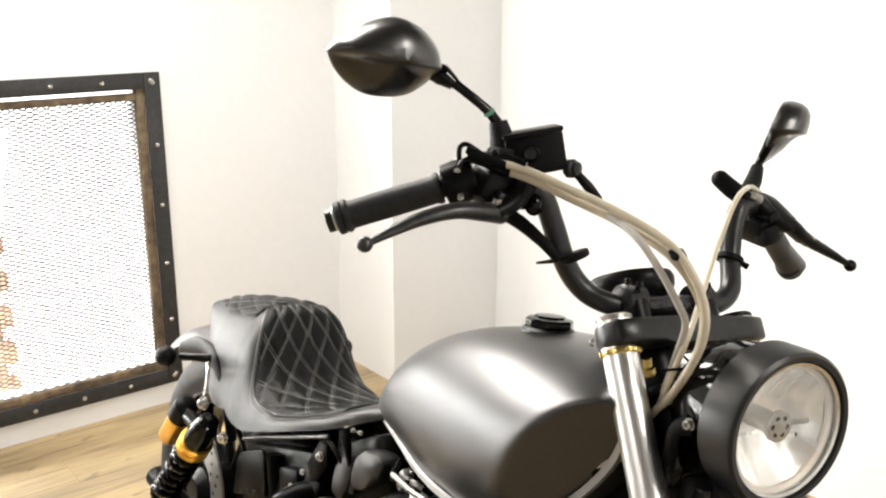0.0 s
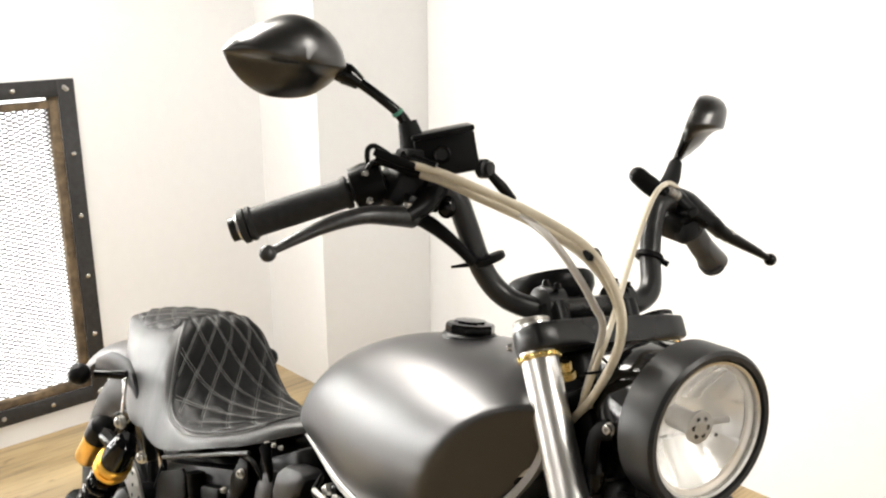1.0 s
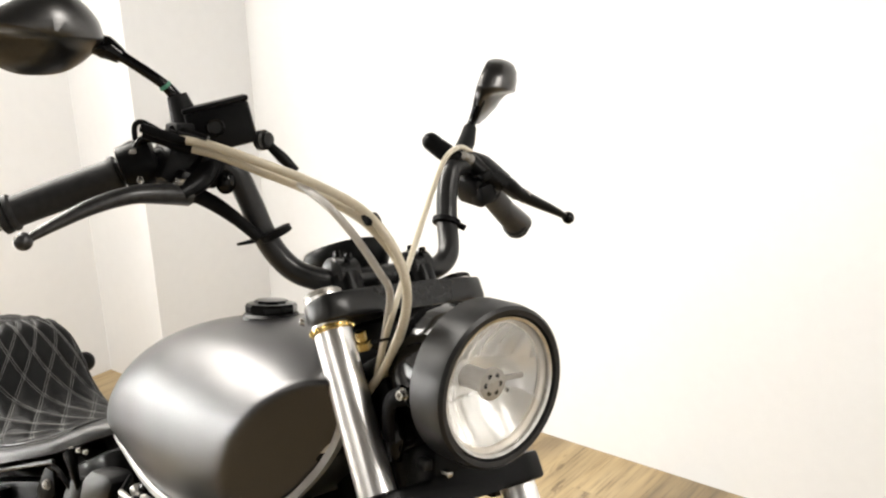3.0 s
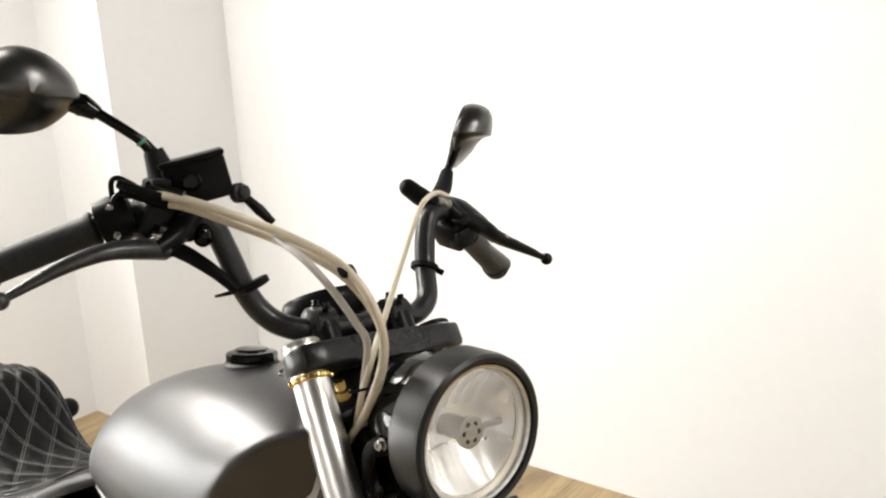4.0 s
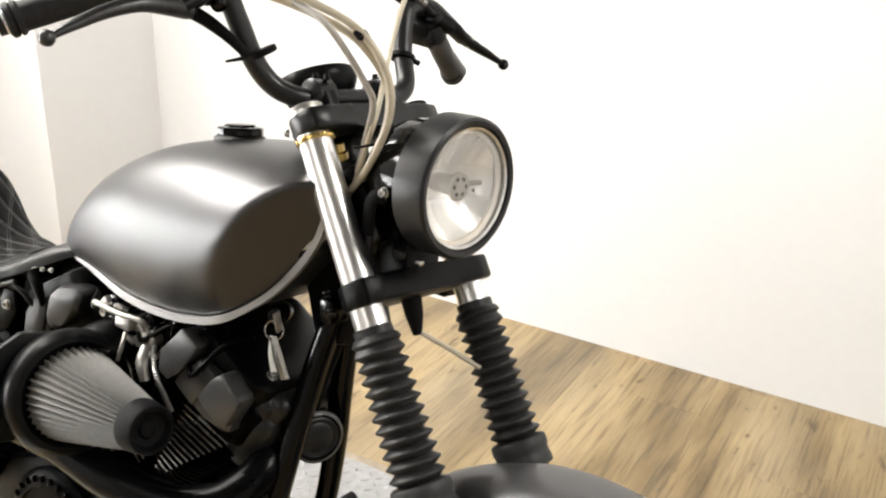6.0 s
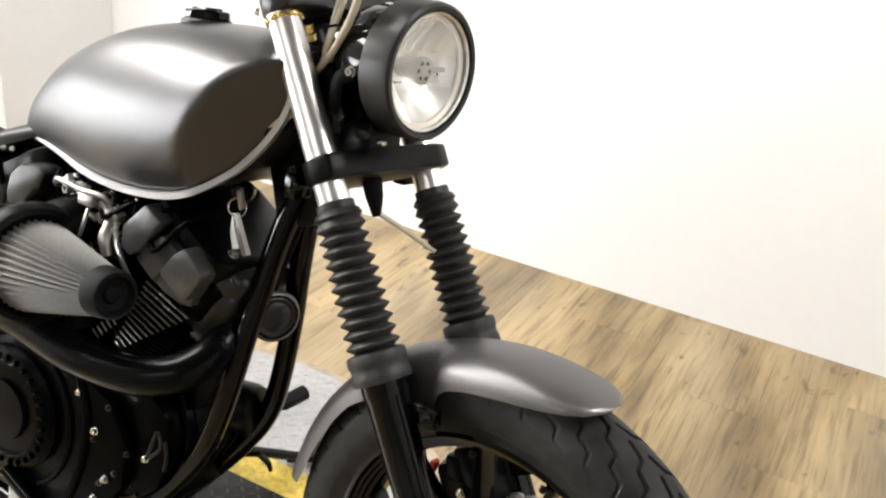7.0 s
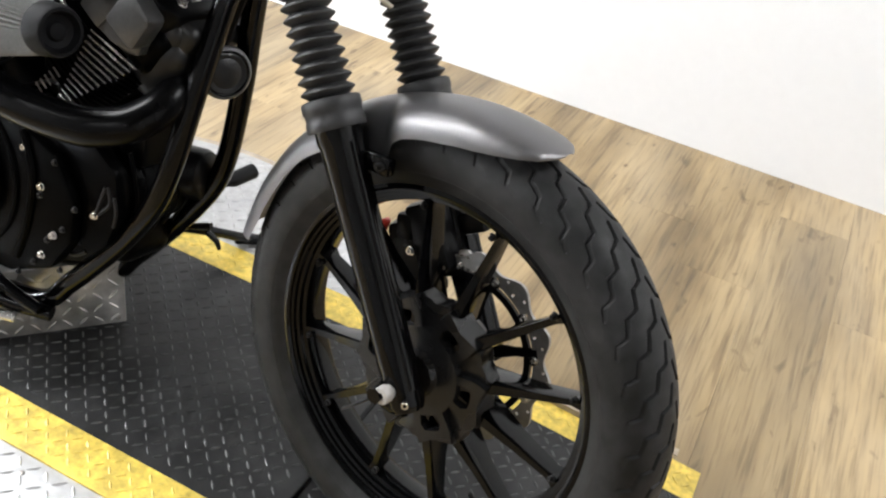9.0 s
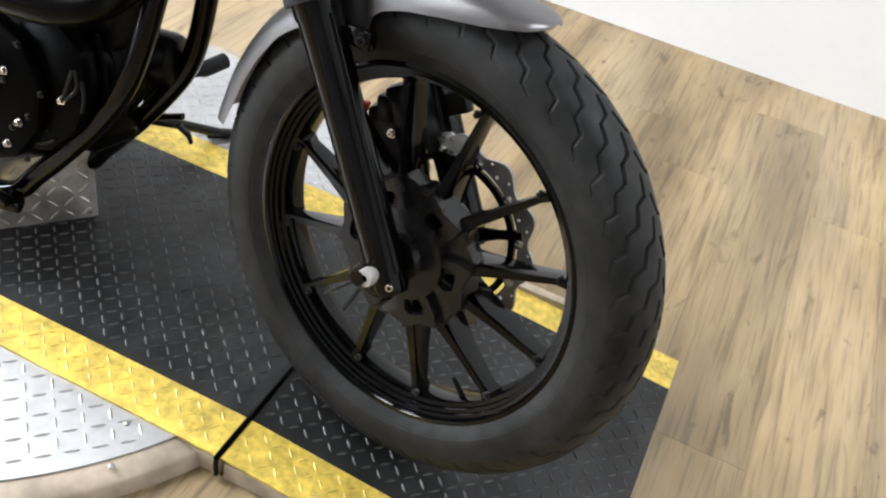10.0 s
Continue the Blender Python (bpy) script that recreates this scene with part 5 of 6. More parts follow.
def seat_point(x, u, lift=0.0):
    """u from -1 (right lower edge) to 1 (left lower edge)."""
    top, low, w = smooth_interp(x, S_TOP), smooth_interp(x, S_LOW), smooth_interp(x, S_WID)
    flat, taper = interp(x, S_FLAT), interp(x, [(-1.50, 0.20), (-1.42, 0.22), (-1.30, 0.36), (-1.25, 0.30), (-1.18, 0.08), (-0.9, 0.0)])
    a = u * math.pi / 2
    c, s_ = max(math.cos(a), 1e-5), math.sin(a)
    rise = c ** interp(x, [(-1.50, 0.4), (-1.31, 0.17), (-1.25, 0.28), (-1.15, 0.5)])
    y = w * (1 - taper * rise ** 2) * math.copysign(abs(s_) ** (flat + 0.10), s_)
    return Vector((x, y, low + (top - low) * rise + lift))


rings = []
for x in np.linspace(-1.60, -0.85, 96):
    rings.append([seat_point(float(x), k / 24 - 1) for k in range(49)])
bm = loft(rings)
seat = b_part("seat", bm, VINYL, None, "black vinyl saddle with a quilted diamond panel", sharp=60)


def seat_normal(x, u):
    e = 0.004
    d1 = seat_point(x + e, u) - seat_point(x - e, u)
    d2 = seat_point(x, min(1, u + 0.02)) - seat_point(x, max(-1, u - 0.02))
    n_ = d1.cross(d2)
    return n_.normalized() * (1 if n_.z > 0 else -1)


# the panel runs over the dished part and up the step; s is its length, v its breadth
X_LINE = np.linspace(-1.322, -0.965, 240)
length = np.r_[0, np.cumsum([(seat_point(float(b_), 0) - seat_point(float(a_), 0)).length for a_, b_ in zip(X_LINE, X_LINE[1:])])]
PANEL_LEN = float(length[-1])


PANEL_Y = [(-1.322, 0.060), (-1.300, 0.070), (-1.262, 0.096), (-1.22, 0.116), (-1.15, 0.122), (-1.08, 0.116), (-1.02, 0.102), (-0.985, 0.088), (-0.965, 0.070)]
U_LINE = np.linspace(0, 0.97, 60)
Y_ROWS = np.array([[seat_point(float(x), float(u)).y for u in U_LINE] for x in X_LINE])


def panel_point(s, v, lift):
    """s along the panel, v across it: -1 at its right edge, 1 at its left."""
    x = float(np.interp(s, length, X_LINE))
    row = Y_ROWS[int(np.clip(np.searchsorted(X_LINE, x), 0, len(X_LINE) - 1))]
    u = math.copysign(float(np.interp(abs(v) * smooth_interp(x, PANEL_Y), row, U_LINE)), v)
    return seat_point(x, u) + seat_normal(x, u) * lift


def quilt(s, v):
    """Pillow height of the diamonds, 0 along the seams."""
    p, q = s / 0.082, v * 2.4
    a, b_ = (p + q) % 1.0, (p - q) % 1.0
    d = min(a, 1 - a, b_, 1 - b_)
    return min(1.0, d / 0.28) ** 0.6


rings = [[panel_point(s, v, 0.0015 + 0.0045 * quilt(s, v) * min(1, (1 - abs(v)) / 0.12) ** 0.5 * min(1, s / 0.02, (PANEL_LEN - s) / 0.02) ** 0.5) for v in np.linspace(-1, 1, 73)] for s in np.linspace(0.001, PANEL_LEN - 0.001, 130)]
b_part("quilted_panel", loft(rings, closed=False), QUILT_VINYL, seat, "quilted black vinyl panel with diamond seams", sharp=70)
stitch = bmesh.new()
for sign in (1, -1):
    for k in range(-6, 12):
        for off in (-0.050, 0.050):
            run, lines = [], []
            for s in np.linspace(0.012, PANEL_LEN - 0.012, 70):
                v = sign * ((k + off) - s / 0.082) / 2.4
                if abs(v) < 0.95:
                    run.append(panel_point(float(s), v, 0.0036))
                elif run:
                    lines.append(run)
                    run = []
            lines.append(run)
            for r_ in lines:
                if len(r_) > 3:
                    tube(r_, 0.0004, 5, 0, stitch)
tagged(b_part("stitching", stitch, THREAD, seat, "double rows of grey stitching"), kind="stuff")
border = [panel_point(float(s), -1.0, 0.0022) for s in np.linspace(0.002, PANEL_LEN - 0.002, 60)] + [panel_point(PANEL_LEN - 0.002, float(v), 0.0022) for v in np.linspace(-1, 1, 20)][1:] + [panel_point(float(s), 1.0, 0.0022) for s in np.linspace(PANEL_LEN - 0.002, 0.002, 60)][1:]
b_part("piping", tube(border, 0.0022, 8, 0), VINYL, seat)
edge = [panel_point(float(s), -1.055, 0.001) for s in np.linspace(0.002, PANEL_LEN - 0.002, 60)]
b_part("edge_stitching", tube(edge, 0.0007, 5, 0), THREAD, seat)
# pillion panel on the hump's top
rings, xs = [], np.linspace(-1.315, -1.53, 60)
for x in xs:
    rings.append([seat_point(float(x), float(v) * 0.62) + seat_normal(float(x), float(v) * 0.62) * (0.001 + 0.0045 * quilt(float(-1.315 - x), float(v)) * min(1, (1 - abs(v)) / 0.12) ** 0.5) for v in np.linspace(-1, 1, 49)])
b_part("pillion_panel", loft(rings, closed=False), QUILT_VINYL, seat, "quilted pillion panel", sharp=70)
stitch = bmesh.new()
for sign in (1, -1):
    for k in range(-3, 6):
        run = []
        for s in np.linspace(0.005, 0.205, 40):
            v = sign * (k - s / 0.082) / 2.4
            if abs(v) < 0.95:
                run.append(seat_point(float(-1.315 - s), v * 0.62) + seat_normal(float(-1.315 - s), v * 0.62) * 0.0034)
        if len(run) > 3:
            tube(run, 0.0005, 5, 0, stitch)
tagged(b_part("pillion_stitching", stitch, THREAD, seat), kind="stuff")

# -- rear end --
RC = Vector((-1.505, 0, 0.315))
REAR_M = Matrix.Translation(RC) @ Matrix.Rotation(radians(-90), 4, "X")
rear_wheel = b_part("rear_wheel", lathe(ring_section(0.185, 0.212, 0.055), REAR_M, 96, ring=True), BLACK_GLOSS, None, "gloss black rear wheel rim")
b_part("tyre", tyre(RC, 0.315, 0.060, 0.21, False, 120), TYRE_RUBBER, rear_wheel, "black rear tyre")
for k in range(10):
    a = radians(36 * k)
    o = Vector((math.cos(a), 0, math.sin(a)))
    b_part("spoke", tube([RC + o * 0.04, RC + o * 0.19], [0.014, 0.009], 8, 1), BLACK_SATIN, rear_wheel)
b_part("hub", lathe([(0.03, -0.09), (0.05, -0.07), (0.055, 0.0), (0.05, 0.07), (0.03, 0.09)], REAR_M, 32), BLACK_SATIN, rear_wheel)
b_part("brake_disc", lathe([(0.09, -0.085), (0.149, -0.085), (0.149, -0.080), (0.09, -0.080)], REAR_M, 72, ring=True), DULL_STEEL, rear_wheel, "drilled rear brake disc")
for k in range(48):
    a, r = 2 * math.pi * k / 48, (0.105, 0.120, 0.135)[k % 3]
    b_part("disc_hole", lathe([(0.004, 0), (0.004, 0.0006)], Matrix.Translation(RC + Vector((r * math.cos(a), -0.0856, r * math.sin(a)))) @ Matrix.Rotation(radians(90), 4, "X"), 8), BLACK_MATT, rear_wheel)
rings = []
for a in np.linspace(-47, 42, 70):
    d = Vector((-math.sin(radians(a)), 0, math.cos(radians(a))))
    ring = []
    for k in range(21):
        u = -math.pi / 2 + math.pi * k / 20
        ring.append(RC + d * (0.320 + 0.042 * max(math.cos(u), 0) ** 0.7) + Vector((0, 0.092 * math.sin(u), 0)))
    rings.append(ring)
bm = loft(rings, closed=False)
bmesh.ops.solidify(bm, geom=bm.faces[:], thickness=0.003)
rear_fender = b_part("rear_fender", bm, FENDER_LIT_GREY, None, "satin grey rear fender", sharp=50)
for side in (-1, 1):
    strut = tube([(-1.295, side * 0.112, 0.520), (-1.325, side * 0.114, 0.570), (-1.365, side * 0.116, 0.622), (-1.42, side * 0.114, 0.648), (-1.52, side * 0.110, 0.640), (-1.62, side * 0.102, 0.600)], [0.020, 0.022, 0.024, 0.024, 0.022, 0.018], 12, 5, flat=0.3, up=(0, 1, 0))
    b_part("fender_strut", strut, ENGINE_BLACK, rear_fender, "black fender strut")
    b_part("strut_trim", tube([(-1.412, side * 0.132, 0.655), (-1.392, side * 0.136, 0.640), (-1.386, side * 0.138, 0.615), (-1.390, side * 0.138, 0.578)], [0.009, 0.008, 0.006, 0.005], 8, 5, flat=0.5, up=(0, 1, 0)), STEEL, rear_fender, "grey edge of the strut")
    b_part("strut_bolt", bolt(0.010, 0.010, (-1.378, side * 0.142, 0.570), (0.4, side, 0)), STEEL, rear_fender)
    b_part("strut_bolt", bolt(0.009, 0.010, (-1.296, side * 0.130, 0.530), (0.5, side, 0)), STEEL, rear_fender)
    lampm = [(-1.40, side * 0.130, 0.655), (-1.42, side * 0.155, 0.652), (-1.435, side * 0.178, 0.650)]
    sig = b_part("turn_signal", tube(lampm, [0.010, 0.008, 0.009], 12, 3), BLACK_GLOSS, None, "small black ball turn signal")
    b_part("signal_ball", ball(0.021, (-1.446, side * 0.203, 0.648)), BLACK_SATIN, sig)
    # shock with piggyback reservoir
    top, low = Vector((-1.340, side * 0.148, 0.540)), Vector((-1.552, side * 0.150, 0.262))
    d = low - top
    L_ = d.length
    sm = axis_at(top, d)
    shock = b_part("shock_absorber", lathe([(0.012, -0.016), (0.020, -0.012), (0.024, 0.0), (0.028, 0.012), (0.029, 0.055), (0.025, 0.06), (0.014, 0.062), (0.014, L_ - 0.03), (0.02, L_ - 0.025), (0.02, L_)], sm, 28), BLACK_GLOSS, None, "black piggyback rear shock")
    b_part("gold_collar", lathe([(0.030, 0.058), (0.034, 0.060), (0.034, 0.070), (0.031, 0.071), (0.031, 0.076), (0.034, 0.077), (0.034, 0.088), (0.030, 0.090)], sm, 28), GOLD, shock, "gold preload collar")
    coil = [sm @ Vector((0.027 * math.cos(q * 0.5), 0.027 * math.sin(q * 0.5), 0.092 + q * 0.5 / (2 * math.pi) * 0.026)) for q in range(0, 100)]
    b_part("spring", tube(coil, 0.0055, 8, 0), BLACK_GLOSS, shock, "black coil spring")
    rtop = top + Vector((-0.104, side * 0.004, -0.006))
    rm = axis_at(rtop, d)
    b_part("reservoir", lathe([(0.018, 0.028), (0.0235, 0.032), (0.0235, 0.105), (0.020, 0.110), (0.012, 0.112)], rm, 28), GOLD, shock, "gold anodised reservoir")
    b_part("reservoir_head", lathe([(0.016, -0.018), (0.024, -0.012), (0.0265, 0.0), (0.0265, 0.028), (0.022, 0.032)], rm, 28), BLACK_SATIN, shock)
    b_part("reservoir_bridge", tube([top + d * 0.06, rtop + d * 0.02], [0.016, 0.016], 10, 1), BLACK_GLOSS, shock)
    b_part("swingarm", tube([(-0.98, side * 0.10, 0.33), (-1.25, side * 0.125, 0.31), (-1.60, side * 0.135, 0.315)], [0.026, 0.026, 0.024], 14, 4), ENGINE_BLACK)

# -- frame --
for side in (-1, 1):
    run = [(-0.372, 0.014, 0.830), (-0.395, 0.020, 0.765), (-0.410, 0.029, 0.700), (-0.420, 0.041, 0.620), (-0.427, 0.052, 0.550), (-0.441, 0.063, 0.440), (-0.460, 0.068, 0.370), (-0.500, 0.068, 0.302), (-0.551, 0.069, 0.234), (-0.605, 0.071, 0.170), (-0.660, 0.076, 0.116), (-0.80, 0.08, 0.100), (-1.0, 0.085, 0.12)]
    b_part("frame_downtube", tube([(x, side * y, z) for x, y, z in run], 0.0165, 16, 5), BLACK_GLOSS, None, "gloss black frame downtube")
    b_part("seat_rail", tube([(-0.80, side * 0.060, 0.650), (-0.95, side * 0.064, 0.615), (-1.12, side * 0.064, 0.582), (-1.30, side * 0.070, 0.560)], 0.014, 14, 4), ENGINE_BLACK, None, "black seat rail")
    b_part("lower_rail", tube([(-1.0, side * 0.085, 0.12), (-1.06, side * 0.09, 0.22), (-1.08, side * 0.10, 0.42), (-1.12, side * 0.11, 0.57)], 0.017, 14, 4), ENGINE_BLACK)
b_part("head_tube", tube([(-0.318, 0.0, 0.800), (-0.440, 0.0, 0.985)], 0.030, 24, 0), BLACK_SATIN, None, "black steering head")
b_part("backbone", tube([(-0.39, 0, 0.90), (-0.55, 0, 0.84), (-0.75, 0, 0.75), (-0.95, 0, 0.68)], 0.03, 16, 4), BLACK_SATIN)
b_part("gusset", box((0.10, 0.05, 0.14), (-0.40, 0, 0.79), 0.01, Matrix.Rotation(radians(-20), 3, "Y")), BLACK_SATIN)
b_part("radiator_hose", tube([(-0.36, -0.06, 0.90), (-0.40, -0.085, 0.86), (-0.45, -0.09, 0.82), (-0.50, -0.08, 0.79)], 0.012, 12), BLACK_MATT)
b_part("hose_loop", tube([(-0.36, -0.04, 0.945), (-0.385, -0.085, 0.895), (-0.43, -0.095, 0.852)], 0.005, 10), HOSE, None, "beige clear hose under the tank")
b_part("hose_loop", tube([(-0.35, -0.04, 0.93), (-0.378, -0.085, 0.88), (-0.425, -0.095, 0.838)], 0.005, 10), HOSE, None, "beige clear hose under the tank")

# -- engine --
CRANK = Vector((-0.70, 0, 0.36))
engine = b_part("engine", box((0.38, 0.20, 0.24), (-0.765, 0, 0.305), 0.06, None, None, 5), ENGINE_BLACK, None, "black V-twin engine crankcase")
b_part("gearbox", box((0.24, 0.17, 0.22), (-0.94, 0, 0.36), 0.04, None, None, 3), ENGINE_BLACK, engine)
cover = prism([(-0.97, 0.24), (-0.90, 0.19), (-0.78, 0.165), (-0.68, 0.175), (-0.60, 0.215), (-0.56, 0.275), (-0.56, 0.34), (-0.60, 0.40), (-0.70, 0.435), (-0.82, 0.43), (-0.93, 0.39), (-0.98, 0.32)], 0.0, 0.028, Matrix.Translation((0, -0.095, 0)) @ Matrix.Rotation(radians(90), 4, "X"), 0.008)
b_part("side_cover", cover, ENGINE_BLACK, engine, "black engine side cover")
b_part("clutch_cover", lathe([(0.100, 0.0), (0.102, 0.010), (0.092, 0.020), (0.075, 0.023), (0.073, 0.019), (0.050, 0.020), (0.048, 0.027), (0.010, 0.030)], axis_at((-0.80, -0.122, 0.315), (0, -1, 0)), 56), ENGINE_BLACK, engine, "round black clutch cover")
teeth = bmesh.new()
for k in range(28):
    a = 2 * math.pi * k / 28
    box((0.010, 0.008, 0.005), Vector((-0.80 + 0.087 * math.cos(a), -0.1445, 0.315 + 0.087 * math.sin(a))), 0.001, Matrix.Rotation(-a, 3, "Y"), teeth)
b_part("cover_knurling", teeth, ENGINE_BLACK, engine)
for x, z in ((-0.605, 0.264), (-0.576, 0.293), (-0.555, 0.335), (-0.60, 0.392), (-0.66, 0.185), (-0.69, 0.425), (-0.575, 0.225), (-0.74, 0.178), (-0.63, 0.215), (-0.625, 0.33), (-0.655, 0.40), (-0.86, 0.19)):
    b_part("cover_bolt", bolt(0.0038, 0.005, (x, -0.123, z), (0, -1, 0)), ENGINE_GREY, engine)
b_part("cover_rib", tube([(-0.665, -0.124, 0.42), (-0.64, -0.126, 0.36), (-0.645, -0.126, 0.28), (-0.665, -0.124, 0.21)], 0.006, 8), ENGINE_BLACK, engine)
b_part("front_cover", prism([(-0.620, 0.215), (-0.560, 0.235), (-0.512, 0.285), (-0.494, 0.345), (-0.508, 0.405), (-0.555, 0.435), (-0.625, 0.425)], 0.0, 0.030, Matrix.Translation((0, -0.072, 0)) @ Matrix.Rotation(radians(90), 4, "X"), 0.010), ENGINE_BLACK, engine, "black front engine cover")
for x, y, z in ((-0.6216, -0.124, 0.3456), (-0.5924, -0.124, 0.277), (-0.659, -0.124, 0.3946), (-0.538, -0.101, 0.327), (-0.612, -0.124, 0.236)):
    b_part("cover_stud", bolt(0.0046, 0.007, (x, y, z), (0, -1, 0)), STEEL, engine, "bright cover bolt")
for line, r in (([(-0.522, 0.379), (-0.530, 0.352), (-0.536, 0.330)], 0.0030), ([(-0.518, 0.380), (-0.512, 0.356), (-0.530, 0.332)], 0.0026), ([(-0.505, 0.368), (-0.499, 0.346), (-0.501, 0.322)], 0.0024), ([(-0.582, 0.334), (-0.575, 0.303), (-0.560, 0.268)], 0.0026), ([(-0.598, 0.248), (-0.572, 0.246), (-0.548, 0.262)], 0.0035)):
    b_part("cast_rib", tube([(x, -0.102, z) for x, z in line], r, 8, 4), ENGINE_GREY, engine, "raised cast rib")
rim = [(-0.80 + 0.128 * math.cos(radians(a)), -0.124, 0.315 + 0.128 * math.sin(radians(a))) for a in range(-60, 75, 9)]
b_part("cast_rib", tube(rim, 0.0045, 8, 3), ENGINE_BLACK, engine)
for name, fwd in (("front_cylinder", 1), ("rear_cylinder", -1)):
    ax = Vector((0.5 * fwd, 0, 0.866))
    cyl = b_part(name, lathe([(0.062, 0.10), (0.062, 0.265)], axis_at(CRANK, ax), 32), ENGINE_BLACK, engine, "black finned cylinder")
    turn = Matrix.Rotation(radians(30 * fwd), 3, "Y")
    for k in range(12):
        c = CRANK + ax * (0.158 + 0.0093 * k)
        sz = 0.120 + 0.005 * k
        bm = prism([(-sz / 2, -0.085), (-sz / 2 + 0.02, -0.100), (sz / 2 - 0.02, -0.100), (sz / 2, -0.085), (sz / 2, 0.085), (sz / 2 - 0.02, 0.100), (-sz / 2 + 0.02, 0.100), (-sz / 2, 0.085)], -0.0016, 0.0016, Matrix.Translation(c) @ turn.to_4x4())
        fin = b_part("fin", bm, ENGINE_BLACK, engine)
    hm = Matrix.Translation(CRANK + ax * 0.272) @ turn.to_4x4()
    bm = box((0.18, 0.19, 0.075), (0, 0, 0.036), 0.018, None, None, 3)
    bm.transform(hm)
    b_part("cylinder_head", bm, ENGINE_BLACK, engine, "black cylinder head")
    bm = prism([(-0.075, -0.080), (-0.058, -0.098), (0.058, -0.098), (0.078, -0.078), (0.078, 0.078), (0.058, 0.098), (-0.058, 0.098), (-0.075, 0.080)], 0.066, 0.108, None, 0.010)
    bm.transform(hm)
    b_part("rocker_cover", bm, BLACK_SATIN, engine, "black cast rocker cover")
    b_part("cover_bolt", bolt(0.006, 0.007, hm @ Vector((0.055, -0.060, 0.108)), ax), STEEL, engine)
# bright machined fin edges on the right face, longer towards the head
for k in range(13):
    q = k / 12
    a_, b_ = Vector((-0.6235, -0.1012, 0.4845)).lerp(Vector((-0.5743, -0.1012, 0.594)), q), Vector((-0.611, -0.1012, 0.4755)).lerp(Vector((-0.490, -0.1012, 0.567)), q)
    b_part("fin_edge", tube([a_, b_], 0.0019, 6, 0), STEEL, engine, "machined bright fin edge")
    if k < 5:
        a_ = Vector((-0.671, -0.1012, 0.4856)).lerp(Vector((-0.639, -0.1012, 0.5195)), k / 4)
        b_part("fin_edge", tube([a_, a_ + Vector((0.013, 0, -0.010))], 0.0012, 6, 0), DULL_STEEL, engine)
# grey side plates on the front head
FAX = Vector((0.5, 0, 0.866))
HEAD_M = Matrix((Vector((0.866, 0, -0.5)), FAX, Vector((0, -1, 0)))).transposed().to_4x4()
HEAD_M.translation = CRANK + FAX * 0.272 + Vector((0, -0.092, 0))
for outline, deep, bevel, label in (
        ([(-0.0767, 0.0417), (-0.0646, 0.0940), (-0.0600, 0.0967), (-0.0300, 0.0972), (-0.0270, 0.0940), (-0.0313, 0.0441), (-0.0419, 0.0155), (-0.0628, 0.0140)], 0.030, 0.004, "grey cast cap on the front head"),
        ([(-0.0372, 0.0150), (-0.0330, 0.0400), (-0.0220, 0.0770), (0.0126, 0.0818), (0.0140, 0.0600), (0.0050, 0.0129)], 0.021, 0.003, "grey cast band between the covers"),
        ([(0.0120, 0.0420), (0.0150, 0.0780), (0.0220, 0.1000), (0.0300, 0.1047), (0.0660, 0.0980), (0.0716, 0.0900), (0.0725, 0.0476), (0.0640, 0.0400)], 0.034, 0.006, "grey cast cover on the front head"),
        ([(-0.0054, 0.0104), (0.0019, 0.0257), (0.0100, 0.0560), (0.0700, 0.0560), (0.0745, 0.0353), (0.0600, 0.0240), (0.0300, 0.0160)], 0.018, 0.003, "grey cast base of the head cover")):
    b_part("head_badge", prism(outline, 0.0, deep, HEAD_M, bevel), CAST_GREY, engine, label)
b_part("spark_plug", tube([(-0.640, -0.118, 0.662), (-0.632, -0.130, 0.645), (-0.622, -0.132, 0.622)], [0.008, 0.010, 0.007], 10, 3), BRIGHT_ALLOY, engine, "bright plug cap")
b_part("push_rod", tube([(-0.640, -0.105, 0.690), (-0.612, -0.126, 0.640), (-0.575, -0.124, 0.590)], 0.004, 8, 3), STEEL, engine)
# throttle castings between the cylinders
rng = random.Random(11)
for k in range(16):
    x, z = -0.742 + 0.108 * (k % 8) / 7 + rng.uniform(-0.006, 0.006), (0.660 if k < 8 else 0.686) + rng.uniform(-0.010, 0.010)
    y = -0.106 + rng.uniform(-0.010, 0.008)
    mat = (BRIGHT_ALLOY, DULL_STEEL, LIGHT_ALLOY, BLACK_GLOSS)[rng.randrange(4)]
    if k % 3 == 0:
        piece = bolt(rng.uniform(0.005, 0.009), 0.014, (x, y, z), (rng.uniform(-0.4, 0.4), -1, rng.uniform(-0.2, 0.6)))
    elif k % 3 == 1:
        piece = tube([(x - 0.014, y, z - 0.006), (x, y - 0.008, z + 0.004), (x + 0.012, y, z - 0.002)], [0.006, 0.0045, 0.006], 8, 3)
    else:
        piece = box((rng.uniform(0.012, 0.022), 0.016, rng.uniform(0.010, 0.018)), (x, y, z), 0.003, Matrix.Rotation(rng.uniform(-0.9, 0.9), 3, "Y"))
    b_part("throttle_part", piece, mat, engine, "small cast throttle part")
b_part("fuel_pipe", tube([(-0.752, -0.112, 0.688), (-0.738, -0.128, 0.702), (-0.690, -0.130, 0.700), (-0.648, -0.126, 0.700), (-0.640, -0.118, 0.690)], 0.0040, 10, 4), DULL_STEEL, engine, "bare steel fuel pipe")
b_part("cable_bracket", tube([(-0.672, -0.128, 0.676), (-0.664, -0.140, 0.660), (-0.668, -0.142, 0.640)], 0.003, 8, 3), DULL_STEEL, engine)
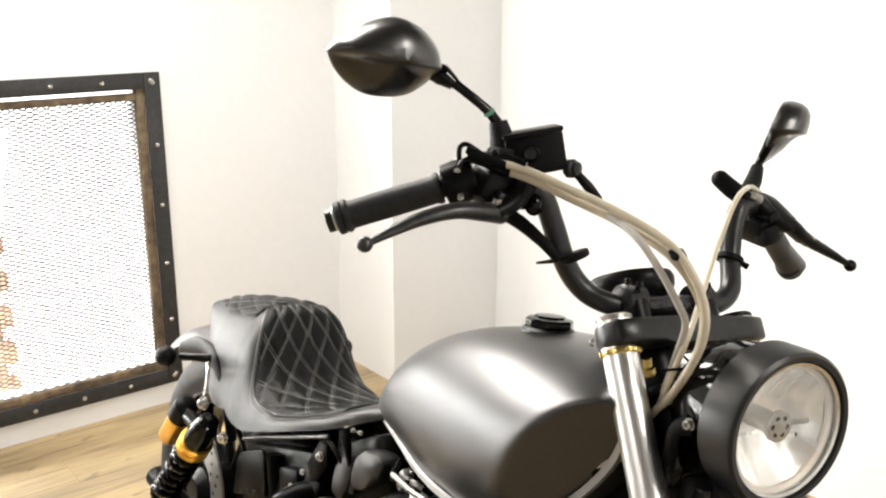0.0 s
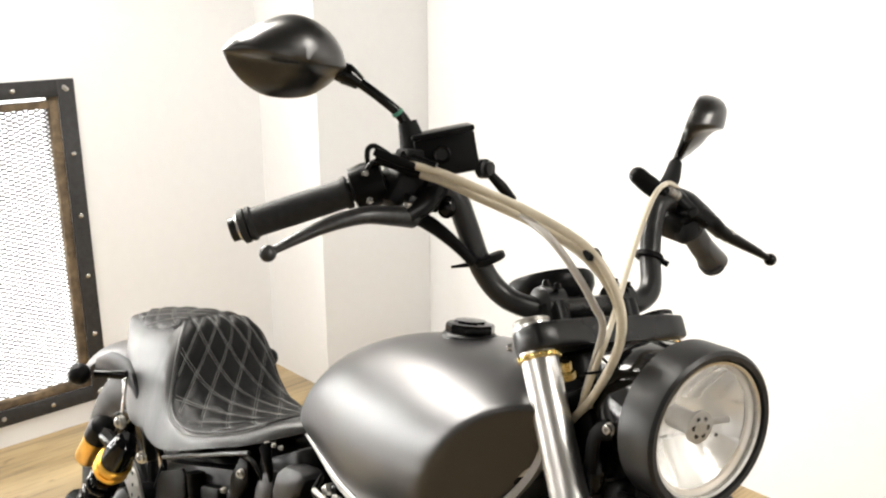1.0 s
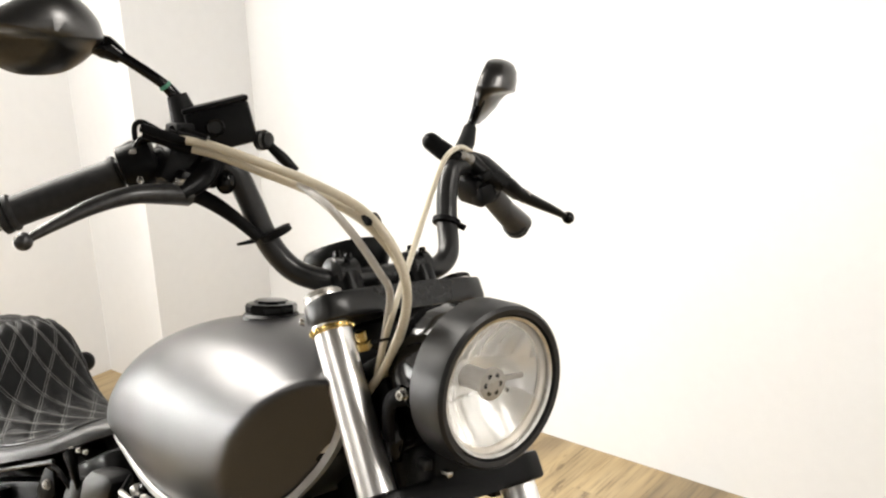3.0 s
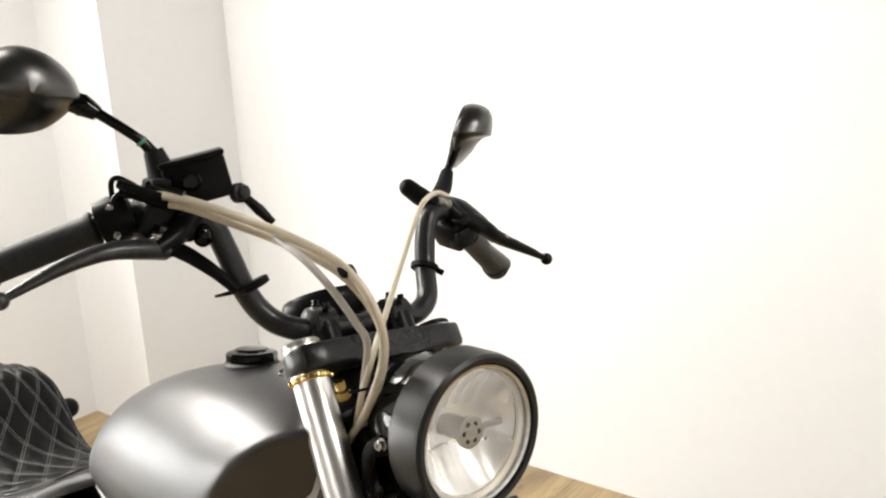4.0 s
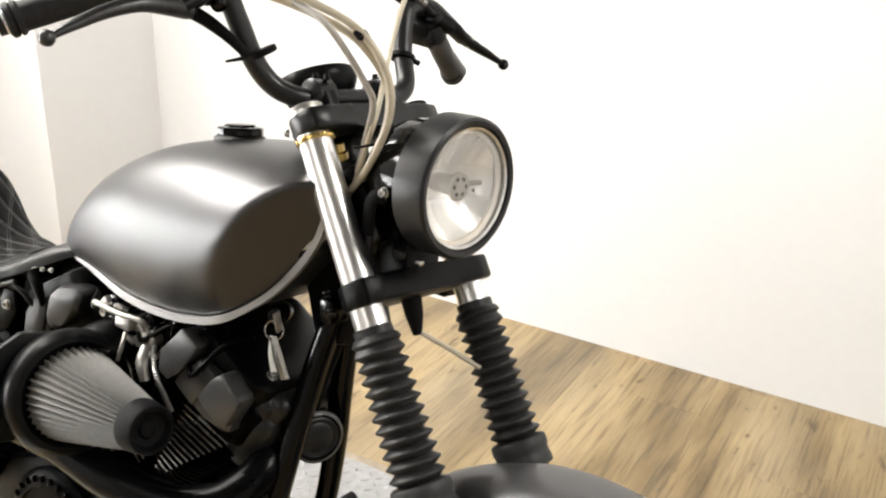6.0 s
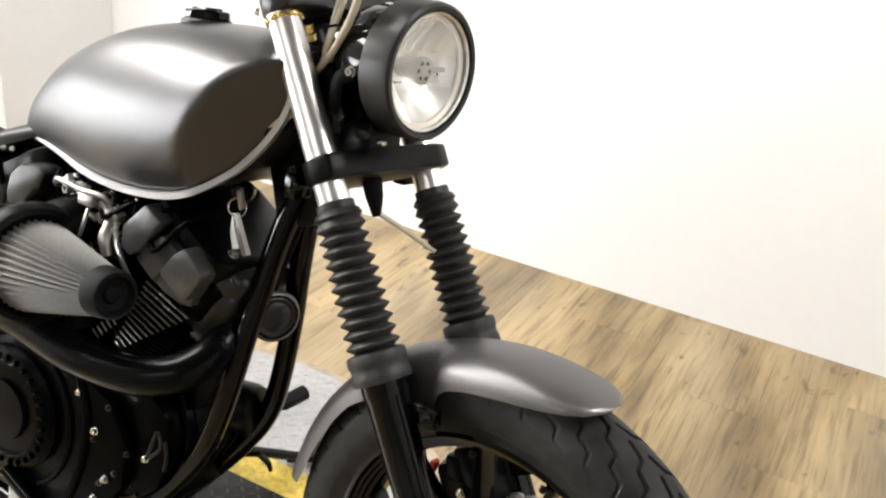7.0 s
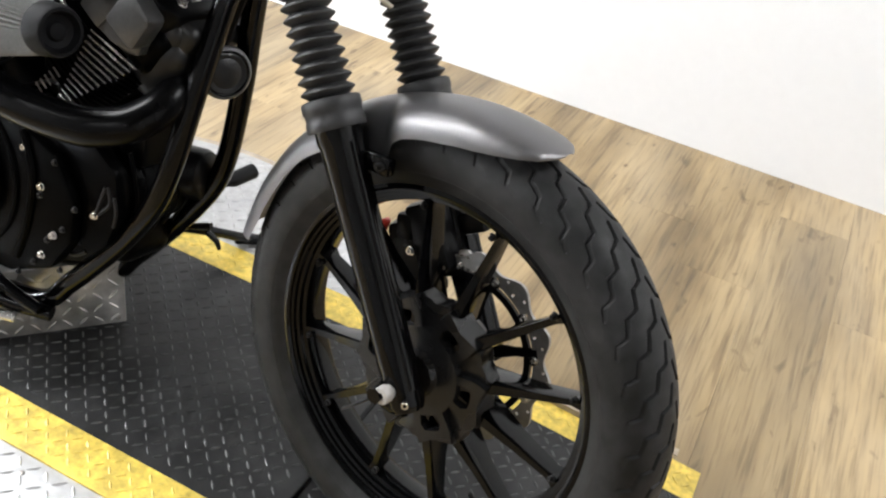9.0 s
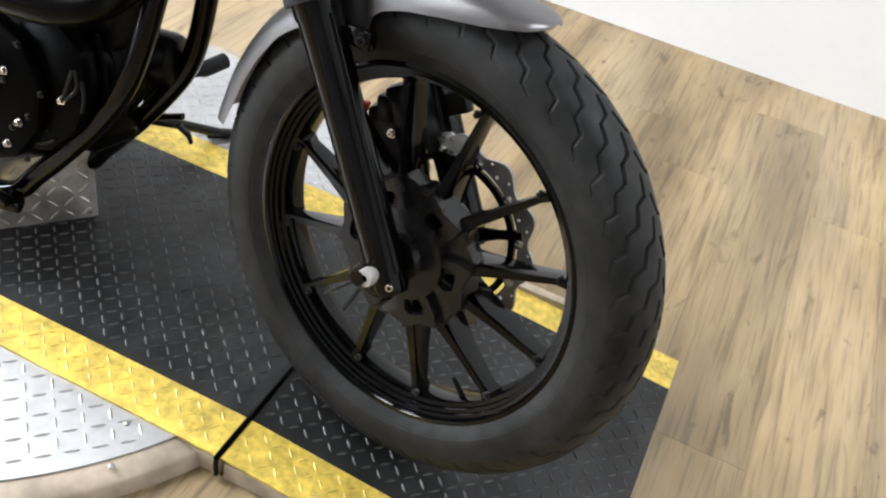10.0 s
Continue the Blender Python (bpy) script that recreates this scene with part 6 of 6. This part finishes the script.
b_part("head_bolt", lathe([(0.006, 0.0), (0.0125, 0.0), (0.0135, 0.006), (0.0115, 0.010), (0.0100, 0.006)], axis_at((-0.500, -0.084, 0.652), (0.5, -1, 0.2)), 28), HEAD_BLACK, engine, "black ring round a head plug")
b_part("head_bolt", bolt(0.0055, 0.009, (-0.500, -0.084, 0.652), (0.5, -1, 0.2)), STEEL, engine, "bright head plug")
for x, z in ((-0.5038, 0.6705), (-0.5757, 0.6933)):
    b_part("head_bolt", bolt(0.0042, 0.008, (x, -0.088, z), (0.3, -1, 0.4)), STEEL, engine)
# front of the engine, seen between the downtubes
b_part("sump", box((0.14, 0.115, 0.105), (-0.600, 0.012, 0.258), 0.028, Matrix.Rotation(radians(-14), 3, "Y"), None, 4), ENGINE_BLACK, engine, "black sump at the front of the crankcase")
b_part("crankcase_front", lathe([(0.020, -0.085), (0.055, -0.080), (0.066, -0.060), (0.068, 0.050), (0.058, 0.072), (0.020, 0.078)], axis_at((-0.560, 0.010, 0.350), (0, 1, 0)), 32), ENGINE_BLACK, engine, "rounded front of the crankcase")
b_part("oil_filter", lathe([(0.038, -0.01), (0.041, 0.0), (0.041, 0.055), (0.038, 0.062), (0.030, 0.066), (0.012, 0.067)], axis_at((-0.535, 0.050, 0.372), (1, 0.15, 0.1)), 28), BLACK_SATIN, engine, "black oil filter")
for k in range(6):
    b_part("case_rib", tube([(-0.520 - 0.006 * k, -0.062 + 0.022 * k, 0.425), (-0.494, -0.064 + 0.022 * k, 0.350), (-0.520, -0.062 + 0.022 * k, 0.285)], 0.0035, 6, 4), ENGINE_BLACK, engine)
HEAD_F = Matrix.Translation(CRANK + FAX * 0.312 + Vector((0.866, 0, -0.5)) * 0.052) @ Matrix.Rotation(radians(30), 4, "Y")
front = box((0.085, 0.165, 0.105), (0, 0, 0), 0.022, None, None, 4)
box((0.050, 0.120, 0.060), (0.028, -0.010, 0.030), 0.014, None, front, 3)
box((0.080, 0.150, 0.110), (0.022, -0.010, -0.022), 0.030, None, front, 4)
front.transform(HEAD_F)
b_part("head_front", front, HEAD_BLACK, engine, "black front of the cylinder head")
b_part("regulator", box((0.05, 0.10, 0.10), (-0.53, 0.0, 0.45), 0.008), BLACK_SATIN, engine)

# horn and ignition
horn = b_part("horn", lathe([(0.014, -0.03), (0.030, -0.022), (0.036, -0.006), (0.037, 0.0), (0.034, 0.004), (0.029, 0.003), (0.022, -0.002), (0.008, 0.001)], axis_at((-0.415, -0.008, 0.575), (0.9, -0.45, 0.05)), 40), BLACK_GLOSS, None, "round black horn")
b_part("horn_ring", lathe([(0.033, 0.003), (0.0365, 0.001), (0.0375, -0.004), (0.0385, -0.002), (0.0375, 0.003), (0.034, 0.006)], axis_at((-0.415, -0.008, 0.575), (0.9, -0.45, 0.05)), 40, ring=True), CAST_GREY, horn, "worn grey horn rim")
b_part("horn_face", lathe([(0.033, 0.001), (0.028, 0.0045), (0.022, 0.003), (0.019, 0.005), (0.006, 0.006)], axis_at((-0.415, -0.008, 0.575), (0.9, -0.45, 0.05)), 40), HEAD_BLACK, horn, "black horn face with concentric rings")
b_part("horn_bracket", tube([(-0.43, -0.005, 0.60), (-0.42, 0.0, 0.65), (-0.40, 0.0, 0.72)], 0.006, 8, 3), BLACK_SATIN, horn)
b_part("ignition_switch", lathe([(0.014, 0), (0.014, 0.03), (0.011, 0.034), (0.005, 0.034)], axis_at((-0.462, -0.050, 0.752), (0.5, -1, 0.1)), 24), BLACK_GLOSS, None, "ignition switch under the tank")
key = thing("key", "pale key tag on a steel ring hanging from the ignition switch", "key")
b_part("key_ring", lathe([(0.0125, -0.0008), (0.0135, 0), (0.0125, 0.0008), (0.0115, 0)], axis_at((-0.441, -0.088, 0.740), (0.4, -0.9, 0.2)), 28, ring=True), STEEL, key, "steel key ring")
b_part("key_blade", box((0.004, 0.011, 0.03), (-0.438, -0.086, 0.752), 0.0015, Matrix.Rotation(radians(20), 3, "X")), DULL_STEEL, key)
b_part("key_tag", tube([(-0.441, -0.089, 0.732), (-0.432, -0.088, 0.710), (-0.418, -0.086, 0.680)], [0.006, 0.0085, 0.009], 10, 3, flat=0.3, up=(0, 1, 0)), STEEL, key, "bright steel key")
b_part("key_tag", tube([(-0.445, -0.085, 0.730), (-0.443, -0.085, 0.706), (-0.436, -0.084, 0.684)], [0.005, 0.0075, 0.008], 10, 3, flat=0.3, up=(0, 1, 0)), KEY_TAG, key, "pale key tag")

# air filter
A0, A1 = Vector((-0.712, -0.186, 0.592)), Vector((-0.485, -0.238, 0.632))
ad = A1 - A0
AL = ad.length
am = axis_at(A0, ad)
n, pleats = 320, 40
rings = []
for s in np.linspace(0.018, AL - 0.030, 10):
    r = 0.0625 + (0.0290 - 0.0625) * (s - 0.018) / (AL - 0.048)
    rings.append([((r + 0.0034 * (2 * abs(((k * pleats / n) % 1.0) - 0.5) * 2 - 1)) * math.cos(2 * math.pi * k / n), (r + 0.0034 * (2 * abs(((k * pleats / n) % 1.0) - 0.5) * 2 - 1)) * math.sin(2 * math.pi * k / n), s) for k in range(n)])
bm = loft(rings)
bm.transform(am)
air = b_part("air_filter", bm, FILTER_CLOTH, None, "grey pleated cone air filter", sharp=18)
b_part("filter_flange", lathe([(0.045, -0.020), (0.070, -0.018), (0.085, -0.010), (0.088, 0.006), (0.086, 0.018), (0.080, 0.025), (0.072, 0.026), (0.066, 0.021), (0.058, 0.016)], am, 64), BLACK_SATIN, air, "black rubber filter flange")
b_part("filter_end_cap", lathe([(0.029, AL - 0.034), (0.0335, AL - 0.030), (0.0315, AL - 0.004), (0.029, AL + 0.001), (0.025, AL + 0.001), (0.021, AL - 0.008), (0.013, AL - 0.010), (0.010, AL - 0.006), (0.004, AL - 0.005)], am, 48), BLACK_MATT, air, "black rubber end cap")
for k in range(5):
    a = radians(72 * k + 20)
    b_part("flange_bolt", bolt(0.004, 0.005, am @ Vector((0.0745 * math.cos(a), 0.0745 * math.sin(a), 0.019)), ad), ENGINE_GREY, air)
b_part("intake_plate", prism([(-0.11, -0.06), (0.08, -0.07), (0.10, 0.0), (0.06, 0.07), (-0.05, 0.085), (-0.11, 0.05)], -0.012, 0.0, am @ Matrix.Translation((0, 0, -0.022)), 0.004), BLACK_SATIN, air)
# intake, wiring and throttle body between the cylinders
b_part("throttle_body", lathe([(0.030, 0), (0.030, 0.10), (0.036, 0.10), (0.036, 0.13)], axis_at((-0.70, 0.02, 0.655), (-0.1, -1, -0.1)), 32), BLACK_SATIN, None, "throttle body")
b_part("intake_elbow", tube([(-0.70, -0.06, 0.655), (-0.715, -0.12, 0.645), (-0.73, -0.165, 0.62)], [0.036, 0.036, 0.04], 20, 4), BLACK_SATIN)
for k, (x, y, z, w) in enumerate(((-0.685, -0.115, 0.685, 0.030), (-0.66, -0.105, 0.678, 0.022), (-0.645, -0.10, 0.70, 0.02), (-0.72, -0.10, 0.70, 0.028), (-0.63, -0.11, 0.672, 0.016), (-0.60, -0.10, 0.705, 0.014))):
    b_part("linkage", box((w, 0.020, w * 0.6), (x, y, z), 0.003, Matrix.Rotation(radians(25 * k), 3, "Y")), LIGHT_ALLOY if k in (0, 1, 4) else BLACK_GLOSS)
for k in range(5):
    x = -0.78 + 0.05 * k
    b_part("wire_loom", tube([(x, -0.09, 0.70), (x + 0.03, -0.12 + 0.01 * (k % 2), 0.69 - 0.01 * k), (x + 0.07, -0.105, 0.70), (x + 0.10, -0.08, 0.715)], 0.0040, 8, 4), ENGINE_BLACK)
# rear head fairing and side parts behind the filter
SIDE_X = Matrix.Rotation(radians(90), 4, "X")
b_part("rear_head_cover", prism([(-0.925, 0.590), (-0.922, 0.632), (-0.902, 0.662), (-0.880, 0.668), (-0.868, 0.652), (-0.876, 0.612), (-0.893, 0.582)], 0.0, 0.034, Matrix.Translation((0, -0.080, 0)) @ SIDE_X, 0.009), ENGINE_GREY, None, "grey cast cover over the rear cylinder")
b_part("rear_head_cover", prism([(-0.866, 0.640), (-0.858, 0.678), (-0.836, 0.698), (-0.796, 0.706), (-0.776, 0.698), (-0.790, 0.668), (-0.822, 0.640), (-0.850, 0.622)], 0.0, 0.040, Matrix.Translation((0, -0.080, 0)) @ SIDE_X, 0.010), ENGINE_GREY, None, "grey cast cover over the rear cylinder")
b_part("cover_band", prism([(-0.876, 0.606), (-0.866, 0.664), (-0.858, 0.668), (-0.860, 0.612)], 0.0, 0.030, Matrix.Translation((0, -0.080, 0)) @ SIDE_X, 0.003), BLACK_SATIN)
b_part("side_box", box((0.13, 0.06, 0.14), (-1.135, -0.085, 0.470), 0.012), ENGINE_BLACK, None, "black side cover box")
b_part("side_box", box((0.10, 0.05, 0.10), (-1.03, -0.085, 0.505), 0.012), ENGINE_BLACK, None, "black side cover box")
side_plate = b_part("side_plate", prism([(-1.240, 0.440), (-1.243, 0.505), (-1.232, 0.526), (-1.150, 0.566), (-1.136, 0.560), (-1.118, 0.490)], 0.0, 0.006, Matrix.Translation((0, -0.118, 0)) @ Matrix.Rotation(radians(90), 4, "X"), 0.002), ENGINE_BLACK, None, "black plate with slots")
for x, z in ((-1.205, 0.462), (-1.180, 0.472), (-1.155, 0.482)):
    b_part("plate_slot", box((0.012, 0.002, 0.007), (x, -0.1245, z), 0.0008, Matrix.Rotation(radians(-22), 3, "Y")), BLACK_MATT, side_plate)
b_part("side_bracket", prism([(-0.990, 0.575), (-1.000, 0.610), (-0.975, 0.655), (-0.950, 0.655), (-0.942, 0.625), (-0.965, 0.590)], 0.0, 0.005, Matrix.Translation((0, -0.108, 0)) @ Matrix.Rotation(radians(90), 4, "X"), 0.002), ENGINE_BLACK, None, "black bracket with a bright bolt")
b_part("side_bolt", bolt(0.006, 0.006, (-0.963, -0.114, 0.632), (0.2, -1, 0.1)), DULL_STEEL)
b_part("side_bolt", bolt(0.004, 0.006, (-1.003, -0.118, 0.588), (0.2, -1, 0.1)), DULL_STEEL)
b_part("tank_mount", tube([(-0.905, -0.112, 0.700), (-0.890, -0.114, 0.682), (-0.880, -0.110, 0.650)], [0.014, 0.010, 0.006], 10, 4, flat=0.6, up=(0, 1, 0)), ENGINE_BLACK, None, "black tank mounting tab")
for x, z in ((-0.905, 0.704), (-0.885, 0.708), (-0.865, 0.712)):
    b_part("side_bolt", bolt(0.0028, 0.005, (x, -0.108, z), (0.1, -1, 0.2)), DULL_STEEL)
for x, y, z in ((-1.005, -0.112, 0.535), (-1.04, -0.112, 0.545)):
    b_part("side_bolt", bolt(0.005, 0.008, (x, y, z), (0, -1, 0.1)), DULL_STEEL)
b_part("fuse_bracket", box((0.05, 0.012, 0.05), (-0.985, -0.105, 0.56), 0.004), ENGINE_BLACK)
b_part("linkage_rod", tube([(-0.90, -0.112, 0.648), (-0.93, -0.115, 0.665), (-0.96, -0.112, 0.662)], 0.004, 8, 3), ENGINE_BLACK)
b_part("under_seat_bar", tube([(-1.235, -0.119, 0.552), (-1.10, -0.122, 0.610), (-0.940, -0.118, 0.676)], 0.0035, 8, 4), ENGINE_GREY, None, "thin steel bar under the seat")
panel = box((0.30, 0.040, 0.17), (-1.095, -0.082, 0.500), 0.012, Matrix.Rotation(radians(-19), 3, "Y"))
box((0.12, 0.020, 0.085), (-1.165, -0.106, 0.472), 0.006, Matrix.Rotation(radians(-19), 3, "Y"), panel)
box((0.07, 0.022, 0.050), (-1.055, -0.106, 0.545), 0.008, Matrix.Rotation(radians(-19), 3, "Y"), panel)
b_part("side_panel", panel, ENGINE_BLACK, None, "black side panel under the seat")
b_part("battery_tray", box((0.24, 0.16, 0.16), (-1.12, 0, 0.49), 0.01), BLACK_MATT)
b_part("centre_frame", box((0.20, 0.14, 0.18), (-0.90, 0, 0.58), 0.02), BLACK_MATT)

# exhaust
b_part("exhaust_pipe", tube([(-0.470, -0.030, 0.560), (-0.452, -0.070, 0.534), (-0.468, -0.115, 0.502), (-0.500, -0.138, 0.487), (-0.545, -0.152, 0.478), (-0.640, -0.165, 0.478), (-0.760, -0.170, 0.494), (-0.90, -0.172, 0.475), (-1.06, -0.16, 0.34), (-1.20, -0.15, 0.26)], [0.024, 0.026, 0.027, 0.028, 0.028, 0.028, 0.028, 0.028, 0.028, 0.03], 20, 6), EXHAUST_BLACK, None, "gloss black exhaust pipe")
b_part("rear_exhaust_pipe", tube([(-0.98, -0.08, 0.56), (-1.02, -0.14, 0.52), (-1.08, -0.16, 0.40), (-1.20, -0.165, 0.30)], 0.025, 16, 5), ENGINE_BLACK)

# footpegs, brake pedal, stand
b_part("footpeg", tube([(-0.60, 0.16, 0.255), (-0.590, 0.26, 0.268), (-0.584, 0.285, 0.272), (-0.574, 0.33, 0.283)], [0.009, 0.009, 0.0145, 0.0145], 14, 3), RUBBER, None, "black rubber footpeg")
b_part("peg_bracket", tube([(-0.62, 0.09, 0.235), (-0.612, 0.14, 0.252), (-0.600, 0.17, 0.262)], [0.016, 0.013, 0.012], 10, 3), BLACK_SATIN)
b_part("shift_lever", tube([(-0.66, 0.15, 0.22), (-0.60, 0.17, 0.205), (-0.54, 0.18, 0.225)], 0.006, 8, 3), BLACK_SATIN)
b_part("brake_pedal", tube([(-0.62, -0.115, 0.128), (-0.70, -0.125, 0.150), (-0.80, -0.135, 0.205)], [0.010, 0.011, 0.013], 12, 4), BLACK_GLOSS, None, "black brake pedal arm")
b_part("peg_mount", tube([(-0.62, -0.09, 0.112), (-0.70, -0.12, 0.118), (-0.78, -0.14, 0.135)], [0.013, 0.016, 0.018], 12, 4), BLACK_GLOSS)
b_part("peg_pivot", box((0.05, 0.035, 0.03), (-0.715, -0.145, 0.128), 0.007, Matrix.Rotation(radians(25), 3, "Y")), LIGHT_ALLOY)
b_part("peg_pivot", lathe([(0.012, 0), (0.014, 0.004), (0.014, 0.02), (0.008, 0.024)], axis_at((-0.735, -0.155, 0.148), (0.2, -1, 0)), 16), STEEL)
b_part("pedal_spring", tube([(-0.66, -0.125, 0.100), (-0.70, -0.15, 0.105)], 0.009, 10, 1), STEEL)
part("side_stand", tube([(-0.72, 0.18, 0.165), (-0.68, 0.26, 0.115), (-0.63, 0.36, 0.060), (-0.602, 0.43, 0.018)], [0.014, 0.012, 0.010, 0.010], 12, 4), BLACK_GLOSS, bike, "black side stand")
part("stand_foot", tube([(-0.625, 0.415, 0.013), (-0.60, 0.44, 0.0125), (-0.565, 0.462, 0.0125)], [0.013, 0.018, 0.014], 12, 3, flat=0.4), BLACK_SATIN, bike)
part("stand_spur", tube([(-0.632, 0.336, 0.072), (-0.612, 0.338, 0.058), (-0.607, 0.340, 0.040)], [0.007, 0.006, 0.004], 8, 2), BLACK_SATIN, bike)

# ---- window with its steel guard ----
window = tagged(new("window_1"), "low window behind a black steel frame with expanded metal mesh", "window", kind="structure")
FR = 0.052
y0, y1, z0, z1 = WIN_Y0, WIN_Y1, WIN_Z0, WIN_Z1
xw = WALL_X + 0.004
for nm, size, at_ in (("frame_bar", (0.008, FR, z1 - z0 + 2 * FR), (xw, y1 + FR / 2, (z0 + z1) / 2)), ("frame_bar", (0.008, FR, z1 - z0 + 2 * FR), (xw, y0 - FR / 2, (z0 + z1) / 2)), ("frame_bar", (0.008, y1 - y0 - 0.002, FR), (xw, (y0 + y1) / 2, z1 + FR / 2)), ("frame_bar", (0.008, y1 - y0 - 0.002, FR), (xw, (y0 + y1) / 2, z0 - FR / 2))):
    part(nm, box(size, at_, 0.0015), WINDOW_STEEL, window, "flat black steel frame bar")
for nm, size, at_ in (("angle_iron", (0.03, 0.028, z1 - z0), (xw - 0.018, y1 - 0.014, (z0 + z1) / 2)), ("angle_iron", (0.03, 0.028, z1 - z0), (xw - 0.018, y0 + 0.014, (z0 + z1) / 2)), ("angle_iron", (0.03, y1 - y0 - 0.058, 0.022), (xw - 0.018, (y0 + y1) / 2, z1 - 0.024)), ("angle_iron", (0.03, y1 - y0 - 0.058, 0.026), (xw - 0.018, (y0 + y1) / 2, z0 + 0.013))):
    part(nm, box(size, at_, 0.002), RUSTY, window, "rusty brown angle iron")
for k in range(17):
    for yy, zz in ((y1 + FR / 2, z0 - 0.02 + k * (z1 - z0 + 0.04) / 5.0), (y1 + 0.02 - k * 0.155, z1 + FR / 2), (y1 + 0.02 - k * 0.155, z0 - FR / 2)):
        if z0 - FR < zz < z1 + FR and yy > y0 - FR:
            part("frame_screw", lathe([(0.0075, 0), (0.0075, 0.002), (0.004, 0.004)], axis_at((xw + 0.004, yy, zz), (1, 0, 0)), 10), STEEL, window)
# expanded metal: zigzag strands, each joined to the next
mesh_bm = bmesh.new()
cell_w, cell_h = 0.034, 0.0145
xm = xw - 0.034
rows = int((z1 - z0 - 0.03) / (cell_h / 2))
for r in range(rows):
    z = z0 + 0.012 + r * cell_h / 2
    cols = int((y1 - y0 - 0.03) / (cell_w / 2))
    prev = None
    for c_ in range(cols + 1):
        yy = y0 + 0.015 + c_ * cell_w / 2
        zz = z + (cell_h / 2 if (c_ + r) % 2 else 0)
        cur = [mesh_bm.verts.new((xm + dx, yy, zz + dz)) for dx, dz in ((0.0, -0.0027), (0.0045, 0.0), (0.0, 0.0027))]
        if prev:
            for i in range(3):
                j = (i + 1) % 3
                mesh_bm.faces.new((prev[i], prev[j], cur[j], cur[i]))
        prev = cur
tagged(part("expanded_metal_mesh", mesh_bm, MESH_STEEL, window, "grey galvanised expanded steel mesh", smooth=False), kind="stuff")
pane = part("window_pane", box((0.004, y1 - y0, z1 - z0), (WALL_X - 0.10, (y0 + y1) / 2, (z0 + z1) / 2)), glass("window_glass"), window, smooth=False)
pane.visible_shadow = False
tagged(part("bright_sky", box((0.02, 3.0, 3.0), (-3.43, -1.80, 1.88)), glow("overexposed_sky", (0.95, 0.97, 1.0), 2.6), smooth=False), "overexposed white sky outside the window", "sky", kind="structure")
tagged(part("backdrop", box((0.02, 7, 4), (-3.46, 0.0, 1.0)), DAYLIGHT, smooth=False), "bright overexposed daylight outside the window", "backdrop", kind="structure")
tagged(part("ground", box((0.55, 7, 0.1), (-3.16, 0, -0.27)), material("pale_concrete", (0.5, 0.49, 0.47), 0.8, 0, 0.1, 20, 0.2, 90), smooth=False), "pale concrete ground outside", "ground", kind="structure")
pier = thing("brick_pier", "orange brick pier outside the window", "pier")
for k in range(10):
    for j in range(2):
        part("brick", box((0.10, 0.20, 0.062), (-3.39, -0.235 + j * 0.21 + (0.04 if k % 2 else 0), -0.189 + k * 0.072), 0.003), ORANGE, pier)

# ---- floor planks ----
PW, PL = 0.182, 1.22
plank_meshes = {}


def plank_mesh(length):
    key = round(length, 3)
    if key not in plank_meshes:
        bm = bmesh.new()
        bmesh.ops.create_cube(bm, size=1.0, matrix=Matrix.Diagonal((PW - 0.0003, length - 0.0003, 0.008, 1)))
        top = [e for e in bm.edges if all(v.co.z > 0 for v in e.verts)]
        bmesh.ops.bevel(bm, geom=top, offset=0.00025, segments=1, affect="EDGES")
        data = bpy.data.meshes.new("plank")
        bm.to_mesh(data)
        bm.free()
        data.materials.append(WOOD)
        plank_meshes[key] = data
    return plank_meshes[key]


rng = random.Random(5)
x = WALL_X + PW / 2
while x < FAR_X:
    y = WALL_Y - (rng.randrange(6) * 0.2 + 0.02)
    first = True
    hi = WALL_Y
    while hi > FAR_Y:
        lo = max(FAR_Y, (y if first else hi - PL))
        first = False
        if hi - lo > 0.01:
            p = new("plank", plank_mesh(hi - lo))
            p.location = (x, (hi + lo) / 2, FLOOR - 0.004)
            p.parent = floor
        hi = lo
    x += PW
